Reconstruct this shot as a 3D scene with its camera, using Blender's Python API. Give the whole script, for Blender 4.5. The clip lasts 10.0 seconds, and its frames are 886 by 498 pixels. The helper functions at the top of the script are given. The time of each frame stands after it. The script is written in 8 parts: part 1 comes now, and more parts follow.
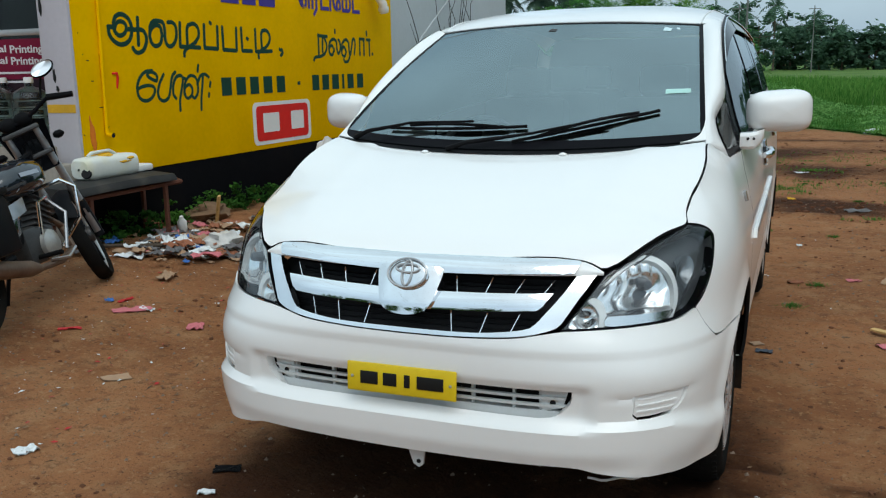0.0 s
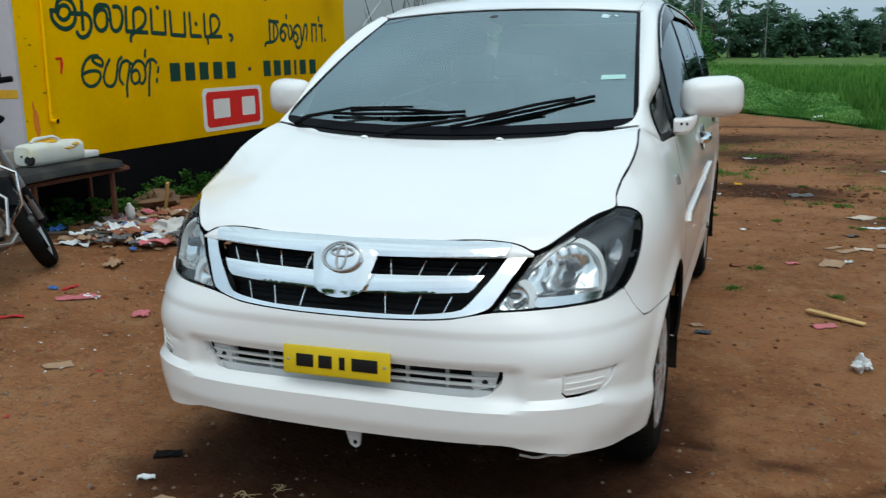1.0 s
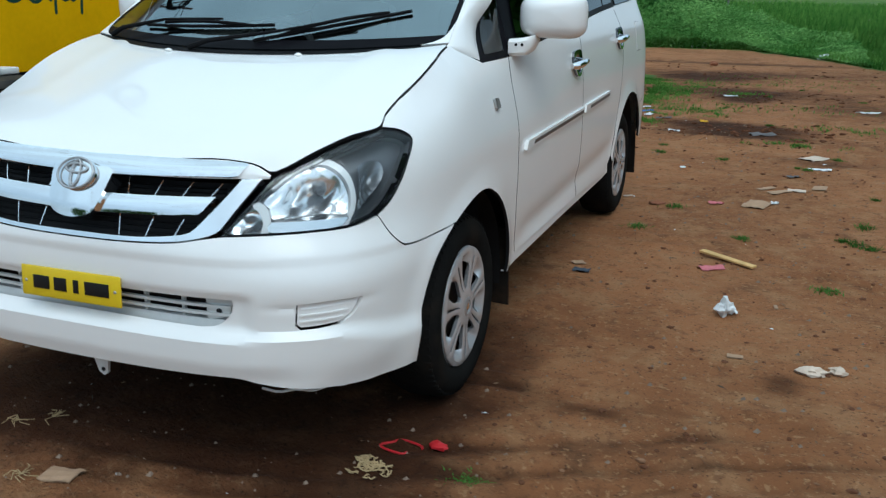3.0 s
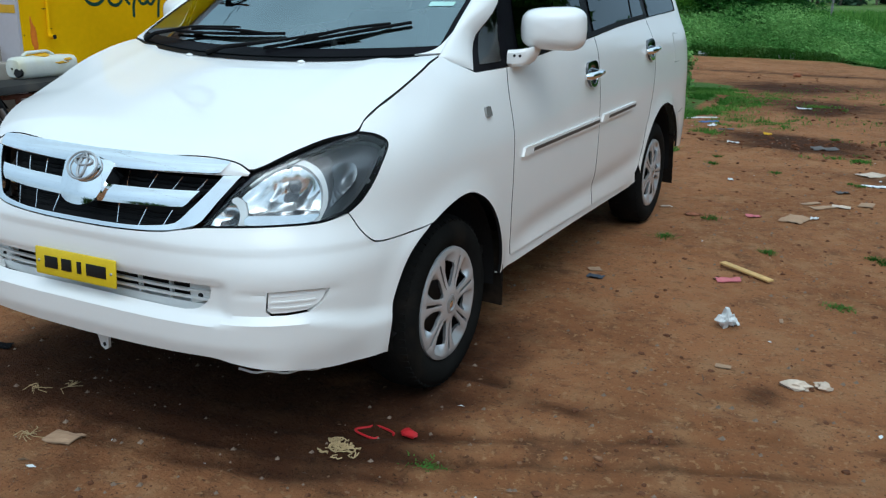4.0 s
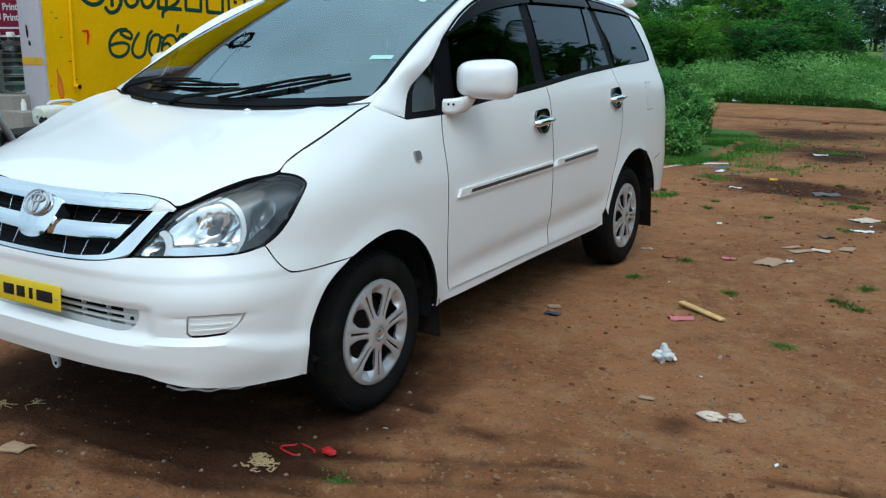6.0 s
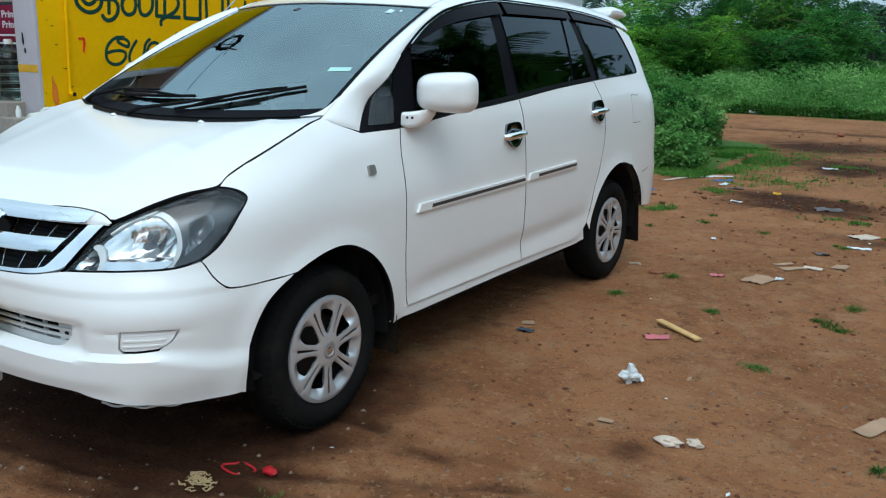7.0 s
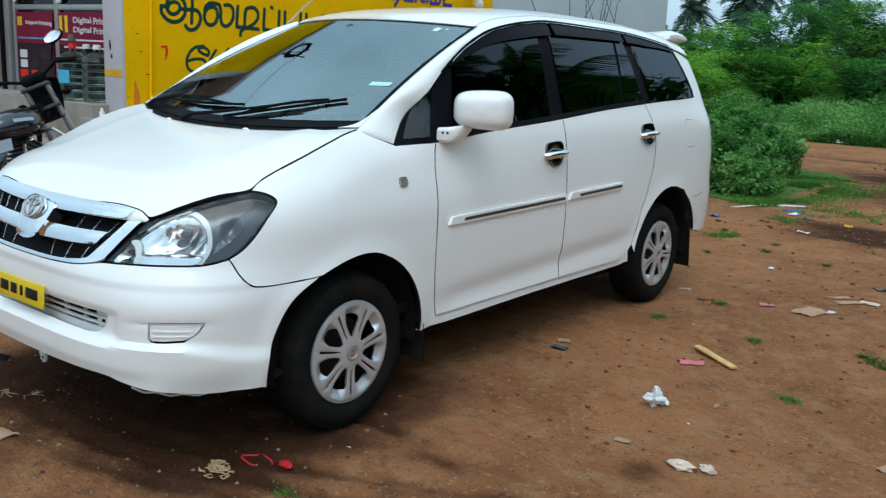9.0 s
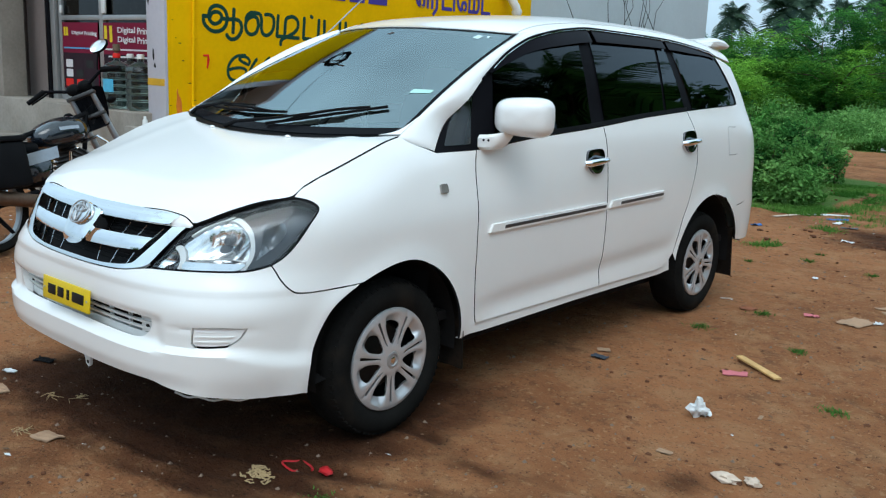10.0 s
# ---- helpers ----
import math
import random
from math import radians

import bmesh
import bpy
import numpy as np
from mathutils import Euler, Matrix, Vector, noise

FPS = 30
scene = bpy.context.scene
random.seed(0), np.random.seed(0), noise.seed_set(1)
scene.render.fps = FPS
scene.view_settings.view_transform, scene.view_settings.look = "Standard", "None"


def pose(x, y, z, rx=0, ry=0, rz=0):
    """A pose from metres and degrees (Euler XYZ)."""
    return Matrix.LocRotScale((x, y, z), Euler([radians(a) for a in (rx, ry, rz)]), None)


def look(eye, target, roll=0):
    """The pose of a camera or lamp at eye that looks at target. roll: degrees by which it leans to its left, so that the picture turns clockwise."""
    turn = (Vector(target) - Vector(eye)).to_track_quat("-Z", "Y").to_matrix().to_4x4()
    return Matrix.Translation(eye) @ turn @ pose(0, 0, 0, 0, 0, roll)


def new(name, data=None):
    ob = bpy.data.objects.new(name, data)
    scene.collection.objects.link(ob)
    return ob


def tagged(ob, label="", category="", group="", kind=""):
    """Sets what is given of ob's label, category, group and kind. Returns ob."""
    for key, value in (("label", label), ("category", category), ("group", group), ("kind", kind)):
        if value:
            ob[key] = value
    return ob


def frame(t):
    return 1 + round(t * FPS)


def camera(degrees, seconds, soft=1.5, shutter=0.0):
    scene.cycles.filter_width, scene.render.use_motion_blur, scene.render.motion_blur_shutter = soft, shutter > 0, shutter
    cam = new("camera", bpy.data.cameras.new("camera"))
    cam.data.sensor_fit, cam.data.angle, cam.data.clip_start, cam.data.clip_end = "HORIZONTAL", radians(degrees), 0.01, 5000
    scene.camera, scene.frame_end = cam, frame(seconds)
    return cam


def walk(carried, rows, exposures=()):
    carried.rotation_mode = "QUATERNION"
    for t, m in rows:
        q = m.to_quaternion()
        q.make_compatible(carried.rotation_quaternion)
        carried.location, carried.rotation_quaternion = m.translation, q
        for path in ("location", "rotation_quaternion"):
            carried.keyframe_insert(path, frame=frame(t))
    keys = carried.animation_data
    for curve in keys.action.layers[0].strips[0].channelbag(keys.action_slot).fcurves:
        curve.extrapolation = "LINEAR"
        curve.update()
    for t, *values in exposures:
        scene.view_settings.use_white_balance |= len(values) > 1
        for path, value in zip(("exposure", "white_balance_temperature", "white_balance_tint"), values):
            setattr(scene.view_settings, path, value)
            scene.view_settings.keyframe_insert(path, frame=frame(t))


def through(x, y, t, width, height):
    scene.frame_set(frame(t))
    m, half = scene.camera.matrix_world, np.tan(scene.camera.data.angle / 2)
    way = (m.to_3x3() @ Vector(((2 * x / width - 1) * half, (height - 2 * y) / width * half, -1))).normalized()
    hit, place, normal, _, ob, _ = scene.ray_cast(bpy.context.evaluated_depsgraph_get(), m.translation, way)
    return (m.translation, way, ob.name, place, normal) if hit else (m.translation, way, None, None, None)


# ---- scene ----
from mathutils.geometry import delaunay_2d_cdt

cam = camera(53.3, 10.0, soft=1.2, shutter=0.4)
PATH = [
    (0, (1.042, -3.082, 1.449), (0.3, -1.269, 1.046), -1.1),
    (0.5, (1.052, -3.086, 1.445), (0.333, -1.265, 1.035), -0.9),
    (1, (1.129, -3.089, 1.444), (0.472, -1.25, 1.011), -0.9),
    (1.5, (1.233, -3.029, 1.423), (0.633, -1.176, 0.969), -1.0),
    (2, (1.379, -2.85, 1.389), (0.8, -0.996, 0.912), -0.9),
    (2.5, (1.543, -2.723, 1.379), (0.929, -0.894, 0.85), -0.4),
    (3, (1.813, -2.659, 1.368), (1.111, -0.877, 0.794), 0.3),
    (3.2, (1.897, -2.633, 1.366), (1.159, -0.869, 0.781), 0.4),
    (4.3, (2.303, -2.673, 1.417), (1.376, -0.99, 0.862), 1.0),
    (4.5, (2.368, -2.688, 1.425), (1.423, -1.011, 0.883), 1.1),
    (5, (2.545, -2.704, 1.446), (1.576, -1.032, 0.93), 1.2),
    (5.2, (2.606, -2.701, 1.438), (1.626, -1.031, 0.937), 0.9),
    (6.3, (2.774, -2.583, 1.429), (1.764, -0.92, 0.965), 0.6),
    (6.5, (2.814, -2.534, 1.437), (1.798, -0.875, 0.975), 0.7),
    (7, (2.92, -2.434, 1.45), (1.868, -0.794, 0.998), 0.9),
    (7.5, (3.037, -2.404, 1.45), (1.955, -0.782, 1.002), 1.6),
    (8, (3.139, -2.415, 1.453), (2.04, -0.802, 1.017), 2.0),
    (8.5, (3.174, -2.4, 1.461), (2.034, -0.813, 1.035), 2.5),
    (9, (3.149, -2.387, 1.462), (1.944, -0.848, 1.04), 2.7),
    (9.5, (3.123, -2.394, 1.455), (1.875, -0.887, 1.041), 2.6),
    (10, (3.128, -2.394, 1.455), (1.858, -0.903, 1.048), 2.5),
]
walk(cam, [(t, look(eye, target, roll)) for t, eye, target, roll in PATH], [(0, -.18, 6750, 10), (2, -.16, 6500, 9), (3.5, -.09, 6120, 8), (6, .01, 6170, 8), (8.8, .05, 6220, 8), (10, .16, 6310, 9)])


# ---- light: an overcast sky, brighter overhead, and a very soft sun ----
SUN_HIGH, SUN_TURN = 60.0, 143.0
world = bpy.data.worlds.new("overcast")
scene.world = world
world.use_nodes = True
wn, wl = world.node_tree.nodes, world.node_tree.links
wn.clear()
sky = wn.new("ShaderNodeTexSky")
sky.sky_type, sky.sun_disc = "NISHITA", False
sky.sun_elevation, sky.sun_rotation = radians(SUN_HIGH), radians(SUN_TURN)
sky.air_density, sky.dust_density = 1.2, 3.0
sky_back = wn.new("ShaderNodeBackground")
sky_back.inputs["Strength"].default_value = 0.05
wl.new(sky.outputs["Color"], sky_back.inputs["Color"])
geo = wn.new("ShaderNodeTexCoord")
sep = wn.new("ShaderNodeSeparateXYZ")
wl.new(geo.outputs["Generated"], sep.inputs[0])
ramp = wn.new("ShaderNodeValToRGB")
ramp.color_ramp.elements[0].position, ramp.color_ramp.elements[0].color = 0.0, (0.31, 0.465, 0.61, 1)
ramp.color_ramp.elements[1].position, ramp.color_ramp.elements[1].color = 0.75, (0.69, 0.92, 1.02, 1)
wl.new(sep.outputs["Z"], ramp.inputs["Fac"])
clouds = wn.new("ShaderNodeTexNoise")
clouds.inputs["Scale"].default_value, clouds.inputs["Detail"].default_value = 3.0, 6
wl.new(geo.outputs["Generated"], clouds.inputs["Vector"])
cl_ramp = wn.new("ShaderNodeMapRange")
cl_ramp.inputs["To Min"].default_value, cl_ramp.inputs["To Max"].default_value = 0.50, 1.46
wl.new(clouds.outputs["Fac"], cl_ramp.inputs["Value"])
cloud_back = wn.new("ShaderNodeBackground")
wl.new(ramp.outputs["Color"], cloud_back.inputs["Color"])
wl.new(cl_ramp.outputs[0], cloud_back.inputs["Strength"])
add = wn.new("ShaderNodeAddShader")
wl.new(sky_back.outputs[0], add.inputs[0])
wl.new(cloud_back.outputs[0], add.inputs[1])
wout = wn.new("ShaderNodeOutputWorld")
wl.new(add.outputs[0], wout.inputs["Surface"])

sun_data = bpy.data.lights.new("sun", "SUN")
sun_data.energy, sun_data.angle, sun_data.color = 1.02, radians(42), (0.92, 1.0, 1.04)
sun = new("sun", sun_data)
sun.rotation_euler = (radians(90 - SUN_HIGH), 0, radians(180 - SUN_TURN))


# ---- materials ----
def material(name, color, rough=0.6, metal=0.0, vary=0.15, scale=6.0, fine=60.0, bump=0.0, second=None, coat=0.0, spots=0.0, spot_color=(0.2, 0.16, 0.12), random_tint=0.0, spec=None):
    """A plain surface with colour variation at two scales, fine relief and stains."""
    m = bpy.data.materials.new(name)
    m.use_nodes = True
    n, l = m.node_tree.nodes, m.node_tree.links
    b = n["Principled BSDF"]
    b.inputs["Roughness"].default_value, b.inputs["Metallic"].default_value = rough, metal
    b.inputs["Specular IOR Level"].default_value = spec if spec is not None else 0.5 if rough < 0.4 or metal else 0.22
    if spec is not None and spec < 0.25:
        b.inputs["IOR"].default_value = 1.2
    b.inputs["Coat Weight"].default_value, b.inputs["Coat Roughness"].default_value = coat, 0.06
    tc = n.new("ShaderNodeTexCoord")
    big, small = n.new("ShaderNodeTexNoise"), n.new("ShaderNodeTexNoise")
    for tex, s in ((big, scale), (small, fine)):
        tex.inputs["Scale"].default_value, tex.inputs["Detail"].default_value = s, 6
        l.new(tc.outputs["Object"], tex.inputs["Vector"])
    c = Vector(color)
    other = Vector(second) if second else c * (1 - vary)
    mix = n.new("ShaderNodeMix")
    mix.data_type = "RGBA"
    mix.inputs["A"].default_value, mix.inputs["B"].default_value = (*c, 1), (*other, 1)
    both = n.new("ShaderNodeMath")
    both.operation = "MULTIPLY_ADD"
    l.new(small.outputs["Fac"], both.inputs[0])
    both.inputs[1].default_value = 0.45
    l.new(big.outputs["Fac"], both.inputs[2])
    span = n.new("ShaderNodeMapRange")
    span.inputs["From Min"].default_value, span.inputs["From Max"].default_value = 0.5, 0.95
    l.new(both.outputs[0], span.inputs["Value"])
    l.new(span.outputs[0], mix.inputs["Factor"])
    last = mix.outputs["Result"]
    if spots:
        st = n.new("ShaderNodeTexNoise")
        st.inputs["Scale"].default_value, st.inputs["Detail"].default_value = scale * 0.6, 9
        l.new(tc.outputs["Object"], st.inputs["Vector"])
        sr = n.new("ShaderNodeMapRange")
        sr.inputs["From Min"].default_value, sr.inputs["From Max"].default_value = 0.55, 0.75
        sr.inputs["To Max"].default_value = spots
        l.new(st.outputs["Fac"], sr.inputs["Value"])
        m2 = n.new("ShaderNodeMix")
        m2.data_type = "RGBA"
        l.new(sr.outputs[0], m2.inputs["Factor"])
        l.new(last, m2.inputs["A"])
        m2.inputs["B"].default_value = (*spot_color, 1)
        last = m2.outputs["Result"]
    if random_tint:
        oi, hs = n.new("ShaderNodeObjectInfo"), n.new("ShaderNodeHueSaturation")
        rr = n.new("ShaderNodeMapRange")
        rr.inputs["To Min"].default_value, rr.inputs["To Max"].default_value = 1 - random_tint, 1 + random_tint
        l.new(oi.outputs["Random"], rr.inputs["Value"])
        l.new(rr.outputs[0], hs.inputs["Value"])
        l.new(last, hs.inputs["Color"])
        last = hs.outputs["Color"]
    l.new(last, b.inputs["Base Color"])
    if bump:
        bp = n.new("ShaderNodeBump")
        bp.inputs["Strength"].default_value, bp.inputs["Distance"].default_value = 0.6, bump
        l.new(both.outputs[0], bp.inputs["Height"])
        l.new(bp.outputs[0], b.inputs["Normal"])
    return m


def pane_material(name, tint, rough=0.02, gloss=(1, 1, 1), ior=1.5):
    """A thin pane: tinted light goes straight through, and the surface mirrors by Fresnel."""
    m = bpy.data.materials.new(name)
    m.use_nodes = True
    n, l = m.node_tree.nodes, m.node_tree.links
    n.clear()
    clear, shine = n.new("ShaderNodeBsdfTransparent"), n.new("ShaderNodeBsdfGlossy")
    clear.inputs["Color"].default_value = (*tint, 1)
    shine.inputs["Color"].default_value, shine.inputs["Roughness"].default_value = (*gloss, 1), rough
    fres, mix, out = n.new("ShaderNodeFresnel"), n.new("ShaderNodeMixShader"), n.new("ShaderNodeOutputMaterial")
    fres.inputs["IOR"].default_value = ior
    l.new(fres.outputs[0], mix.inputs["Fac"])
    l.new(clear.outputs[0], mix.inputs[1])
    l.new(shine.outputs[0], mix.inputs[2])
    l.new(mix.outputs[0], out.inputs["Surface"])
    return m


M_PAINT = material("white_paint", (0.87, 0.865, 0.845), 0.42, vary=0.03, scale=2.0, fine=300, coat=0.85, spec=0.3, spots=0.10, spot_color=(0.66, 0.63, 0.58))
M_GAP = material("dark_gap", (0.012, 0.012, 0.013), 0.8)
M_BLACK = material("black_plastic", (0.011, 0.011, 0.012), 0.42, vary=0.3, fine=220, bump=0.0004, spec=0.12)
M_GLOSSBLACK = material("black_gloss", (0.008, 0.008, 0.010), 0.25, vary=0.2, spec=0.1)
M_VISOR = material("smoked_acrylic", (0.006, 0.005, 0.008), 0.05, vary=0.1, spec=0.2)
M_CHROME = material("chrome", (0.86, 0.87, 0.88), 0.07, 1.0, vary=0.05)
M_SATIN = material("satin_silver", (0.46, 0.47, 0.48), 0.38, 0.6, vary=0.15, fine=150)
M_RUBBER = material("tyre_rubber", (0.015, 0.0148, 0.014), 0.75, vary=0.3, spec=.05, scale=9, fine=120, bump=0.0008, spots=0.4, spot_color=(0.045, 0.032, 0.022))
M_UNDER = material("underbody", (0.009, 0.008, 0.008), 0.85, vary=0.4)
M_SEAT = material("beige_seat", (0.30, 0.26, 0.21), 0.85, vary=0.2)
M_DASH = material("grey_dash", (0.10, 0.105, 0.11), 0.6, vary=0.2, fine=150)
M_LAMPGREY = material("lamp_housing", (0.14, 0.148, 0.16), 0.3, 0.3, vary=0.35)
M_WHITEPLASTIC = material("grille_white", (0.72, 0.73, 0.72), 0.45, vary=0.12, spots=0.3, spot_color=(0.4, 0.35, 0.3))
M_PLATE = material("yellow_plate", (0.80, 0.56, 0.015), 0.38, vary=0.1, scale=12)
M_INK = material("black_ink", (0.012, 0.012, 0.012), 0.5)
M_SCREEN = pane_material("windscreen_glass", (0.56, 0.68, 0.67), gloss=(0.83, 1.0, 1.04), ior=3.5)
M_TINT = pane_material("tinted_glass", (0.03, 0.034, 0.038), gloss=(0.88, 0.95, 1.0), ior=1.42)
M_LENS = pane_material("lamp_lens", (0.93, 0.95, 0.95), ior=1.5)
M_QUARTER = pane_material("quarter_glass", (0.55, 0.58, 0.58), ior=1.6)


# ---- geometry ----
class Geo:
    """Collects vertices and faces for one mesh."""

    def __init__(self):
        self.v, self.f, self.main = [], [], None

    def add(self, verts, faces):
        k = len(self.v)
        self.v += [tuple(map(float, p)) for p in verts]
        self.f += [tuple(int(i) + k for i in q) for q in faces]
        return self

    def box(self, centre, size, bevel=0.0, turn=(0, 0, 0), taper=1.0):
        bm = bmesh.new()
        bmesh.ops.create_cube(bm, size=1)
        for p in bm.verts:
            k = taper if p.co.z > 0 else 1.0
            p.co = Vector((p.co.x * size[0] * k, p.co.y * size[1] * k, p.co.z * size[2]))
        if bevel:
            bmesh.ops.bevel(bm, geom=bm.edges[:], offset=bevel, segments=2, affect="EDGES", profile=0.5)
        m = pose(*centre, *turn)
        bm.verts.index_update()
        self.add([m @ p.co for p in bm.verts], [[p.index for p in q.verts] for q in bm.faces])
        bm.free()
        return self

    def grid(self, pts, close_u=False, close_v=False):
        """pts[i][j] as a sheet of quads."""
        a, b = len(pts), len(pts[0])
        flat = [p for row in pts for p in row]
        faces = [(i * b + j, ((i + 1) % a) * b + j, ((i + 1) % a) * b + (j + 1) % b, i * b + (j + 1) % b)
                 for i in range(a if close_u else a - 1) for j in range(b if close_v else b - 1)]
        return self.add(flat, faces)

    def lathe(self, profile, m=None, n=32):
        """profile of (radius, height) turned round z, laid by m."""
        m = m or Matrix()
        return self.grid([[m @ Vector((r * math.cos(2 * math.pi * k / n), r * math.sin(2 * math.pi * k / n), h)) for r, h in profile] for k in range(n)], close_u=True)

    def tube(self, pts, radius, n=8, cap=True):
        """A round bar along pts; radius is one number or one for each point."""
        pts = [Vector(p) for p in pts]
        rs = radius if isinstance(radius, (list, tuple)) else [radius] * len(pts)
        ring, up = [], None
        for i, p in enumerate(pts):
            d = (pts[min(i + 1, len(pts) - 1)] - pts[max(i - 1, 0)]).normalized()
            side = d.orthogonal().normalized() if up is None else (up - d * up.dot(d)).normalized()
            up = side
            o = d.cross(side)
            ring.append([p + rs[i] * (side * math.cos(2 * math.pi * k / n) + o * math.sin(2 * math.pi * k / n)) for k in range(n)])
        self.grid(ring, close_v=True)
        if cap:
            k = len(self.v)
            self.f += [tuple(range(k - n, k)), tuple(reversed(range(k - n * len(pts), k - n * (len(pts) - 1))))]
        return self

    def blob(self, centre, size, seed=0, rough=0.25, n=10, m=None):
        """An uneven rounded lump."""
        rng = np.random.RandomState(seed)
        off = rng.rand(3) * 50
        rows = []
        for i in range(n + 1):
            a = math.pi * i / n
            row = []
            for j in range(2 * n):
                b = math.pi * j / n
                d = Vector((math.sin(a) * math.cos(b), math.sin(a) * math.sin(b), math.cos(a)))
                k = 1 + rough * noise.noise(d * 1.7 + Vector(off)) + 0.4 * rough * noise.noise(d * 4 + Vector(off))
                p = Vector((d.x * size[0] * k, d.y * size[1] * k, d.z * size[2] * k))
                row.append((m @ p if m else p) + Vector(centre))
            rows.append(row)
        return self.grid(rows, close_v=True)

    def mesh(self, name, mats, smooth=35):
        me = bpy.data.meshes.new(name)
        me.from_pydata(self.v, [], self.f)
        for q in mats if isinstance(mats, (list, tuple)) else [mats]:
            me.materials.append(q)
        if len(me.materials) > 1 and self.main:
            me.polygons.foreach_set("material_index", [0 if i < self.main else 1 for i in range(len(self.f))])
        if smooth:
            me.shade_smooth()
            me.set_sharp_from_angle(angle=radians(smooth))
        me.update()
        return me


def fix_normals(me):
    bm = bmesh.new()
    bm.from_mesh(me)
    bmesh.ops.recalc_face_normals(bm, faces=bm.faces)
    bm.to_mesh(me)
    bm.free()


def part(name, geo, mats, parent=None, label="", smooth=35, fix=True):
    """Links geometry as ONE mesh object under a thing or a part."""
    me = geo.mesh(name, mats, smooth)
    if fix:
        fix_normals(me)
    ob = new(name, me)
    if parent:
        ob.parent = parent
    if label:
        ob["label"] = label
    return ob


def thing(name, label, category, group="", kind="", at=(0, 0, 0)):
    ob = new(name)
    ob.location = at
    ob.empty_display_size = 0.1
    return tagged(ob, label, category, group, kind)


def solo(name, geo, mats, label, category, group="", kind="", smooth=35, fix=True):
    return tagged(part(name, geo, mats, None, "", smooth, fix), label, category, group, kind)


def spline(xs, ys):
    """A smooth curve through the points that does not overshoot."""
    xs, ys = np.array(xs, float), np.array(ys, float)
    m = np.gradient(ys, xs)
    d = np.diff(ys) / np.diff(xs)
    for i in range(1, len(xs) - 1):
        m[i] = 0.0 if d[i - 1] * d[i] <= 0 else 2 * d[i - 1] * d[i] / (d[i - 1] + d[i])

    def at(x):
        x = np.clip(np.asarray(x, float), xs[0], xs[-1])
        i = np.clip(np.searchsorted(xs, x, side="right") - 1, 0, len(xs) - 2)
        h = xs[i + 1] - xs[i]
        t = (x - xs[i]) / h
        return ((2 * t**3 - 3 * t**2 + 1) * ys[i] + (t**3 - 2 * t**2 + t) * h * m[i]
                + (3 * t**2 - 2 * t**3) * ys[i + 1] + (t**3 - t**2) * h * m[i + 1])
    return at


def ease(x, a, b):
    t = np.clip((np.asarray(x, float) - a) / (b - a), 0, 1)
    return t * t * (3 - 2 * t)


def flow(pts, gap=0.015, closed=False):
    """A smooth line through plane points, with points about gap apart."""
    p = np.array(pts, float)
    ext = np.vstack([p[-1], p, p[0], p[1]]) if closed else np.vstack([2 * p[0] - p[1], p, 2 * p[-1] - p[-2]])
    out = []
    for i in range(len(p) if closed else len(p) - 1):
        a, b, c, d = ext[i:i + 4]
        k = max(2, int(np.linalg.norm(c - b) / gap))
        for t in np.arange(k) / k:
            out.append(0.5 * ((2 * b) + (c - a) * t + (2 * a - 5 * b + 4 * c - d) * t**2 + (3 * b - a - 3 * c + d) * t**3))
    if not closed:
        out.append(p[-1])
    return [tuple(q) for q in out]


def straight(pts, gap=0.02):
    """The corners joined by straight lines, with points about gap apart."""
    p = np.array(pts, float)
    out = []
    for a, b in zip(p[:-1], p[1:]):
        k = max(1, int(np.linalg.norm(b - a) / gap))
        out += [tuple(a + (b - a) * t) for t in np.arange(k) / k]
    return out + [tuple(p[-1])]


def inside(poly, q):
    """Which of the points q lie in the polygon."""
    x, y = q[:, 0][:, None], q[:, 1][:, None]
    a = np.array(poly)
    b = np.roll(a, -1, 0)
    cross = ((a[:, 1] > y) != (b[:, 1] > y)) & (x < (b[:, 0] - a[:, 0]) * (y - a[:, 1]) / (b[:, 1] - a[:, 1] + 1e-12) + a[:, 0])
    return cross.sum(1) % 2 == 1


def shrink(poly, d):
    """The loop moved inwards by d."""
    p = np.array(poly, float)
    t = np.roll(p, -1, 0) - np.roll(p, 1, 0)
    t /= np.linalg.norm(t, axis=1)[:, None] + 1e-9
    n = np.stack([-t[:, 1], t[:, 0]], 1)
    area = (p[:, 0] * np.roll(p[:, 1], -1) - np.roll(p[:, 0], -1) * p[:, 1]).sum()
    return [tuple(q) for q in p + n * d * (1 if area > 0 else -1)]


def tidy(poly):
    out = [poly[0]]
    for q in poly[1:]:
        if math.hypot(q[0] - out[-1][0], q[1] - out[-1][1]) > 1e-4:
            out.append(q)
    if math.hypot(out[0][0] - out[-1][0], out[0][1] - out[-1][1]) < 1e-4:
        out.pop()
    return out


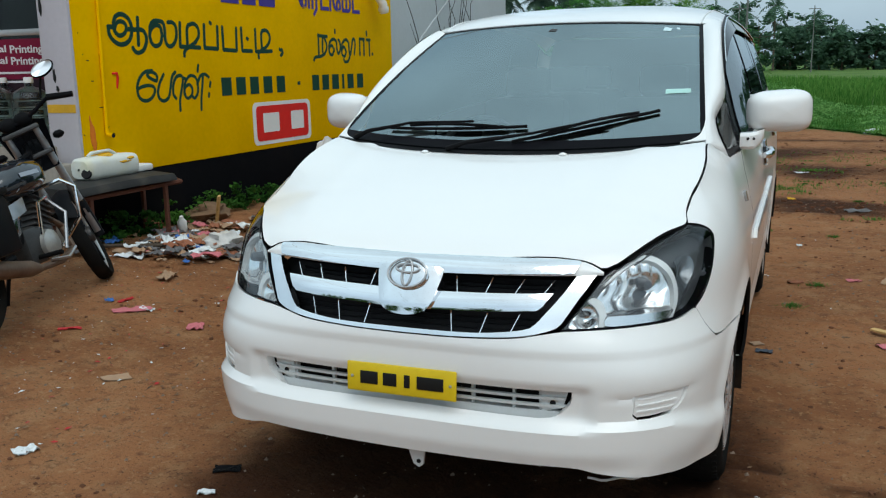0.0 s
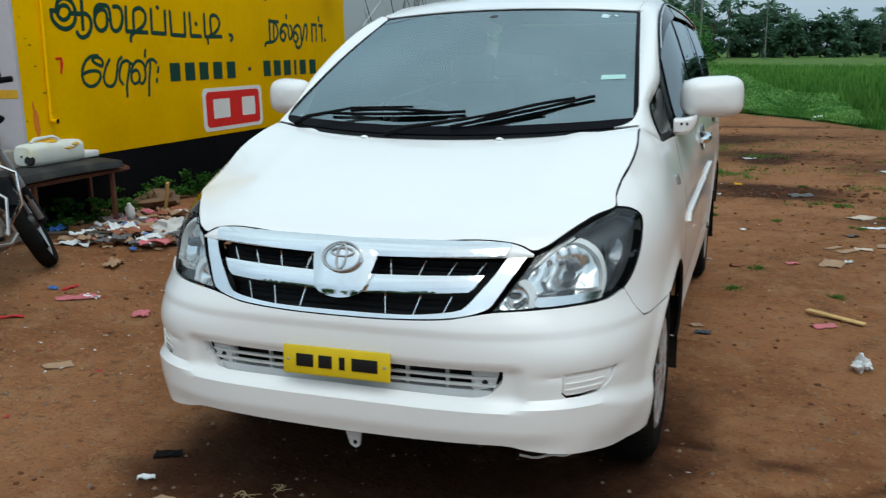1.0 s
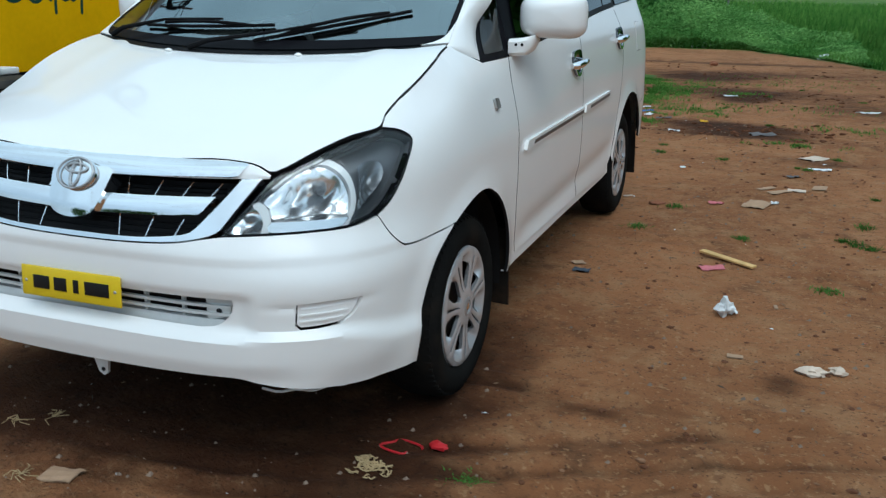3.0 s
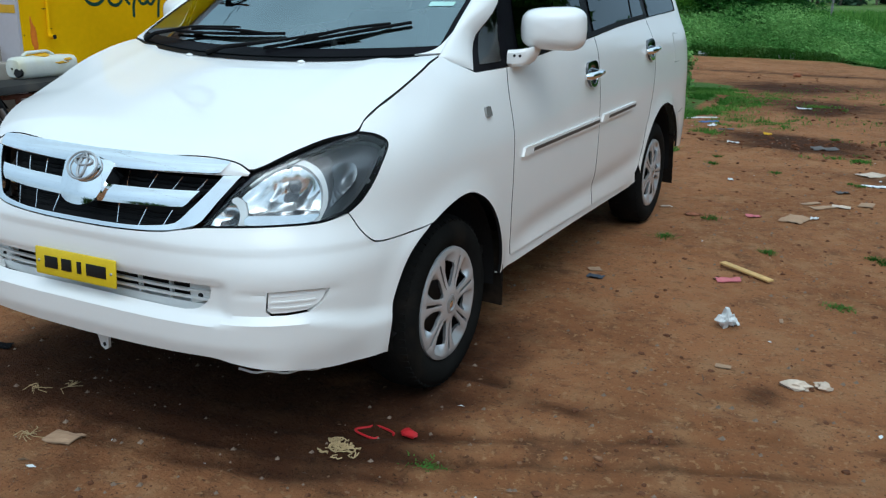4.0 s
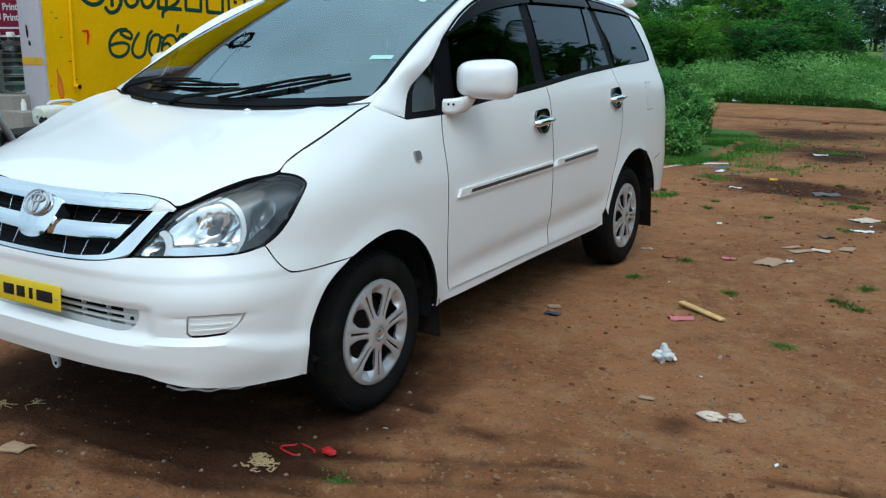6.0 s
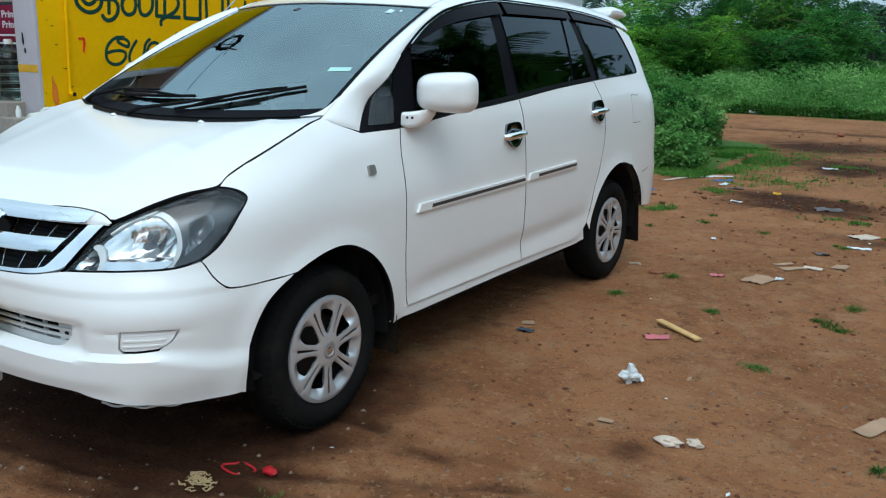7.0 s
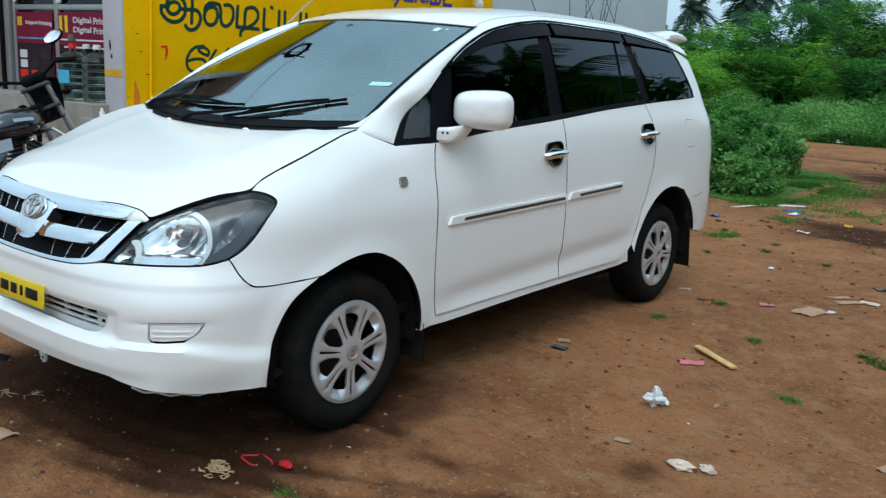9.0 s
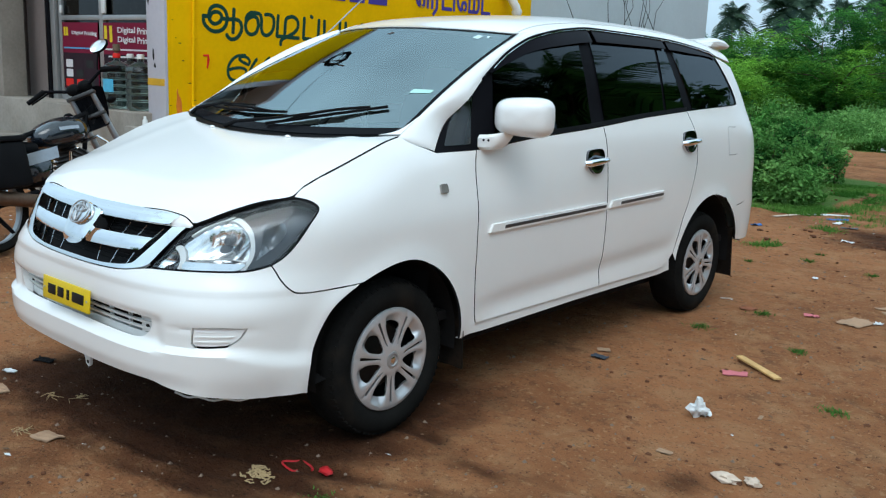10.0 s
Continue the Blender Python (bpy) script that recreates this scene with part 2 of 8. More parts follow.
def patch(outline, surface, holes=(), step=0.03, gap=0.0, rim=0.012, middle=(0, 1.4, 0.7), geo=None):
    """A panel: a plane outline filled with a fine net and laid on a curved surface, with its edge turned in."""
    loops = [tidy(shrink(outline, gap) if gap else list(outline))] + [tidy(shrink(h, -gap) if gap else list(h)) for h in holes]
    flat, edges = [], []
    for lp in loops:
        k = len(flat)
        flat += lp
        edges += [(k + i, k + (i + 1) % len(lp)) for i in range(len(lp))]
    o = np.array(loops[0])
    lo, hi = o.min(0), o.max(0)
    gx, gy = np.meshgrid(np.arange(lo[0], hi[0], step), np.arange(lo[1], hi[1], step * 0.87), indexing="ij")
    gx = gx + (np.arange(gx.shape[1]) % 2) * step / 2
    q = np.stack([gx.ravel(), gy.ravel()], 1)
    keep = inside(loops[0], q)
    for h in loops[1:]:
        keep &= ~inside(h, q)
    q = q[keep]
    rimpts = np.array(flat)
    if len(q):
        far = np.array([np.min((rimpts[:, 0] - a)**2 + (rimpts[:, 1] - b)**2) for a, b in q])
        q = q[far > (0.45 * step)**2]
    vs, es, fs, *_ = delaunay_2d_cdt([Vector(p) for p in flat] + [Vector(p) for p in q], edges, [], 0, 1e-6)
    vs = np.array([tuple(p) for p in vs])
    tri = np.array([tuple(t) for t in fs if len(t) == 3])
    mid = vs[tri].mean(1)
    ok = inside(loops[0], mid)
    for h in loops[1:]:
        ok &= ~inside(h, mid)
    tri = tri[ok]
    place = surface(vs[:, 0], vs[:, 1])
    a, b, c = place[tri[:, 0]], place[tri[:, 1]], place[tri[:, 2]]
    nor = np.cross(b - a, c - a)
    if (nor * (a - np.array(middle))).sum() < 0:
        tri = tri[:, ::-1]
        nor = -nor
    vn = np.zeros_like(place)
    for k in range(3):
        np.add.at(vn, tri[:, k], nor)
    vn /= np.linalg.norm(vn, axis=1)[:, None] + 1e-12
    geo = geo or Geo()
    geo.add(place, tri)
    geo.main = len(geo.f)
    if rim:
        count = {}
        for t in tri:
            for i in range(3):
                e = (t[i], t[(i + 1) % 3])
                count[e] = 1
        border = [e for e in count if (e[1], e[0]) not in count]
        verts, faces = [], []
        for i, j in border:
            k = len(verts)
            verts += [place[i], place[j], place[j] - rim * vn[j], place[i] - rim * vn[i]]
            faces.append((k + 1, k, k + 3, k + 2))
        geo.add(verts, faces)
    return geo


def lifted(surface, d):
    """The surface moved outwards by d."""
    def at(u, v):
        u, v = np.asarray(u, float), np.asarray(v, float)
        h = 1e-3
        p = surface(u, v)
        n = np.cross(surface(u + h, v) - surface(u - h, v), surface(u, v + h) - surface(u, v - h))
        n /= np.linalg.norm(n, axis=-1)[..., None] + 1e-12
        flip = np.sign((n * (p - np.array([0, 1.4, 0.7]))).sum(-1))[..., None]
        return p + n * flip * (d(u, v)[..., None] if callable(d) else d)
    return at


# ---- the car: nose towards -y, its left side towards +x, the front axle at y = 0 ----
Y0, Y1 = 0.15, 2.9
half = spline([.16, .22, .30, .42, .55, .72, .85, .95, 1.05, 1.12, 1.25, 1.42, 1.60, 1.70],
              [.80, .835, .86, .872, .879, .885, .884, .880, .871, .860, .815, .762, .692, .64])
nose = spline([.16, .21, .30, .42, .50, .60, .68, .74, .80, .86, .90, .95, 1.05],
              [-.80, -.835, -.856, -.860, -.862, -.866, -.858, -.835, -.805, -.77, -.735, -.66, -.45])
tail = spline([.16, .3, .5, .65, .75, 1.0, 1.25, 1.45, 1.6, 1.7],
              [3.55, 3.64, 3.68, 3.67, 3.63, 3.61, 3.53, 3.42, 3.30, 3.2])
blunt = spline([.2, .58, .75, 1.0], [4.0, 4.0, 3.2, 3.2])
seam_z = spline([-.8, -.6, -.41, -.35, -.27, -.19, -.11, -.03, .05, .13, .5], [.78, .88, .983, 1.012, 1.046, 1.079, 1.110, 1.137, 1.160, 1.176, 1.195])
fall = spline([-.5, -.4, -.35, -.27, -.19, -.11, -.03, .05, .3], [-.006, -.004, -.001, .008, .034, .049, .058, .065, .067])
_th = np.linspace(0, np.pi / 2, 2001)
_run = np.r_[0, np.cumsum(np.hypot(np.diff(.875 * np.cos(_th)**(2 / 3.5)), np.diff(np.sin(_th)**(2 / 3.5))))]
_run2 = np.r_[0, np.cumsum(np.hypot(np.diff(.87 * np.cos(_th)**(1 / 3)), np.diff(.7 * np.sin(_th)**(1 / 3))))]
FRONT = _run[-1]


def skin(u, z):
    """The body's side: u runs along the plan from the middle of the nose (0) round the corner and back; minus on the car's right."""
    u, z = np.broadcast_arrays(np.asarray(u, float), np.asarray(z, float))
    side, s = np.where(u < 0, -1.0, 1.0), np.abs(u)
    n = blunt(z)
    th = np.interp(np.clip(FRONT - s, 0, FRONT), _run, _th)
    X, Y = np.cos(th)**(2 / n), np.sin(th)**(2 / n)
    y = np.where(s < FRONT, Y0 - (Y0 - nose(z)) * Y, Y0 + s - FRONT)
    back = y > Y1
    th2 = np.interp(np.clip(y - Y1, 0, None), _run2, _th)
    X = np.where(back, np.cos(th2)**(1 / 3), X)
    y = np.where(back, Y1 + (tail(z) - Y1) * np.sin(th2)**(1 / 3), y)
    x = half(z) * X - .045 * ease(z, .82, 1.13) * ease(y, 1.3, .2)
    lean = np.clip((z - (seam_z(y) - .17)) / .17, 0, 1.3)
    x = x - fall(y) * lean**2.2 * ease(y, .55, .25)
    return np.stack([side * np.maximum(x, 0), y, z], -1)


def U(y):
    return FRONT + y - Y0


def u_at(y, z):
    us = np.linspace(0.2, 5.2, 2501)
    return float(np.interp(y, skin(us, np.full_like(us, z))[:, 1], us))


ARCH_F, ARCH_R = (U(0.0), 0.335, 0.385), (U(2.755), 0.335, 0.415)


def dress(u, z):
    """Relief of the flanks: raised wheel-arch lips and a soft hollow along the lower doors."""
    s = np.abs(u)
    d = np.zeros_like(s)
    for c, h, r in (ARCH_F, ARCH_R):
        q = np.hypot(s - c, z - h) - r
        d = d + .012 * np.exp(-(q / .045)**2) * ease(z, .2, .4)
    low = .43 + .03 * (s - U(.5))
    d = d - .013 * np.exp(-((z - low) / .05)**2) * ease(s, U(.4), U(.7)) * ease(s, U(2.45), U(2.1))
    d = d + .006 * np.exp(-((z - .335) / .035)**2) * ease(s, U(.4), U(.6)) * ease(s, U(2.45), U(2.2))
    return d


def bump_front(u, z):
    """Relief of the bumper: a proud upper roll, a hollow band with the lower grille, a proud lip."""
    s = np.abs(u)
    band = np.exp(-((z - .528) / .050)**8) * ease(s, .535, .475)
    crease = .466 + .010 * ease(s, .45, .62) - .045 * ease(s, .75, 1.05)
    soft = .011 + .020 * ease(s, .68, .95)
    lip = ease(z, crease + soft, crease - soft) * ease(s, 1.22, .98)
    roll = ease(z, .660, .671) * ease(s, 1.15, .95)
    tuck = .012 * ease(z, .40, .335) * ease(s, .72, .55) + .016 * ease(z, .42, .29)**1.3 * ease(s, .60, .80) * ease(s, 1.06, .92)
    groove = .005 * np.exp(-((z - .548) / .010)**2) * ease(s, .50, .62) * ease(s, .95, .80)
    return dress(u, z) - .016 * band + .022 * lip - groove + .0045 * roll - tuck


flank, bumper_skin = lifted(skin, dress), lifted(skin, bump_front)

car = thing("car", "white people carrier with chrome grille, parked on bare red earth", "car")


def mirrored(pts):
    return [(-a, b) for a, b in reversed(pts)]


def sided(name, outline, surface, mats, holes=(), label="", step=0.03, gap=0.0025, rim=0.012, parents=None, smooth=30):
    """The same panel on both flanks."""
    made = []
    for k, sign in enumerate((1, -1)):
        f = (lambda p: p) if sign > 0 else mirrored
        made.append(part(name, patch(f(outline), surface, [f(h) for h in holes], step, gap, rim), mats,
                         parents[k] if parents else car, label, smooth, fix=False))
    return made


def turned(geo):
    """The geometry mirrored to the car's other flank."""
    g = Geo()
    g.v, g.f = [(-x, y, z) for x, y, z in geo.v], [tuple(reversed(q)) for q in geo.f]
    return g


def pair(name, geo, mats, label="", parents=None, smooth=35):
    return [part(name, g, mats, parents[k] if parents else car, label, smooth) for k, g in enumerate((geo, turned(geo)))]


PANEL = [M_PAINT, M_GAP]

M_SMOKEDCHROME = material("dark_chrome", (0.16, 0.17, 0.18), 0.12, 1.0, vary=0.1)

# outlines, in u and z
LAMP = [(.470, .731), (.575, .735), (.684, .738), (.80, .742), (.878, .760), (.918, .793), (.950, .842), (.971, .888), (.983, .922), (.980, .942),
        (.955, .957), (.905, .971), (.843, .979), (.755, .957), (.690, .932), (.645, .911), (.610, .893), (.572, .876), (.530, .815), (.500, .772)]
lamp_low, lamp_back = flow(LAMP[:5]), flow(LAMP[4:13])
lamp_line = tidy(lamp_low + lamp_back[1:] + flow(LAMP[12:] + LAMP[:1])[1:])


def arch(a, from_deg, to_deg, n=44, grow=0.0):
    c, h, r = a
    return [(c + (r + grow) * math.cos(radians(d)), h + (r + grow) * math.sin(radians(d))) for d in np.linspace(from_deg, to_deg, n)]


bumper_seam = [(1.262, .668), (1.20, .664), (1.114, .661), (1.03, .662), (.985, .672), (.926, .71), (.878, .760)]


def u_of(x, z):
    us = np.linspace(0, 1.0, 1001)
    return float(np.interp(x, skin(us, np.full_like(us, z))[:, 0], us))


chrome_out = [(u_of(x, z), z) for x, z in ((.530, .872), (.490, .806), (.462, .760), (.444, .738), (.40, .722), (.317, .709), (.154, .701), (0, .699))]
chrome_in = [(u_of(x, z), z) for x, z in ((.478, .870), (.432, .805), (.407, .775), (.381, .745), (.35, .731), (.25, .719), (.152, .715), (0, .714))]

# front bumper
left_edge = flow(chrome_out[:3:-1] + [(.456, .7285)]) + lamp_low[1:] + flow(list(reversed(bumper_seam)))[1:]
left_edge += [(a, b) for a, b in arch(ARCH_F, 120, 186, 20)][1:]
left_edge += flow([(1.06, .300), (.95, .299), (.84, .301), (.72, .312), (.60, .324), (.53, .335), (.46, .349), (.30, .349), (.15, .346), (0, .344)])
bumper_line = tidy(left_edge + [(-a, b) for a, b in reversed(left_edge)][1:])
intake = straight([(0, .562), (.455, .564)], .02) + flow([(.455, .564), (.45, .53), (.41, .495), (.36, .487)])[1:] + straight([(.36, .487), (0, .489)])[1:]
intake = tidy(intake + [(-a, b) for a, b in reversed(intake)][1:])
FOG = tidy(straight([(.646, .556), (.75, .559), (.850, .555)]) + flow([(.850, .555), (.818, .516), (.775, .494)])[1:] + straight([(.775, .494), (.70, .489), (.655, .489), (.641, .500), (.646, .556)])[1:-1])
bumper = part("front_bumper", patch(bumper_line, bumper_skin, [intake, FOG, mirrored(FOG)], .012, .0025, .03), M_PAINT, car, smooth=30, fix=False)
sided("fog_blank", FOG, lifted(skin, lambda u, z: bump_front(u, z) - .006 - .05 * np.clip(z - .52, 0, .04)), M_PAINT, gap=.003, rim=.01, label="ribbed white blanking cover", parents=(bumper, bumper))
for k in range(3):
    z0 = .505 + k * .018
    rib = straight([(.652 + .002 * k, z0), (.785 + .014 * k, z0 + .002)]) + straight([(.787 + .014 * k, z0 + .007), (.654 + .002 * k, z0 + .005)])
    sided("fog_rib", rib, lifted(skin, lambda u, z: bump_front(u, z) - .003 - .05 * np.clip(z - .52, 0, .04)), M_PAINT, gap=0, rim=.012, parents=(bumper, bumper))

# lower intake: dark box, white frame ends, slats and uprights
deep = straight([(-.47, .585), (.47, .585)], .03) + straight([(.47, .47), (-.47, .47)], .03)
part("intake_back", patch(deep, lifted(skin, -.11), (), .04, 0, .0), M_GAP, bumper, fix=False)
for z0, hgt in ((.530, .008), (.508, .007)):
    bar = straight([(-.44, z0 + hgt), (.44, z0 + hgt)], .03) + straight([(.43, z0), (-.43, z0)], .03)
    part("intake_slat", patch(bar, lifted(skin, -.036), (), .03, 0, .010), M_WHITEPLASTIC, bumper, "white painted slat", fix=False)
for c in (-.36, -.22, -.09, .03, .16, .28, .36):
    up = straight([(c - .004, .492), (c + .004, .492), (c + .004, .56), (c - .004, .56)], .02)
    part("intake_upright", patch(up, lifted(skin, -.05), (), .02, 0, .012), M_WHITEPLASTIC, bumper, fix=False)
lowbar = straight([(-.42, .494), (.42, .494)], .03) + straight([(.42, .466), (-.42, .466)], .03)
part("intake_shelf", patch(lowbar, lifted(skin, -.045), (), .03, 0, .03), M_WHITEPLASTIC, bumper, fix=False)
sided("intake_end", straight([(.365, .492), (.43, .505), (.447, .558), (.365, .558)], .02), lifted(skin, -.045), M_WHITEPLASTIC, gap=0, rim=.03, parents=(bumper, bumper))
for sgn in (1, -1):
    p = lifted(skin, -.043)(np.array([sgn * .398]), np.array([.518]))[0]
    part("intake_hole", Geo().lathe([(0, .001), (.008, .001), (.009, -.004)], pose(*p, 90, 0, 0), 14), M_GAP, bumper)
eye_line = [(-.012, .352), (-.008, .312), (.004, .276), (.022, .266), (.036, .276), (.040, .312), (.048, .352)]
hook = Geo()
hook.grid([[(x, -.815 + dy, z) for x, z in eye_line] for dy in (0, .010)])
for dy in (0, .010):
    hook.add([(x, -.815 + dy, z) for x, z in eye_line], [tuple(range(7))])
part("tow_eye", hook, M_WHITEPLASTIC, car, "small white towing eye")
part("tow_eye_hole", Geo().lathe([(0, .001), (.007, .001), (.007, 0)], pose(.022, -.816, .286, 90, 0, 0), 12), M_GAP, car)

# number plate, its characters as plain bars
plate = Geo().box((0, 0, 0), (.345, .007, .088), .004)
mp = pose(0, -.879, .561, -4, 0, 1.0)
plate.v = [tuple(mp @ Vector(p)) for p in plate.v]
plate_ob = part("number_plate", plate, M_PLATE, bumper, "yellow number plate with black characters")
for a, b in ((-.128, -.072), (-.055, -.012), (.012, .030), (.052, .134)):
    g = Geo().box(((a + b) / 2, -.0048, 0), (b - a, .003, .038), .001)
    g.v = [tuple(mp @ Vector(p)) for p in g.v]
    part("character_bar", g, M_INK, plate_ob)
for a in (-.155, .155):
    part("plate_screw", Geo().lathe([(0, .003), (.004, .002), (.005, 0)], mp @ pose(a, -.004, 0, 90, 0, 0), 10), M_SATIN, plate_ob)

# grille, laid on the nose by x and z
def nose_skin(x, z):
    x, z = np.broadcast_arrays(np.asarray(x, float), np.asarray(z, float))
    n = blunt(z)
    return np.stack([x, Y0 - (Y0 - nose(z)) * (1 - np.clip(np.abs(x) / half(z), 0, .98)**n)**(1 / n), z], -1)


def xz(pts):
    return [(float(skin(a, b)[0]), b) for a, b in pts]


def both(pts):
    """A half outline from the middle outwards and back to the middle, with its mirror image."""
    return tidy(pts + [(-a, b) for a, b in reversed(pts)][1:-1])


c_out, c_in = xz(flow(chrome_out)), xz(flow(chrome_in))
grille = part("grille_surround", patch(tidy(c_out + [(-a, b) for a, b in reversed(c_out)][1:] + [(-a, b) for a, b in c_in] + list(reversed(c_in))[1:]), lifted(nose_skin, .006), (), .012, .0015, .03), M_CHROME, car, "bright chrome grille surround", fix=False)
back = flow([(0, .885), (.25, .885), (.50, .882), (.50, .86), (.42, .76), (.37, .715), (.2, .70), (0, .70)])
part("grille_back", patch(both(back), lifted(nose_skin, -.06), (), .03, 0, 0), M_GAP, grille, fix=False)
mid = straight([(.06, .814), (.25, .819), (.423, .825)], .02) + straight([(.416, .815), (.398, .790), (.384, .780)], .01) + straight([(.376, .779), (.25, .772), (.06, .766)], .02)
sided("grille_bar", tidy(mid), lifted(nose_skin, lambda x, z: .006 + .005 * (1 - ((z - .789 - .03 * np.abs(x)) / .026)**2)), M_CHROME, gap=0, rim=.03, parents=(grille, grille), step=.01)
shield = flow([(-.100, .866), (-.094, .82), (-.078, .772), (-.052, .752), (0, .744), (.052, .752), (.078, .772), (.094, .82), (.100, .866), (.05, .870), (0, .871), (-.05, .870)], closed=True)
part("grille_shield", patch(shield, lifted(nose_skin, lambda x, z: .020 + .012 * np.clip(1 - (x / .1)**2, 0, 1) - .007 * ease(z, .790, .744)**2), (), .009, 0, .06), M_CHROME, grille, fix=False)
garnish = flow([(0, .902), (.12, .904), (.30, .906), (.42, .905), (.474, .902), (.484, .896), (.470, .872)]) + flow([(.462, .870), (.35, .868), (.20, .863), (.10, .861), (0, .861)])[1:]
part("hood_garnish", patch(both(garnish), lifted(nose_skin, lambda x, z: .010 + .007 * np.clip(1 - ((z - .884) / .024)**2, 0, 1)), (), .012, 0, .02), M_CHROME, grille, "chrome strip along the bonnet lip", fix=False)
for c, tilt in ((.14, -.010), (.225, .016), (.31, .024), (.39, .03)):
    for lo, hi in ((.822, .866), (.718, .772)):
        if lo < .8 and c > .36:
            continue
        rib = straight([(c - .0014, lo), (c + .0014, lo), (c + .0014 + tilt, hi), (c - .0014 + tilt, hi)], .015)
        sided("grille_rib", rib, lifted(nose_skin, -.02), M_CHROME, gap=0, rim=.004, parents=(grille, grille))
for z0 in (.735, .750, .765, .835, .850, .863):
    fin = straight([(-.42, z0), (.42, z0)], .04) + straight([(.42, z0 + .003), (-.42, z0 + .003)], .04)
    part("grille_fin", patch(fin, lifted(nose_skin, -.05), (), .03, 0, .01), M_BLACK, grille, fix=False)
# emblem: plain rings
c0, n0 = lifted(nose_skin, .036)(np.array([0.0]), np.array([.846]))[0], Vector((0, -.86, .5)).normalized()
em = Matrix.Translation(c0) @ n0.to_track_quat("Z", "Y").to_matrix().to_4x4()
disc = Geo().lathe([(0, .004), (.04, .003), (.05, -.001), (.052, -.012)], em @ Matrix.Diagonal((1.22, .92, 1, 1)), 40)
badge = part("emblem", disc, M_CHROME, grille, "round chrome badge with plain rings")
ring = Geo()
for rx, ry, cx, cy in ((.060, .044, 0, 0), (.036, .013, 0, .014), (.015, .038, 0, 0)):
    ring.tube([em @ Vector((cx + rx * math.cos(a), cy + ry * math.sin(a), .006)) for a in np.linspace(0, 2 * math.pi, 41)], .0035, 8, False)
part("emblem_ring", ring, M_SATIN, badge)

# headlamps
M_REFLECTOR = material("lamp_reflector", (0.82, 0.83, 0.84), 0.16, 1.0, vary=0.05)
M_LAMPSIDE = material("lamp_side_cup", (0.22, 0.24, 0.26), 0.25, 0.6, vary=0.2)
lamp_bed = lifted(skin, -.055)
lamps = sided("headlamp", lamp_line, lamp_bed, M_LAMPGREY, gap=.003, rim=-.05, label="clear-lens headlamp with chrome reflectors")
bowl_line = flow([(.592, .744), (.70, .743), (.782, .749), (.796, .785), (.789, .825), (.764, .866), (.72, .898), (.678, .908), (.648, .900), (.618, .880), (.582, .846), (.560, .818), (.578, .805), (.593, .772)], closed=True)


def bowl(u, z):
    """Depth of the main reflector: a deep cup with broken upright flutes and a plain shelf below."""
    a = np.abs(u)
    cup = np.exp(-(((a - .70) / .075)**2 + ((z - .825) / .055)**2))
    flute = np.sin(a * 170 + 2 * np.sin(z * 50)) * ease(z, .80, .83)
    shelf = ease(z, .778, .768)
    return -.018 - .042 * cup * (1 - shelf) + .0012 * flute * (1 - shelf) + .012 * shelf


sided("reflector", bowl_line, lifted(skin, bowl), M_REFLECTOR, gap=0, rim=.004, step=.005, label="faceted chrome reflector", parents=lamps, smooth=25)
ring_out = flow([(.797, .742), (.812, .785), (.805, .828), (.775, .880), (.728, .911), (.685, .921), (.650, .912), (.612, .889), (.574, .853)])
ring_in = flow([(.576, .849), (.616, .881), (.650, .902), (.682, .909), (.722, .899), (.767, .866), (.791, .825), (.797, .785), (.782, .747)])
M_RING = material("lamp_ring", (0.88, 0.90, 0.90), 0.3, vary=0.04)
sided("lamp_ring", tidy(ring_out + ring_in), lifted(skin, -.010), M_RING, gap=0, rim=.02, step=.01, parents=lamps)
turn = flow([(.494, .742), (.545, .740), (.572, .743), (.571, .768), (.556, .792), (.538, .803), (.512, .775)], closed=True)
sided("indicator", turn, lifted(skin, lambda u, z: -.014 - .02 * np.exp(-(((np.abs(u) - .54) / .03)**2 + ((z - .765) / .022)**2))), M_REFLECTOR, gap=0, rim=.004, step=.006, parents=lamps)
hook_o, hook_i = flow([(.536, .812), (.552, .818), (.577, .802), (.592, .771), (.590, .742)]), flow([(.573, .742), (.573, .769), (.556, .794), (.539, .804)])
sided("indicator_ring", tidy(hook_o + hook_i), lifted(skin, -.009), M_RING, gap=0, rim=.02, step=.01, parents=lamps)
side_bulb = flow([(.822, .778), (.852, .800), (.888, .838), (.900, .872), (.880, .905), (.835, .914), (.80, .900), (.822, .862), (.828, .815)], closed=True)
sided("side_reflector", side_bulb, lifted(skin, lambda u, z: -.024 - .03 * np.exp(-(((np.abs(u) - .858) / .03)**2 + ((z - .862) / .04)**2)) + .0012 * np.sin((np.abs(u) * .8 + z * .6) * 420) * ease(z, .86, .83)), M_LAMPSIDE, gap=0, rim=.004, step=.006, parents=lamps)
for sgn, lm in zip((1, -1), lamps):
    p = lifted(skin, -.035)(np.array([sgn * .705]), np.array([.848]))[0]
    part("bulb_cap", Geo().lathe([(0, .02), (.012, .018), (.016, .01), (.017, -.03)], pose(*p, 80, 0, sgn * 35), 16), M_LAMPGREY, lm)
lens = sided("lens", lamp_line, skin, M_LENS, gap=.004, rim=.004, label="clear plastic lens", parents=lamps)
seal_in = shrink(lamp_line, .006)
for sgn, lm in zip((1, -1), lamps):
    f = (lambda p: p) if sgn > 0 else mirrored
    part("lamp_seal", patch(f(lamp_line), lifted(skin, -.002), [f(seal_in)], .01, .001, .03), M_GLOSSBLACK, lm, fix=False)
for ob in lens:
    ob.visible_shadow = False

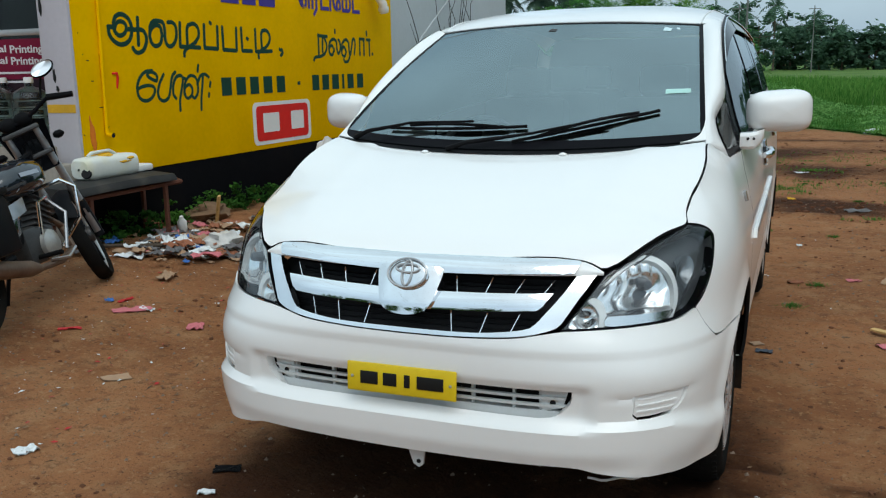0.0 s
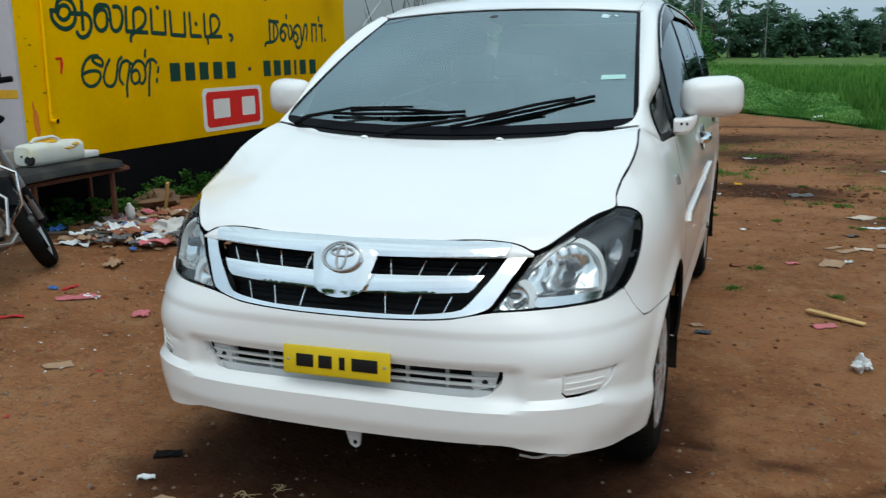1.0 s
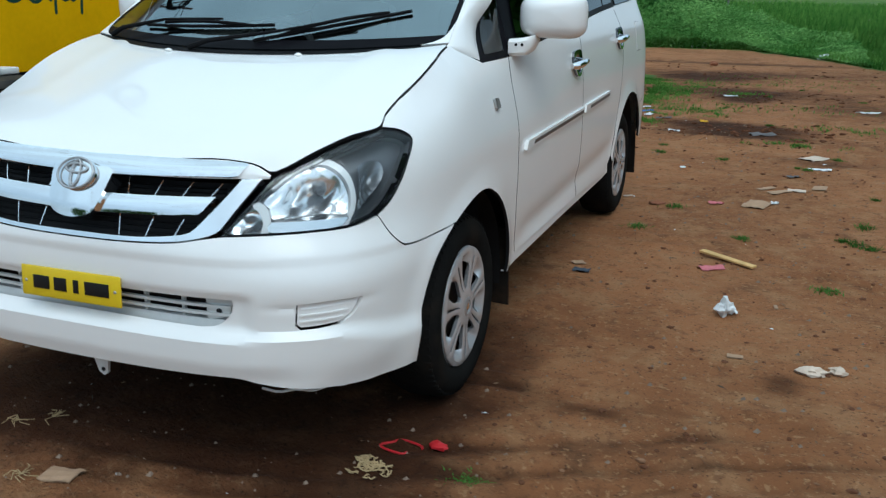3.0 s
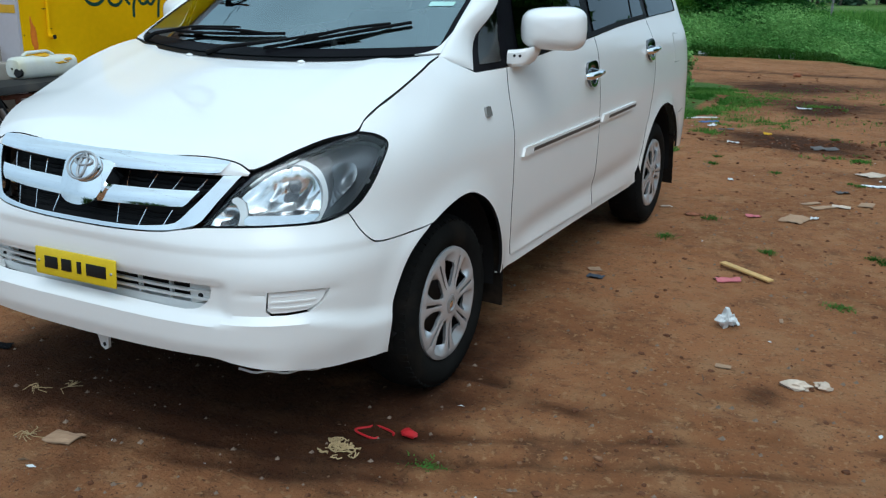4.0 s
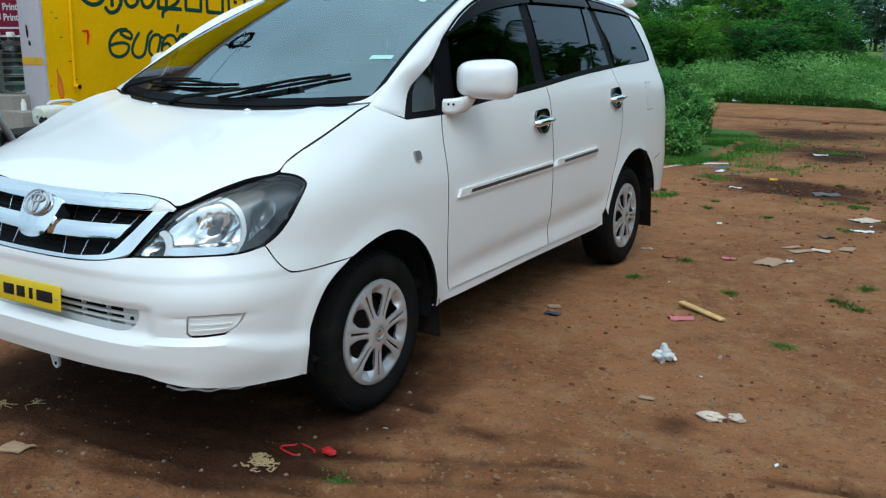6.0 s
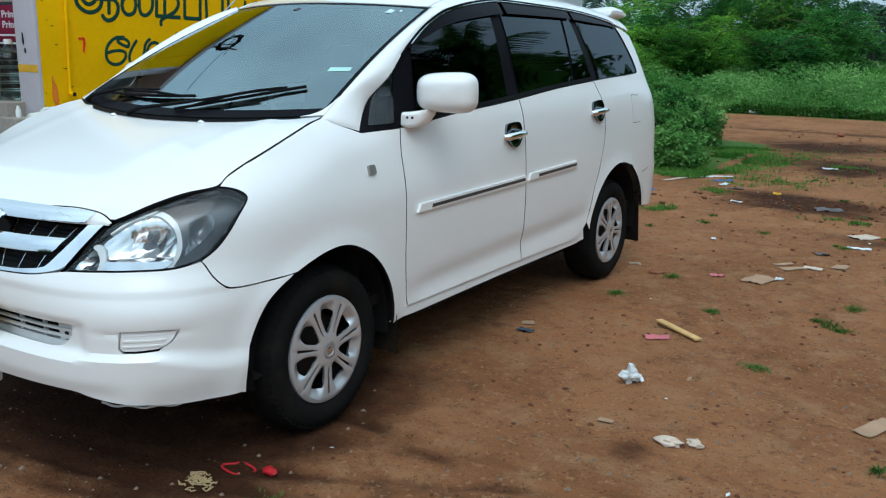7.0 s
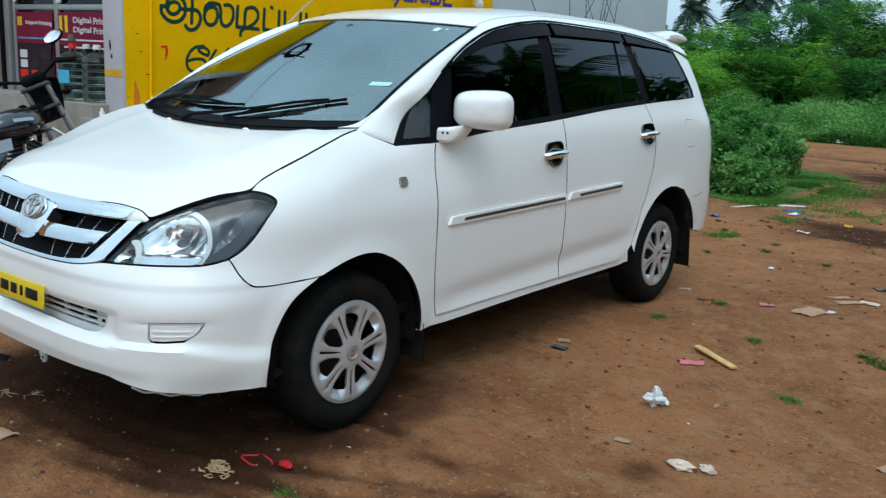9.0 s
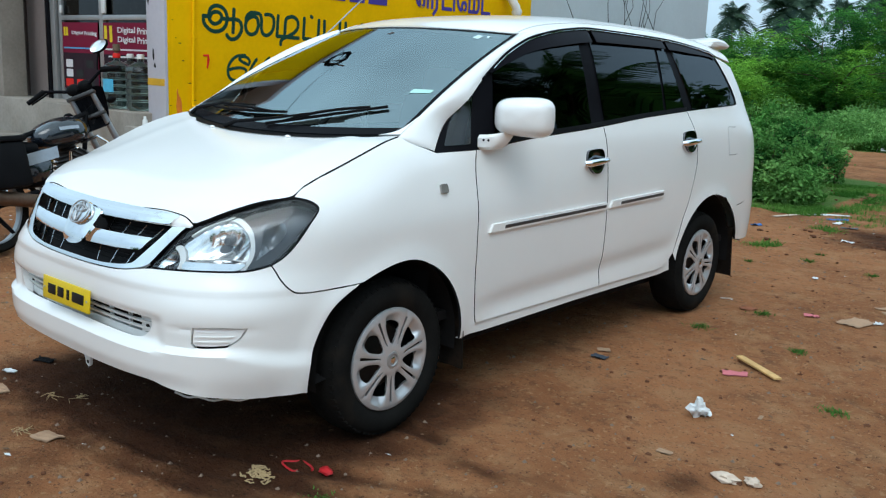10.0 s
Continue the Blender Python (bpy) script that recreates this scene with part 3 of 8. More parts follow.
# front wings
seam = [(u_at(y, float(seam_z(y))), float(seam_z(y))) for y in np.linspace(-.37, .125, 16)]
door_front = [(1.966, 1.116), (1.945, 1.04), (1.934, .96), (1.927, .80), (1.929, .60), (1.945, .45), (1.963, .365), (1.975, .335)]
wing = flow(LAMP[4:13]) + flow([LAMP[12]] + seam)[1:] + straight([seam[-1], (1.742, 1.112)])[1:] + straight([(1.742, 1.112), door_front[0]])[1:]
wing += flow(door_front)[1:] + straight([door_front[-1], (U(.386), .325)])[1:] + arch(ARCH_F, -1, 120, 40) + flow(bumper_seam)[1:]
wings = sided("front_wing", tidy(wing), flank, PANEL)
rep = flow([(U(.238), .966), (U(.243), .956), (U(.272), .956), (U(.280), .962), (U(.279), .984), (U(.272), .991), (U(.244), .991), (U(.239), .984)], closed=True)
M_REP = material("side_lamp", (0.42, 0.41, 0.39), 0.15, 0.5, vary=0.3, fine=400)
sided("side_repeater", rep, lifted(skin, .010), M_REP, gap=0, rim=.012, label="small clear side indicator", step=.01, parents=wings)

# doors: lower skins
belt = spline([U(.27), U(.51), U(.88), U(1.465), U(1.94), U(2.49), U(3.08), U(3.2)], [1.112, 1.118, 1.153, 1.192, 1.228, 1.258, 1.283, 1.29])
b_seam = [(U(1.487), float(belt(U(1.487)))), (U(1.494), 1.005), (U(1.503), .806), (U(1.509), .571), (U(1.512), .372)]
c_seam = [(U(2.45), float(belt(U(2.45)))), (U(2.50), 1.14), (U(2.515), 1.03), (U(2.505), .92), (U(2.44), .74), (U(2.385), .64), (U(2.34), .52), (U(2.31), .44), (U(2.24), .385), (U(2.17), .366)]


def belt_line(a, b, n=24):
    return [(u, float(belt(u))) for u in np.linspace(a, b, n)]


d1 = belt_line(door_front[0][0], b_seam[0][0]) + flow(b_seam)[1:] + straight([b_seam[-1], (1.963, .372)])[1:] + list(reversed(flow(door_front[:7])))[1:]
front_doors = sided("front_door", tidy(d1), flank, PANEL, gap=.0032)
d2 = belt_line(b_seam[0][0], c_seam[0][0]) + flow(c_seam)[1:] + straight([c_seam[-1], b_seam[-1]])[1:] + list(reversed(flow(b_seam)))[1:]
rear_doors = sided("rear_door", tidy(d2), flank, PANEL, gap=.0032)
sill = straight([(U(.386), .325), (1.975, .335), (1.963, .372), b_seam[-1], c_seam[-1]]) + flow(list(reversed(c_seam))[0:3])[1:] + straight([(U(2.31), .44), (U(2.30), .40), (U(2.31), .338), (U(2.2), .328), (U(1.3), .330), (U(.6), .322), (U(.42), .322)])[1:]
sided("sill", tidy(sill), lifted(skin, lambda u, z: dress(u, z) - .012), M_PAINT)

# rear quarter with the hole for its window, and the tail
top_z = spline([U(.27), U(.435), U(.54), U(.62), U(.71), U(.855), U(1.05), U(1.355), U(1.575), U(1.975), U(2.36), U(2.77), U(3.03), U(3.2)],
               [1.122, 1.255, 1.339, 1.40, 1.457, 1.533, 1.60, 1.649, 1.665, 1.66, 1.65, 1.618, 1.58, 1.55])
END = 5.05
quarter = flow(c_seam[0:1] + [(U(2.7), 1.268), (U(3.0), 1.279), (U(3.19), 1.289), (U(3.215), 1.31), (U(3.20), 1.38), (U(3.13), 1.50), (U(3.06), 1.578)])
quarter += straight([(U(3.06), 1.578), (U(3.2), 1.56), (U(3.35), 1.53), (END, 1.50)])[1:] + straight([(END, 1.50), (END, .40), (U(3.3), .40), (U(3.16), .42)])[1:]
quarter += arch(ARCH_R, 12, 172, 50) + list(reversed(flow(c_seam[:-2])))[0:]
sided("rear_quarter", tidy(quarter), flank, PANEL)
flap = flow([(U(2.955), 1.142), (U(3.06), 1.150), (U(3.085), 1.14), (U(3.085), 1.0), (U(3.07), .985), (U(2.965), .985), (U(2.95), 1.0)], closed=True)
sided("fuel_flap_gap", flap, lifted(skin, .0012), M_GAP, gap=-.002, rim=0, step=.02)
sided("fuel_flap", flap, lifted(skin, .003), M_PAINT, gap=.001, rim=.004, step=.02)
sided("bumper_join", straight([(U(3.13), .648), (U(3.19), .654), (U(3.24), .668), (U(3.24), .672), (U(3.19), .659), (U(3.13), .653)], .01), lifted(flank, .0015), M_GAP, gap=0, rim=0)
rear_end = Geo()
rear_end.grid([[(k * (float(half(z)) - .07), 3.56 - .10 * k**4 - max(0, z - 1.0) * .55 + .06 * max(0, .75 - z), z) for z in np.linspace(.36, 1.62, 14)] for k in np.linspace(-1, 1, 21)])
part("tailgate", rear_end, M_PAINT, car)
spoiler = Geo().grid([[(x, 3.18 + t * .26 - .05 * (x / .62)**2, 1.656 - .02 * t + .022 * (x / .62)**2 + h * (1 + .35 * (x / .62)**4) * (1.06 - (abs(x) / .62)**16)**.5) for t, h in ((0, .0), (.35, .035), (.8, .035), (1, .01), (.95, -.02), (.4, -.03), (0, -.03))] for x in .62 * np.sin(np.linspace(-1.5708, 1.5708, 33))], close_v=True)
for x in (-.62, .62):
    spoiler.add([(x, 3.18 + t * .26 - .05, 1.678 - .02 * t + h * .33) for t, h in ((0, .0), (.35, .035), (.8, .035), (1, .01), (.95, -.02), (.4, -.03), (0, -.03))], [(0, 1, 2, 3, 4, 5, 6)])
part("rear_spoiler", spoiler, M_PAINT, car)

# side windows: black frames, panes, smoked wind deflectors
def over(a, b, down=0.0, n=30):
    return [(u, float(top_z(u)) - down) for u in np.linspace(a, b, n)]


quarter_hole = straight([(1.806, 1.138), (1.942, 1.142), (2.016, 1.352), (1.994, 1.350), (1.905, 1.247), (1.806, 1.138)])[:-1]
frame_line = belt_line(U(.275), U(3.19), 60) + flow([(U(3.20), 1.31), (U(3.18), 1.40), (U(3.11), 1.51), (U(3.04), 1.576)]) + list(reversed(over(U(.275), U(3.03), .003, 70)))
frames = sided("window_frame", tidy(frame_line), lifted(skin, -.006), M_GLOSSBLACK, [quarter_hole], gap=0, rim=.0)


def pane(name, a0, a1, b0, b1, up, low, mat, off=-.001):
    """A side pane between slanting uprights: a at the sill, b at the top."""
    top = [(u, float(top_z(u)) - up) for u in np.linspace(b1, b0, 20)]
    line = [(u, float(belt(u)) + low) for u in np.linspace(a0, a1, 20)] + straight([(a1, float(belt(a1)) + low), top[0]])[1:] + top[1:] + straight([top[-1], (a0, float(belt(a0)) + low)])[1:-1]
    return sided(name, tidy(line), lifted(skin, off), mat, gap=0, rim=.003, parents=frames)


sided("front_quarter_pane", quarter_hole, lifted(skin, -.003), M_QUARTER, gap=-.003, rim=.003, parents=frames)
pane("front_door_pane", U(.625), U(1.385), U(.70), U(1.425), .02, .022, M_TINT)
pane("rear_door_pane", U(1.515), U(2.17), U(1.535), U(2.215), .02, .022, M_TINT)
pane("rear_vent_pane", U(2.20), U(2.425), U(2.245), U(2.325), .02, .022, M_TINT)
sided("rear_side_pane", tidy(flow([(U(2.40), 1.625), (U(2.77), 1.60), (U(3.0), 1.57)]) + flow([(U(3.03), 1.556), (U(3.09), 1.50), (U(3.155), 1.39), (U(3.182), 1.315), (U(3.165), 1.294), (U(3.0), 1.284), (U(2.535), 1.264)])), lifted(skin, -.001), M_TINT, gap=0, rim=.003, parents=frames)
for ya, yd in (((.68, .83, 1.03, 1.27, 1.535), (.010, .042, .060, .070, .070)), ((1.575, 1.9, 2.325), (.068, .063, .056)), ((2.36, 2.63, 3.02), (.058, .050, .022))):
    us = np.linspace(U(ya[0]), U(ya[-1]), 26)
    line = [(u, float(top_z(u)) + .001) for u in us] + [(u, float(top_z(u)) - float(np.interp(u, [U(q) for q in ya], yd))) for u in us[::-1]]
    sided("wind_deflector", tidy(line), lifted(skin, lambda u, z: .004 + .18 * np.clip(top_z(np.abs(u)) - z, 0, .09)), M_VISOR, gap=0, rim=.004, label="smoked acrylic strip over the window", step=.02, parents=frames)
strip = [(u, float(belt(u)) + .002) for u in np.linspace(U(.55), U(2.45), 50)] + [(u, float(belt(u)) + .022) for u in np.linspace(U(2.45), U(.55), 50)]
sided("belt_weatherstrip", tidy(strip), lifted(skin, .004), M_BLACK, gap=0, rim=.01, step=.02)

# side mouldings with a grey insert
M_INSERT = material("moulding_insert", (0.07, 0.075, 0.08), 0.3, 0.4, vary=0.2)
for a, b, z0, z1, doors in ((.532, 1.487, .787, .797, front_doors), (1.522, 2.10, .803, .810, rear_doors)):
    m_line = straight([(U(a), z0 - .018), (U(b), z1 - .016), (U(b), z1 + .018), (U(a) + .02, z0 + .016)])
    bars = sided("side_moulding", m_line, lifted(skin, lambda u, z: .012 + 0 * u), M_PAINT, gap=0, rim=.014, parents=doors)
    i_line = straight([(U(a) + .10, z0 - .008), (U(b) - .012, z1 - .006), (U(b) - .012, z1 + .008), (U(a) + .105, z0 + .006)])
    sided("moulding_insert", i_line, lifted(skin, .0135), M_INSERT, gap=0, rim=.003, parents=bars)

# door handles with chrome cups
for yc, zc, doors in ((1.372, 1.028, front_doors), (2.412, 1.086, rear_doors)):
    cup = flow([(U(yc - .082), zc + .012), (U(yc - .070), zc + .048), (U(yc - .03), zc + .056), (U(yc + .05), zc + .056), (U(yc + .075), zc + .030), (U(yc + .070), zc - .018), (U(yc + .035), zc - .056), (U(yc - .02), zc - .058), (U(yc - .065), zc - .025)], closed=True)
    cups = sided("handle_cup", cup, lifted(skin, lambda u, z: .012 - .009 * np.exp(-(((np.abs(u) - U(yc)) / .05)**2 + ((z - zc) / .035)**2))), M_SMOKEDCHROME, gap=0, rim=.014, step=.008, label="dark chrome handle cup", parents=doors)
    lipc = flow([(U(yc - .080), zc + .004), (U(yc - .063), zc - .025), (U(yc - .02), zc - .058), (U(yc + .035), zc - .056), (U(yc + .070), zc - .018), (U(yc + .075), zc + .010)]) + flow([(U(yc + .062), zc + .010), (U(yc + .056), zc - .014), (U(yc + .028), zc - .042), (U(yc - .015), zc - .044), (U(yc - .05), zc - .02), (U(yc - .066), zc + .004)])
    sided("cup_lip", tidy(lipc), lifted(skin, .0135), M_CHROME, gap=0, rim=.006, step=.008, parents=cups)
    p = skin(np.array([U(yc)]), np.array([zc]))[0]
    grip = Geo().tube([(p[0] + .006, yc - .098, zc - .006), (p[0] + .024, yc - .080, zc - .005), (p[0] + .034, yc - .02, zc), (p[0] + .032, yc + .06, zc + .005), (p[0] + .008, yc + .096, zc + .006)], [.013, .018, .017, .016, .012], 14)
    pair("door_handle", grip, M_CHROME, "chrome pull handle", doors)

# bonnet
rim_pts = [(.50, -.80, .842), (.53, -.74, .862), (.546, -.694, .877)]
rim_pts += [tuple(skin(a, b) + np.array([0, -.004, h])) for (a, b), h in zip(reversed(LAMP[12:17]), (.006, .009, .011, .010, .005))]
rim_pts += [tuple(skin(u_at(y, float(seam_z(y))), float(seam_z(y))) + np.array([0, 0, .002])) for y in (-.35, -.27, -.19, -.11, -.03, .05, .15, .24)]
edge_x, edge_z = spline([p[1] for p in rim_pts], [p[0] for p in rim_pts]), spline([p[1] for p in rim_pts], [p[2] for p in rim_pts])
mid_z = spline([-.76, -.70, -.65, -.5, -.3, -.1, .05, .22], [.886, .930, .956, 1.010, 1.072, 1.126, 1.158, 1.187])
bend = spline([-.76, -.5, -.2, .22], [7, 4.5, 3.2, 3.0])


def bonnet(x, y):
    x, y = np.broadcast_arrays(np.asarray(x, float), np.asarray(y, float))
    k = np.clip(np.abs(x) / edge_x(y), 0, 1.02)
    fold = .003 * np.exp(-((np.abs(x) - .50 - .08 * (y + .3)) / .05)**2) * ease(y, -.6, -.3)
    return np.stack([x, y, edge_z(y) + (mid_z(y) - edge_z(y)) * (1 - k**bend(y)) + fold], -1)


def lip_y(x):
    return -.742 + .052 * (min(abs(x), .5) / .5)**2.2


def glass_foot(p):
    x = .726 * p
    return np.stack([x, -.025 + .168 * p**2, 1.152 + .03 * p**2], -1)


hx = np.linspace(0, .540, 22)
hood_half = [(x, lip_y(x)) for x in hx] + [(float(edge_x(y)), y) for y in np.linspace(-.684, .118, 48)]
hood_half += [(.722 * p * 1.0, -.03 + .164 * p**2) for p in np.linspace(1.0, 0, 24)]
hood_line = tidy(hood_half + [(-a, b) for a, b in reversed(hood_half)][1:-1])
part("bonnet", patch(hood_line, bonnet, (), .03, .004, .012), PANEL, car, smooth=30, fix=False)
skirt = []
for x in np.linspace(-.548, .548, 61):
    top = Vector(bonnet(x, lip_y(x) + .001)) - Vector((0, 0, .0015))
    low = Vector(lifted(nose_skin, .003)(np.array([x]), np.array([.861 + .010 * min(1, abs(x) / .5)]))[0])
    skirt.append([top * (1 - k) + low * k + Vector((0, -.006, .002)) * math.sin(math.pi * k) for k in (0, .25, .5, .75, 1)])
part("bonnet_lip", Geo().grid(skirt), M_PAINT, car, smooth=60)
for x in (-.265, .262):
    z = float(bonnet(x, -.045)[2])
    part("washer_jet", Geo().blob((x, -.045, z + .003), (.014, .012, .007), 3, .1, 6), M_PAINT, car)
scuttle = Geo().grid([[Vector(glass_foot(p)) + Vector((0, d, e)) for d, e in ((-.035, -.012), (-.01, -.004), (.02, -.006), (.05, .0))] for p in np.linspace(-1, 1, 41)])
part("scuttle_panel", scuttle, M_BLACK, car)


# windscreen
def screen(p, v):
    p, v = np.broadcast_arrays(np.asarray(p, float), np.asarray(v, float))
    low = glass_foot(p)
    top = np.stack([.607 * p, .895 + .135 * p**2, 1.632 - .022 * p**2], -1)
    q = low + (top - low) * v[..., None]
    return q + np.array([0, -.55, .83]) * (.022 * np.sin(np.pi * np.clip(v, 0, 1)))[..., None]


edge = straight([(-1, 0), (1, 0), (1, 1), (-1, 1), (-1, 0)], .03)[:-1]
ws = part("windscreen", patch(edge, screen, (), .05, 0, .004), M_SCREEN, car, "raked windscreen mirroring the sky", fix=False)
ws.visible_shadow = False
band = straight([(-.975, .05), (.975, .05), (.975, .985), (-.975, .985), (-.975, .05)], .03)[:-1]
part("windscreen_border", patch(edge, lifted(screen, .0012), [band], .03, 0, 0), M_GLOSSBLACK, ws, fix=False)
for nm, line, mat_c in (("sticker", [(.80, .33), (.93, .33), (.93, .362), (.80, .365)], (.45, .72, .66)), ("sticker", [(.74, .91), (.79, .905), (.80, .94), (.75, .955)], (.6, .78, .8)), ("sticker", [(.83, .93), (.85, .925), (.85, .945), (.83, .95)], (.6, .78, .8)), ("mirror_foot", [(-.045, .91), (.01, .91), (.015, .935), (-.03, .94)], (.06, .06, .06))):
    part(nm, patch(straight(line, .02), lifted(screen, .0015), (), .02, 0, 0), material(nm, mat_c, .5), ws, fix=False)

foot_line = flow([(1.0, -.004), (1.0, .05), (1.0, .13)]) + flow([(.992, .085), (.972, .035), (.935, .008), (.885, -.004)])
for sgn in (1, -1):
    half_line = foot_line if sgn > 0 else mirrored(foot_line)
    part("pillar_foot", patch(tidy(half_line), lifted(screen, .0035), (), .02, 0, .006), M_PAINT, car, fix=False)

# wipers
def on_screen(p, v, up=0.0):
    return Vector(lifted(screen, up)(np.array([p]), np.array([v]))[0])


for a, b, c in (((-.86, -.005), (-.45, .13), (.13, .128)), ((-.25, -.02), (.30, .08), (.78, .20))):
    pieces = Geo()
    arm = [on_screen(*a, .01)] + [on_screen(a[0] + (b[0] - a[0]) * t, a[1] + (b[1] - a[1]) * t, .03) for t in (.2, .5, .8)] + [on_screen(b[0] * .5 + c[0] * .5, (b[1] + c[1]) / 2, .03)]
    wiper = part("wiper", Geo().tube(arm, [.010, .008, .007, .005, .004], 8), M_BLACK, car, "black wiper arm")
    blade = Geo()
    ends = [on_screen(b[0] - .22 + (c[0] - b[0] + .22) * t, b[1] - .045 + (c[1] - b[1] + .045) * t, .010) for t in np.linspace(0, 1, 9)]
    blade.tube(ends, .0062, 6)
    bow = [on_screen(b[0] - .1 + (c[0] - b[0]) * t, b[1] - .02 + (c[1] - b[1] + .01) * t, .012 + .014 * math.sin(math.pi * t)) for t in np.linspace(0, 1, 9)]
    blade.tube(bow, .0062, 6)
    part("wiper_blade", blade, M_BLACK, wiper)

# roof and pillars
roof_z = spline([.88, 1.05, 1.25, 1.6, 2.0, 2.5, 2.9, 3.2, 3.35], [1.638, 1.675, 1.705, 1.738, 1.752, 1.748, 1.728, 1.695, 1.66])


def rail(y):
    y = np.asarray(y, float)
    u = U(y)
    return skin(u, top_z(u))


def roof(x, y):
    x, y = np.broadcast_arrays(np.asarray(x, float), np.asarray(y, float))
    e = rail(np.clip(y, 1.02, 3.2))
    k = np.clip(np.abs(x) / e[..., 0], 0, 1)
    z = e[..., 2] + (roof_z(y) - e[..., 2]) * (1 - k**3.0)**.62
    p2 = np.clip(x / .607, -1.2, 1.2)**2
    join = np.exp(-np.clip(y - .897 - .135 * p2, 0, None) / .05)
    return np.stack([x, y, z + join * (1.637 - .022 * p2 - z) * ease(np.abs(x), .66, .60)], -1)


ry = np.linspace(1.12, 3.2, 60)
roof_half = [(.607 * p, .897 + .135 * p**2) for p in np.linspace(0, 1, 20)] + [(float(rail(y)[0]) - .0005, y) for y in ry] + [(x, 3.26 - .04 * (x / .65)**2) for x in np.linspace(.64, 0, 16)]
roof_line = tidy(roof_half + [(-a, b) for a, b in reversed(roof_half)][1:-1])
part("roof", patch(roof_line, roof, (), .03, 0, .01, middle=(0, 1.8, 1.2)), M_PAINT, car, smooth=45, fix=False)
pillar = []
for t in [-1.0] + list(np.linspace(0, 1, 26)):
    inn = screen(1.0, max(t, 0)) if t >= 0 else np.array([.724, .118, 1.168])
    yo = .275 + (1.12 - .275) * t
    out = rail(yo) if t >= 0 else skin(seam[-1][0], seam[-1][1] - .004)
    row = []
    for k in np.linspace(0, 1, 9):
        p = Vector(inn) * (1 - k) + Vector(out) * k
        if t < .04:
            p += Vector((.004, -.006, -.008)) * k**3
        row.append(p + Vector((.45, -.45, .6)).normalized() * (.030 * math.sin(math.pi * k)**.7) * ((1 - .3 * t) * (.55 + .45 * float(ease(t, 0, .25))) if t >= 0 else .05))
    pillar.append(row)
pair("pillar", Geo().grid(pillar), M_PAINT, smooth=60)
for sgn in (1, -1):
    lines = Geo().tube([Vector((sgn * p[0], p[1], p[2])) + Vector((sgn * .004, 0, .006)) for p in [rail(y) for y in np.linspace(.62, 3.05, 50)]], .0045, 6)
    part("drip_moulding", lines, M_GLOSSBLACK, car)
    part("drip_trim", Geo().tube([Vector((sgn * p[0], p[1], p[2])) + Vector((sgn * .011, 0, -.001)) for p in [rail(y) for y in np.linspace(.70, 3.0, 50)]], .0028, 6), M_CHROME, car)
for sgn in (1, -1):
    part("roof_ditch", Geo().tube([roof(sgn * float(np.interp(y, [1.0, 1.4, 3.2], [.600, .60, .585])), y) + np.array([0, 0, .0]) for y in np.linspace(1.03, 3.15, 40)], .004, 6), M_WHITEPLASTIC, car)

# door mirrors
mirror_turn = pose(.945, .662, 1.257, 0, 0, 24)
shell = []
for i in range(17):
    a = math.pi * i / 16
    row = []
    for j in range(28):
        b = 2 * math.pi * j / 28
        cx, cz = math.cos(b), math.sin(b)
        sx, sz = abs(cx)**.55 * (1 if cx > 0 else -1), abs(cz)**.55 * (1 if cz > 0 else -1)
        r = math.sin(a)**.55
        row.append(mirror_turn @ Vector((.128 * r * sx, -.085 * math.cos(a) * (1 if a < math.pi / 2 else .40), (.082 + .006 * sx) * r * sz)))
    shell.append(row)
mirrors = pair("door_mirror", Geo().grid(shell, close_v=True), M_PAINT, "white door mirror housing", smooth=60)
base = Geo()
foot_rows = []
for x, y0, y1, z0, z1 in ((.815, .515, .60, 1.116, 1.178), (.850, .518, .605, 1.116, 1.180), (.872, .525, .615, 1.120, 1.184), (.888, .545, .63, 1.134, 1.188), (.90, .57, .645, 1.160, 1.192)):
    foot_rows.append([(x, y0 + .012, z0), (x, y1 - .012, z0), (x, y1, z0 + .012), (x, y1, z1 - .012), (x, y1 - .012, z1), (x, y0 + .012, z1), (x, y0, z1 - .012), (x, y0, z0 + .012)])
base.grid([[tuple(np.mean(foot_rows[0], 0))] * 8] + foot_rows + [[tuple(np.mean(foot_rows[-1], 0))] * 8], close_v=True)
pair("mirror_foot", base, M_PAINT, parents=mirrors)
for dx in (.845, .866):
    pair("screw_hole", Geo().lathe([(0, .0015), (.005, .001), (.006, -.004)], pose(dx, .5165 + (dx - .845) * .25, 1.158, 90, 0, 12), 12), M_GAP, parents=mirrors)
pair("mirror_glass", Geo().grid([[mirror_turn @ Vector((.21 * (a - .5), .031, .13 * (b - .5))) for b in (0, .5, 1)] for a in (0, .5, 1)]), M_CHROME, parents=mirrors)

# whip aerial on the right pillar
part("aerial", Geo().tube([(-.715, .94, 1.55), (-.74, 1.05, 1.60), (-.60, 1.36, 1.93)], [.008, .004, .0022], 6), M_SATIN, car, "thin telescopic aerial")

# wheels
M_ALLOY = material("silver_cover_paint", (0.62, 0.63, 0.65), 0.26, 0.5, vary=0.10, fine=150, spots=.15, spot_color=(.30, .26, .22))


def turned_by(m, geo):
    geo.v = [tuple(m @ Vector(p)) for p in geo.v]
    return geo


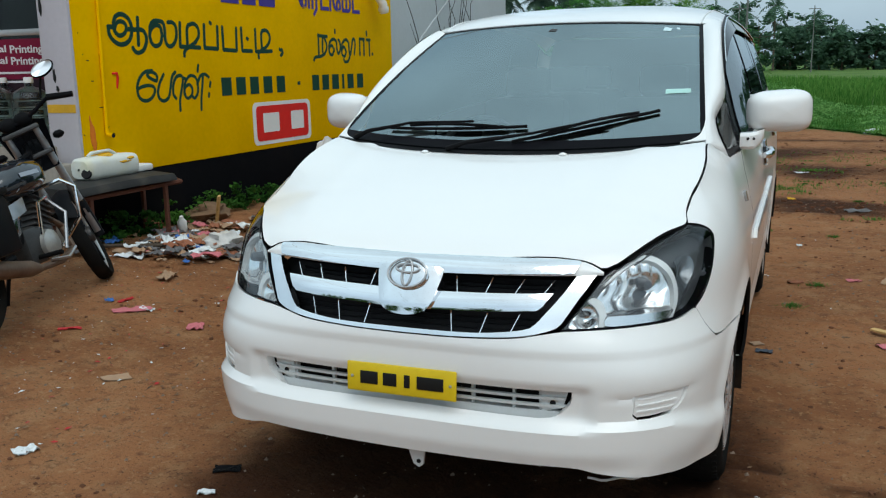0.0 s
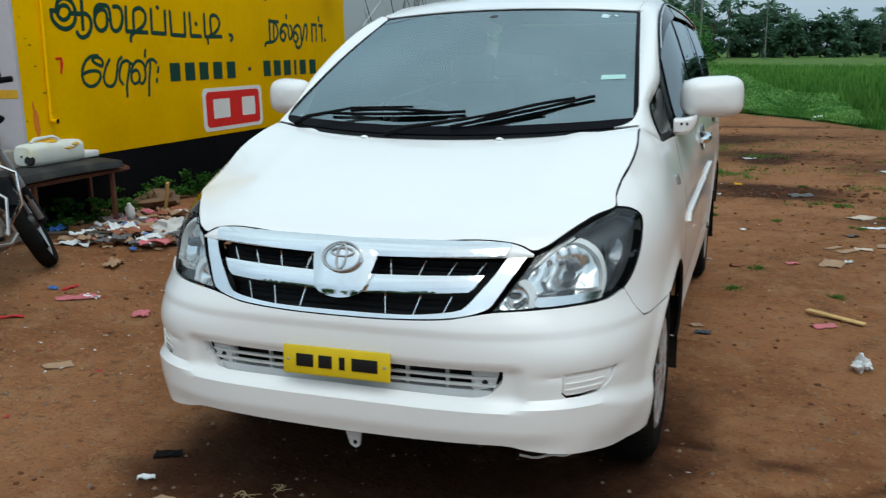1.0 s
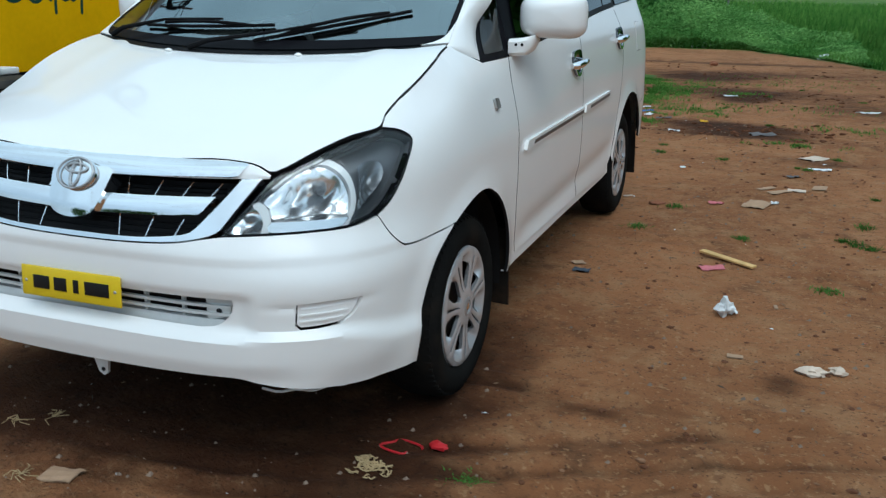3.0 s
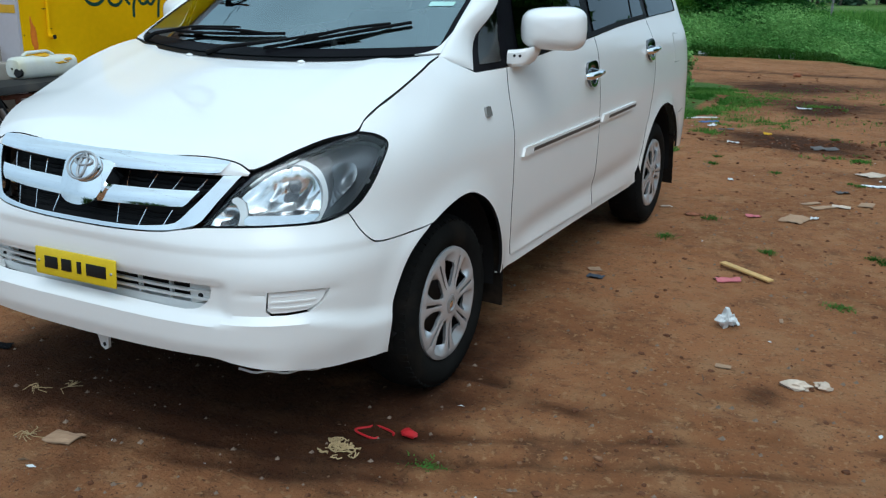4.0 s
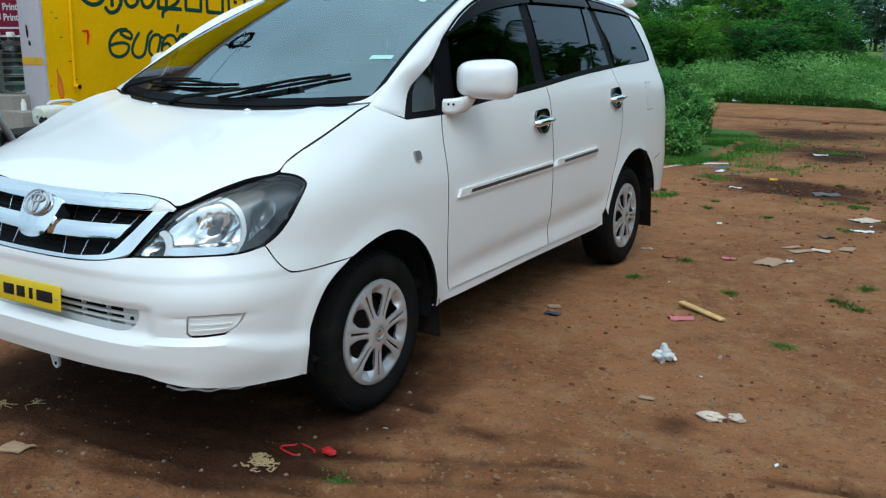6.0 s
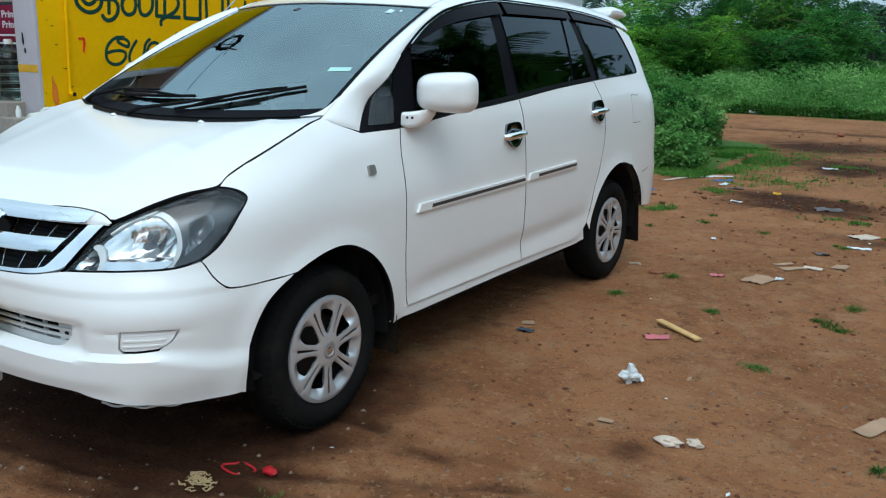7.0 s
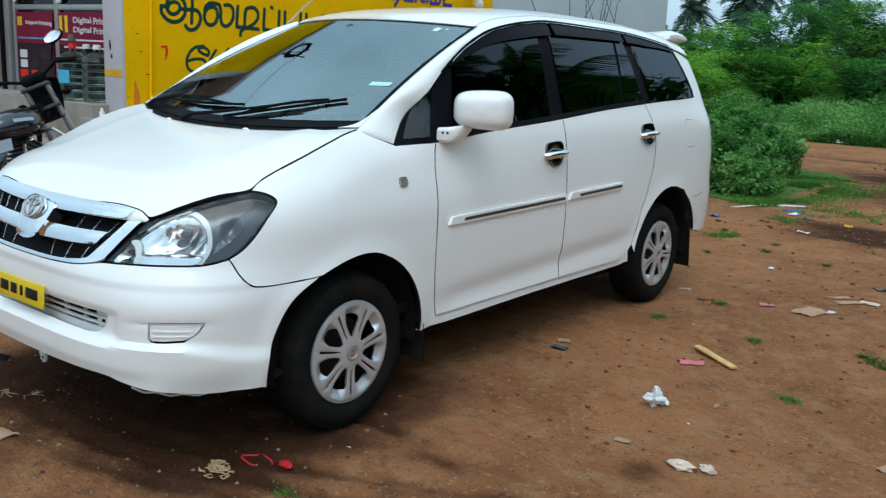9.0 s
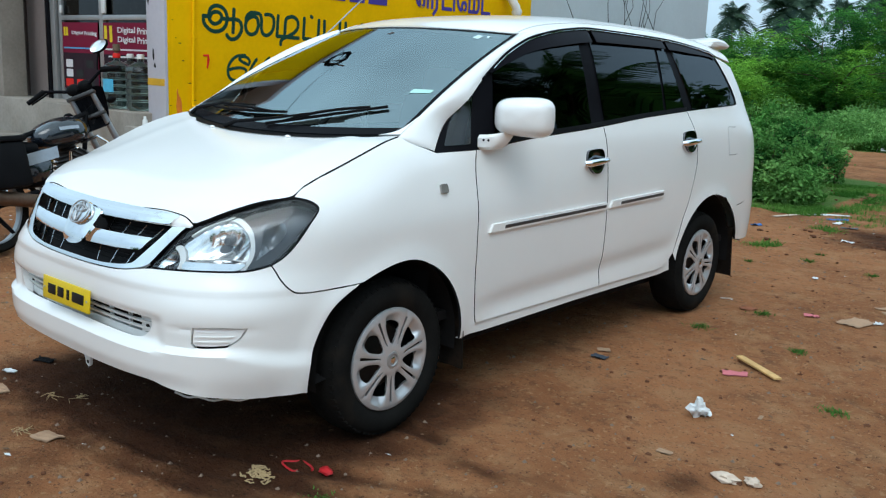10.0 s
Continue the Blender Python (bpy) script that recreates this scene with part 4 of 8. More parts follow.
def cover_geo():
    """A wheel cover: seven pairs of spokes that flare into the rim, with windows and slits between them."""
    holes, edge_pts = [], []
    for k in range(7):
        a = 2 * math.pi * k / 7
        ca, sa, cw, sw = math.cos(a), math.sin(a), math.cos(a + math.pi / 7), math.sin(a + math.pi / 7)
        win = flow([(.064, 0), (.072, -.010), (.100, -.0240), (.130, -.0350), (.146, -.0330), (.154, -.017), (.156, 0), (.154, .017), (.146, .0330), (.130, .0350), (.100, .0240), (.072, .010)], .006, closed=True)
        win = [(cw * r - sw * q, sw * r + cw * q) for r, q in win]
        slit = [(ca * r - sa * q, sa * r + ca * q) for r, q in straight([(.066, -.0022), (.178, -.0058), (.178, .0058), (.066, .0022), (.066, -.0022)], .008)[:-1]]
        holes += [win, slit]
        edge_pts += win
    edge_pts = np.array(edge_pts)

    def face(a, b):
        r = np.hypot(a, b)
        d = np.array([np.min((edge_pts[:, 0] - p)**2 + (edge_pts[:, 1] - q)**2) for p, q in zip(a, b)])**.5
        ang = (np.arctan2(b, a) * 7 / (2 * np.pi) + .5) % 1 - .5
        across = np.abs(ang) * 2 * np.pi / 7 * r
        h = .0965 + .0035 * ease(d, 0, .007) + .004 * ease(r, .08, .04) - .0035 * np.exp(-(across / .006)**2) * ease(r, .07, .09)
        h = h - .020 * ease(r, .196, .158) * ease(r, .10, .15) * ease(np.abs(ang), .20, .36) - .005 * ease(r, .190, .206)
        return np.stack([a, b, h], -1)
    round_line = [(.2055 * math.cos(t), .2055 * math.sin(t)) for t in np.linspace(0, 2 * math.pi, 97)[:-1]]
    return patch(round_line, face, holes, .0085, 0, .016, middle=(0, 0, -1))


def wheel(x, y, sign, name="wheel", phase=0):
    w = part(name, Geo().lathe([(.10, -.09), (.19, -.09), (.195, -.05), (.20, .06), (.19, .07)], pose(x, y, .318, 0, 90 * sign, 0), 40), M_UNDER, car, "black tyre with silver multi-spoke cover")
    m = pose(x, y, .318, 0, 90 * sign, 0)
    prof = [(.200, .060), (.206, .084), (.225, .098), (.252, .1035), (.280, .101), (.297, .090), (.307, .076), (.3135, .062), (.316, .055), (.318, .030), (.318, 0)]
    prof = prof + [(r, -h) for r, h in reversed(prof[:-1])]
    tyre = Geo().lathe(prof, m, 72)
    part("tyre", tyre, M_RUBBER, w)
    tread = Geo()
    for k in range(64):
        a = 2 * math.pi * k / 64
        for h0, h1, da in ((.040, .088, .02), (-.088, -.040, -.02), (.004, .034, .03), (-.034, -.004, -.03)):
            def at(aa, r, h):
                return m @ Vector((r * math.cos(aa), r * math.sin(aa), h))
            r0 = .3195
            r1 = .3195 if abs(h1) < .06 else .305
            ra, rb = (.303, r0) if abs(h0) > .06 else (r0, r1 if abs(h1) > .06 else r0)
            tread.add([at(a, ra, h0), at(a + .05, ra, h0), at(a + .05 + da, rb, h1), at(a + da, rb, h1), at(a, ra - .01, h0), at(a + .05, ra - .01, h0), at(a + .05 + da, rb - .01, h1), at(a + da, rb - .01, h1)],
                      [(0, 1, 2, 3), (4, 5, 1, 0), (3, 2, 6, 7), (0, 3, 7, 4), (1, 5, 6, 2)])
    part("tread", tread, M_RUBBER, w, smooth=0)
    part("brake_disc", Geo().lathe([(0, .02), (.13, .02), (.14, .01), (.14, -.02)], m, 32), material("brake_iron", (.03, .028, .025), .5, .6, vary=.4), w)
    cov = part("wheel_cover", turned_by(m @ pose(0, 0, 0, 0, 0, phase), cover_geo()), M_ALLOY, w, "silver plastic cover with paired spokes")
    part("cover_edge", Geo().lathe([(.2075, .070), (.2085, .086), (.2065, .0925), (.2045, .0925)], m, 72), M_ALLOY, cov)
    part("cover_hub", Geo().lathe([(0, .106), (.016, .1055), (.021, .104), (.024, .107), (.032, .106), (.040, .100), (.044, .092)], m, 36), M_SATIN, cov)
    part("cover_badge", Geo().lathe([(0, .1085), (.010, .108), (.013, .1065)], m, 20), M_CHROME, cov)
    return w


for y in (0.0, 2.75):
    for sign in (1, -1):
        wheel(sign * .752, y, sign, phase=0 if y == 0 else -20)

# wheel wells, mud flaps, underbody
M_FLAP = material("dusty_flap", (.022, .018, .015), .85, vary=.4, scale=14, spots=.4, spot_color=(.06, .035, .022), spec=.1)
for (c, h, r), y in ((ARCH_F, 0.0), (ARCH_R, 2.755)):
    well = Geo().grid([[(x, y + (r + .004) * math.cos(a), h + (r + .004) * math.sin(a)) for x in (.40, .60, .845)] for a in np.linspace(-.15, math.pi + .15, 30)])
    well.grid([[(.40, y + k * math.cos(a), h + k * math.sin(a)) for k in (.05, .2, r)] for a in np.linspace(-.2, math.pi + .2, 30)])
    pair("wheel_well", well, M_UNDER)
for y0, zt, zb, lean in ((.402, .49, .185, .012), (3.155, .50, .17, .05)):
    fl = Geo()
    fl.grid([[(x, y0 + lean * t + dy, zt + (zb - zt) * t) for t in np.linspace(0, 1, 6)] for x, dy in ((.74, 0), (.81, .004), (.872, -.004))])
    fl.grid([[(x, y0 + .006 + lean * t + dy, zt + (zb - zt) * t) for t in np.linspace(0, 1, 6)] for x, dy in ((.74, 0), (.81, .004), (.872, -.004))])
    fl.grid([[(.875, y0 - .004 + lean * t + d, zt + (zb - zt) * t) for t in np.linspace(0, 1, 6)] for d in (0, .006)])
    pair("mud_flap", fl, M_FLAP, "dusty black rubber mud flap")
under = Geo().box((0, 1.58, .265), (1.27, 3.8, .17), .03)
part("underbody", under, M_UNDER, car)
part("exhaust", Geo().tube([(-.3, .4, .22), (-.35, 2.0, .21), (-.45, 3.4, .22)], .03, 10), M_UNDER, car)
valance = Geo().grid([[Vector(skin(u, .30)) * 1.0 + Vector((0, d, -dz)) for d, dz in ((.05, -.04), (.08, -.01), (.14, .0), (.30, -.02))] for u in np.linspace(-1.0, 1.0, 41)])
part("splash_guard", valance, M_UNDER, car)
fringe = Geo().tube([Vector(skin(u, .29)) + Vector((-.04, .045, -.004 - .010 * math.sin(3.1 * (u - .55) / .45) + .004 * math.sin(u * 60))) for u in np.linspace(.55, 1.02, 24)], .004, 6)
part("torn_guard_edge", fringe, M_WHITEPLASTIC, car, "torn pale edge of the splash guard")

# dark shell behind the panel gaps, cut open for the windows
for sgn in (1, -1):
    shell = Geo()
    us = np.r_[np.linspace(1.28, FRONT, 14), np.linspace(U(.2), 5.0, 90)]
    for zlo, zhi in ((.44, 1.09),):
        shell.grid([[Vector(lifted(skin, -.022)(np.array([sgn * u]), np.array([z]))[0]) for z in np.linspace(max(zlo, .76 if abs(u - ARCH_F[0]) < .42 or abs(u - ARCH_R[0]) < .45 else zlo), min(zhi, float(seam_z(min(u - U(0), .5))) - .01), 10)] for u in us])
    part("inner_shell", shell, M_GAP, car)
hood_under = Geo().grid([[Vector(bonnet(k * float(edge_x(y)), y)) + Vector((k * .010, 0, -.030)) for k in np.linspace(-1, 1, 15)] for y in np.linspace(-.62, .13, 20)])
part("bonnet_lining", hood_under, M_GAP, car)
bulk = Geo().grid([[(x, .25, z) for z in (.30, .7, 1.10)] for x in (-.80, 0, .80)])
part("bulkhead", bulk, M_UNDER, car)
part("cabin_floor", Geo().box((0, 1.9, .42), (1.6, 3.2, .04)), M_UNDER, car)
part("roof_lining", Geo().grid([[Vector(roof(k * .60, y)) + Vector((0, 0, -.03)) for k in np.linspace(-1, 1, 9)] for y in np.linspace(1.05, 3.2, 12)]), material("headliner", (.35, .34, .31), .9), car)

# cabin
dash = Geo().grid([[(x, y, z) for y, z in ((.28, 1.10), (.38, 1.115), (.55, 1.115), (.68, 1.09), (.74, 1.0), (.70, .7))] for x in np.linspace(-.74, .74, 9)])
part("dashboard", dash, M_DASH, car)
wheel_g = Geo().tube([Matrix.Translation((-.36, .80, 1.05)) @ pose(0, 0, 0, 62, 0, 0) @ Vector((.185 * math.cos(a), .185 * math.sin(a), 0)) for a in np.linspace(0, 2 * math.pi, 33)], .016, 8, False)
wheel_g.blob((-.36, .79, 1.04), (.07, .04, .06), 1, .05, 8)
part("steering_wheel", wheel_g, M_DASH, car, "grey steering wheel")
for y in (1.25, 2.1, 2.85):
    for x in (-.36, .36):
        seat = Geo().box((x, y, .68), (.50, .50, .16), .05).box((x, y + .27, .98), (.48, .14, .62), .06, (-14, 0, 0))
        st = part("seat", seat, M_SEAT, car, "beige cloth seat")
        part("headrest", Geo().box((x, y + .37, 1.36), (.25, .09, .16), .04, (-14, 0, 0)), M_SEAT, st)
part("papers_on_dash", Geo().box((.02, .36, 1.125), (.22, .10, .012), .003, (0, 0, 12)), material("dash_paper", (.5, .62, .62), .7), car)


# ---- the ground: one sheet of red earth and grass out to the horizon ----
def ground_z(x, y):
    """Height of the ground: it rises towards the shop, and is a little uneven."""
    x, y = np.asarray(x, float), np.asarray(y, float)
    up = .20 * ease(-x, 1.3, 4.2) * ease(y, 16, 9)
    return up


RUTS = ((spline([-1.5, .04, .56, 1.17, 1.5, 1.85, 2.26, 4.5], [-.62, -.61, -.52, -.28, -.11, .06, .21, .9]), .046, .014, .36),
        (spline([-1.5, .3, 1.0, 1.45, 2.0, 2.8, 4.5], [-.80, -.74, -.52, -.32, -.08, .18, .73]), .038, .012, .30),
        (spline([-1.5, .3, 1.0, 1.45, 2.0, 2.8, 4.5], [-.95, -.88, -.66, -.46, -.22, .02, .56]), .036, .010, .24),
        (spline([.9, 1.17, 1.45, 1.86, 2.6, 4.5], [.10, .11, .12, .15, .30, .8]), .042, .012, .20),
        (spline([1.5, 1.94, 2.17, 2.38, 3.0, 4.5], [2.2, 1.94, 1.80, 1.70, 1.45, .9]), .055, .016, .15))


def track(x, y):
    """Tyre tracks across the yard: shallow hollows with ridged edges."""
    h = 0.0
    for r, wide, deep, darkness in RUTS:
        d = (y - float(r(min(max(x, -1.5), 4.5))) - .012 * noise.noise((x * 5, 1, 2))) / wide
        if abs(d) < 3:
            h += deep * (-math.exp(-d * d) + .75 * math.exp(-((abs(d) - 1.5) / .5)**2)) * (.6 + .8 * noise.noise((x * 3, y * 3, 11)))
    return h * float(ease(x, -.6, .3))


def damp_shade(x, y):
    """Dark soil: painted shade under and before the car, damp along the tracks and where the earth was dug over."""
    # the car's shade on the ground, put into the soil colour
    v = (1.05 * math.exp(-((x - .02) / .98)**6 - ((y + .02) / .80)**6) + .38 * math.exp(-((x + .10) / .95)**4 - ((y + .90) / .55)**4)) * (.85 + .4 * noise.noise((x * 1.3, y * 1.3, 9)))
    for r, wide, deep, darkness in RUTS:
        d = (y - float(r(min(max(x, -1.5), 4.5))) - .012 * noise.noise((x * 5, 1, 2))) / (wide * .95)
        v += darkness * math.exp(-d * d) * float(ease(x, -.4, .6) * ease(x, 4.4, 2.6)) * (.95 + 1.1 * noise.noise((x * 4, y * 4, 21)))
    for cx, cy, rx, ry, s in ((1.89, .47, .10, .11, .62), (1.05, 6.75, .6, .35, .8), (.5, 11.7, .8, .7, .8), (1.27, 9.3, .35, .6, .7), (1.30, .02, .16, .06, .6), (1.2, 6.1, .8, .22, .5), (1.6, 6.6, .5, .25, .45), (.9, 9.9, 2.3, .8, .6), (2.6, 8.4, .9, .8, .5), (1.5, 6.35, .8, .45, .35), (.9, 12.6, 2.5, .8, .5), (2.1, 5.0, .5, .2, .5), (.6, 14.6, 3.0, .3, .6)):
        v += s * math.exp(-((x - cx) / rx)**2 - ((y - cy) / ry)**2)
    return min(max(v, 0.0), 1.0)


def bumps(x, y):
    far = np.hypot(x - 1, y)
    k = np.exp(-(far / 14)**2)
    return (track(x, y) if -1.6 < y < 2.3 else 0) + k * (.009 * noise.noise((x * 9, y * 9, 2)) + .034 * max(0, noise.noise((x * 2.2, y * 4, 4))) * float(ease(y, 5.0, 6.0)) + .010 * math.sin(x * 1.7 + .4) * math.sin(y * 1.3) + .012 * noise.noise((x * 1.1, y * 1.1, 3)) + .006 * noise.noise((x * 4, y * 4, 7)))


def earth_material():
    m = bpy.data.materials.new("red_earth")
    m.use_nodes = True
    n, l = m.node_tree.nodes, m.node_tree.links
    b = n["Principled BSDF"]
    b.inputs["Roughness"].default_value = 0.95
    b.inputs["Specular IOR Level"].default_value = 0.15
    tc = n.new("ShaderNodeTexCoord")

    def tex(scale, detail=8, rough=.6):
        t = n.new("ShaderNodeTexNoise")
        t.inputs["Scale"].default_value, t.inputs["Detail"].default_value, t.inputs["Roughness"].default_value = scale, detail, rough
        l.new(tc.outputs["Object"], t.inputs["Vector"])
        return t.outputs["Fac"]

    def mixed(f, a, c):
        x = n.new("ShaderNodeMix")
        x.data_type = "RGBA"
        l.new(f, x.inputs["Factor"])
        for sock, v in (("A", a), ("B", c)):
            if isinstance(v, tuple):
                x.inputs[sock].default_value = (*v, 1)
            else:
                l.new(v, x.inputs[sock])
        return x.outputs["Result"]

    def band(f, lo, hi, top=1.0):
        r = n.new("ShaderNodeMapRange")
        r.interpolation_type = "SMOOTHSTEP"
        r.inputs["From Min"].default_value, r.inputs["From Max"].default_value, r.inputs["To Max"].default_value = lo, hi, top
        l.new(f, r.inputs["Value"])
        return r.outputs[0]

    base = mixed(band(tex(.9), .38, .62), (.352, .150, .065), (.256, .104, .043))
    base = mixed(band(tex(5.0), .45, .7, .7), base, (.385, .200, .096))
    base = mixed(band(tex(2.1, 10), .56, .72, .75), base, (.110, .048, .023))
    base = mixed(band(tex(17, 6), .53, .66, .58), base, (.130, .056, .027))
    base = mixed(band(tex(34, 5), .56, .66, .75), base, (.42, .225, .110))
    base = mixed(band(tex(62, 5, .7), .57, .66, .8), base, (.075, .034, .018))
    base = mixed(band(tex(130, 2), .66, .74, .7), base, (.48, .29, .16))
    darkness = n.new("ShaderNodeAttribute")
    darkness.attribute_name = "damp_shade"
    dark_edge = n.new("ShaderNodeMath")
    dark_edge.operation = "MULTIPLY_ADD"
    l.new(tex(3.5, 9), dark_edge.inputs[0])
    dark_edge.inputs[1].default_value = .9
    l.new(darkness.outputs["Fac"], dark_edge.inputs[2])
    # darkens the earth for the car's painted shade and for damp soil
    darkened = n.new("ShaderNodeMix")
    darkened.data_type, darkened.blend_type = "RGBA", "MULTIPLY"
    l.new(band(dark_edge.outputs[0], .5, 1.25, .92), darkened.inputs["Factor"])
    l.new(base, darkened.inputs["A"])
    darkened.inputs["B"].default_value = (.13, .095, .078, 1)
    base = darkened.outputs["Result"]
    att = n.new("ShaderNodeAttribute")
    att.attribute_name = "turf"
    edge = n.new("ShaderNodeMath")
    edge.operation = "MULTIPLY_ADD"
    l.new(tex(1.6, 9), edge.inputs[0])
    edge.inputs[1].default_value = .7
    l.new(att.outputs["Fac"], edge.inputs[2])
    green = mixed(band(tex(.25, 6), .4, .65), (.065, .135, .028), (.12, .19, .042))
    green = mixed(band(tex(14, 4), .5, .7, .6), green, (.05, .085, .02))
    l.new(mixed(band(edge.outputs[0], .75, .95), base, green), b.inputs["Base Color"])
    bp = n.new("ShaderNodeBump")
    bp.inputs["Strength"].default_value, bp.inputs["Distance"].default_value = 1.0, .042
    h = n.new("ShaderNodeMath")
    h.operation = "MULTIPLY_ADD"
    l.new(tex(45, 6, .7), h.inputs[0])
    h.inputs[1].default_value = .5
    l.new(tex(6, 8), h.inputs[2])
    l.new(h.outputs[0], bp.inputs["Height"])
    l.new(bp.outputs[0], b.inputs["Normal"])
    return m


M_EARTH = earth_material()
field_edge = spline([-40, -12, -2.4, .5, 1.2, 2.4, 3.3, 5, 9, 40], [20, 20, 18.3, 18.4, 17.6, 15.8, 13.9, 12.0, 10.0, 6.0])


def turf(x, y):
    """How far the ground is overgrown: 0 bare, 1 grass."""
    field = 1 / (1 + math.exp(-(y - float(field_edge(x))) / .35))
    left = float(ease(-x, -.15, .55) * ease(y, 7.2, 8.1) * ease(y, 13.0, 11.2))
    strip = .4 * math.exp(-((x - .2) / 1.0)**2 - ((y - 8.0) / .7)**2)
    return min(1.0, field + left + strip)


def axis(near, step, far):
    a = list(np.arange(-near, near + 1e-6, step))
    d, x = step, near
    while x < far:
        d *= 1.22
        x += d
        a.append(x)
    return a


half_axis = axis(9, .12, 2500)
xs = sorted([-v for v in half_axis if v > 9] + [v for v in half_axis if not -3.9 < v < 3.9] + list(np.arange(-3.84, 3.85, .03)))
ys = sorted([-v + 6 for v in half_axis if v > 9] + [v + 6 for v in half_axis if not -1.9 < v + 6 < 4.1] + list(np.arange(-1.85, 4.05, .025)))
gv, turfs, damp_shades = [], [], []
for x in xs:
    for y in ys:
        t = turf(x, y) if abs(x) < 60 and -20 < y < 60 else (1.0 if y > 12 else 0.0)
        gv.append((x, y, float(ground_z(x, y)) + bumps(x, y) * (1 if abs(x) < 30 and abs(y) < 40 else 0)))
        turfs.append(t)
        damp_shades.append(damp_shade(x, y) if abs(x) < 12 and -8 < y < 20 else 0.0)
b = len(ys)
gf = [(i * b + j, (i + 1) * b + j, (i + 1) * b + j + 1, i * b + j + 1) for i in range(len(xs) - 1) for j in range(b - 1)]
ground = solo("ground", Geo().add(gv, gf), M_EARTH, "bare red earth yard running into a green field", "ground", kind="structure", smooth=180, fix=False)
lay = ground.data.attributes.new("turf", "FLOAT", "POINT")
lay.data.foreach_set("value", turfs)
lay = ground.data.attributes.new("damp_shade", "FLOAT", "POINT")
lay.data.foreach_set("value", damp_shades)


# ---- the shop with the yellow painted side wall ----
WALL_X = -3.95
M_YELLOW = material("yellow_wall_paint", (0.94, 0.525, 0.001), 0.7, vary=0.14, scale=1.5, fine=25, bump=0.002, spots=0.12, spot_color=(0.66, 0.36, 0.004), spec=.08)
M_DADO = material("black_dado_paint", (0.007, 0.007, 0.008), 0.9, vary=0.3, spec=.05, scale=2, fine=30, bump=0.003, spots=0.25, spot_color=(0.03, 0.024, 0.02))
M_PALE = material("pale_plaster", (0.56, 0.53, 0.57), 0.8, vary=0.12, scale=1.2, fine=30, bump=0.002, spots=0.4, spot_color=(0.42, 0.36, 0.33))
M_CREAM = material("cream_plaster", (0.35, 0.315, 0.27), 0.85, vary=0.35, scale=2.2, fine=30, bump=0.004, spots=0.75, spot_color=(0.17, 0.12, 0.085))
M_PINKISH = material("pinkish_plaster", (0.25, 0.205, 0.19), 0.8, vary=0.15, scale=1.5, fine=30, spots=0.3, spot_color=(0.2, 0.16, 0.14))
M_GREEN = material("sign_green", (0.006, 0.055, 0.036), 0.6, vary=0.15)
M_BLUE = material("sign_blue", (0.07, 0.05, 0.30), 0.6, vary=0.15)
M_RED = material("sign_red", (0.75, 0.022, 0.016), 0.55, vary=0.1)
M_SIGNWHITE = material("sign_white", (0.78, 0.78, 0.75), 0.6, vary=0.06)
M_ORANGE = material("orange_spray", (0.75, 0.20, 0.02), 0.7, vary=0.2)
M_AMBER = material("amber_paint", (0.72, 0.40, 0.03), 0.7, vary=0.2)
M_GREYWALL = material("grey_render", (0.56, 0.61, 0.64), 0.85, vary=0.12, scale=0.8, fine=20, bump=0.003, spots=0.2, spot_color=(0.28, 0.30, 0.31))
M_BARK_IRON = material("rusted_bracket", (0.10, 0.06, 0.045), 0.7, 0.4, vary=0.3)
M_ALU = material("aluminium_frame", (0.45, 0.46, 0.46), 0.4, 0.6, vary=0.15)
# near-black colour stands in for the unlit shop interior; also dark poster print
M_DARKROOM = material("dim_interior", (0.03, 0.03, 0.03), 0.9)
M_SHOPGLASS = pane_material("shop_glass", (0.16, 0.19, 0.18), ior=1.35)

side_wall = solo("wall_side", Geo().box((WALL_X - .14, 4.775, 2.13), (.28, 5.45, 2.90), .004), M_YELLOW, "bright yellow painted plaster wall with green lettering", "wall", kind="structure")
solo("dado", Geo().box((WALL_X - .143, 4.775, .34), (.274, 5.45, .68), .004), M_DADO, "black painted base of the yellow wall", "wall", kind="structure")
pillar_wall = solo("wall_pillar", Geo().box((-4.093, 2.034, 1.95), (.286, .03, 3.26), .003), M_PALE, "pale lilac plaster wall end with an orange paint band", "wall", kind="structure")
part("paint_band", Geo().box((-4.093, 2.017, 1.20), (.27, .003, .062)), M_AMBER, pillar_wall)
for x, z, h in ((-4.11, 1.345, .045), (-4.20, 1.95, .16), (-4.13, 1.44, .10)):
    part("paint_drip", Geo().blob((x, 2.017, z), (.014, .004, h / 2), 5, .5, 6), M_INK, pillar_wall)
solo("wall_far", Geo().box((-5.07, 10.95, 2.2), (.9, 6.7, 5.6), .01), M_GREYWALL, "plain grey rendered wall beyond the shop", "wall", kind="structure")
solo("roof_slab", Geo().box((-7.6, 4.55, 3.66), (7.4, 6.1, .14), .01), M_PALE, "flat concrete slab over the shop", "roof", kind="structure")
solo("wall_back", Geo().box((-7.8, 7.4, 1.8), (7.0, .2, 3.6)), M_DARKROOM, "back wall of the shop, interior dimness put into its near-black colour", "wall", kind="structure")
solo("wall_end", Geo().box((-11.2, 4.6, 1.8), (.2, 5.6, 3.6)), M_CREAM, "plain end wall of the shop", "wall", kind="structure")
plinth = Geo().box((-7.6, 4.55, .46), (6.84, 5.4, .92), .015)
solo("plinth", plinth, M_CREAM, "worn cream plinth under the shop front", "plinth", kind="structure")
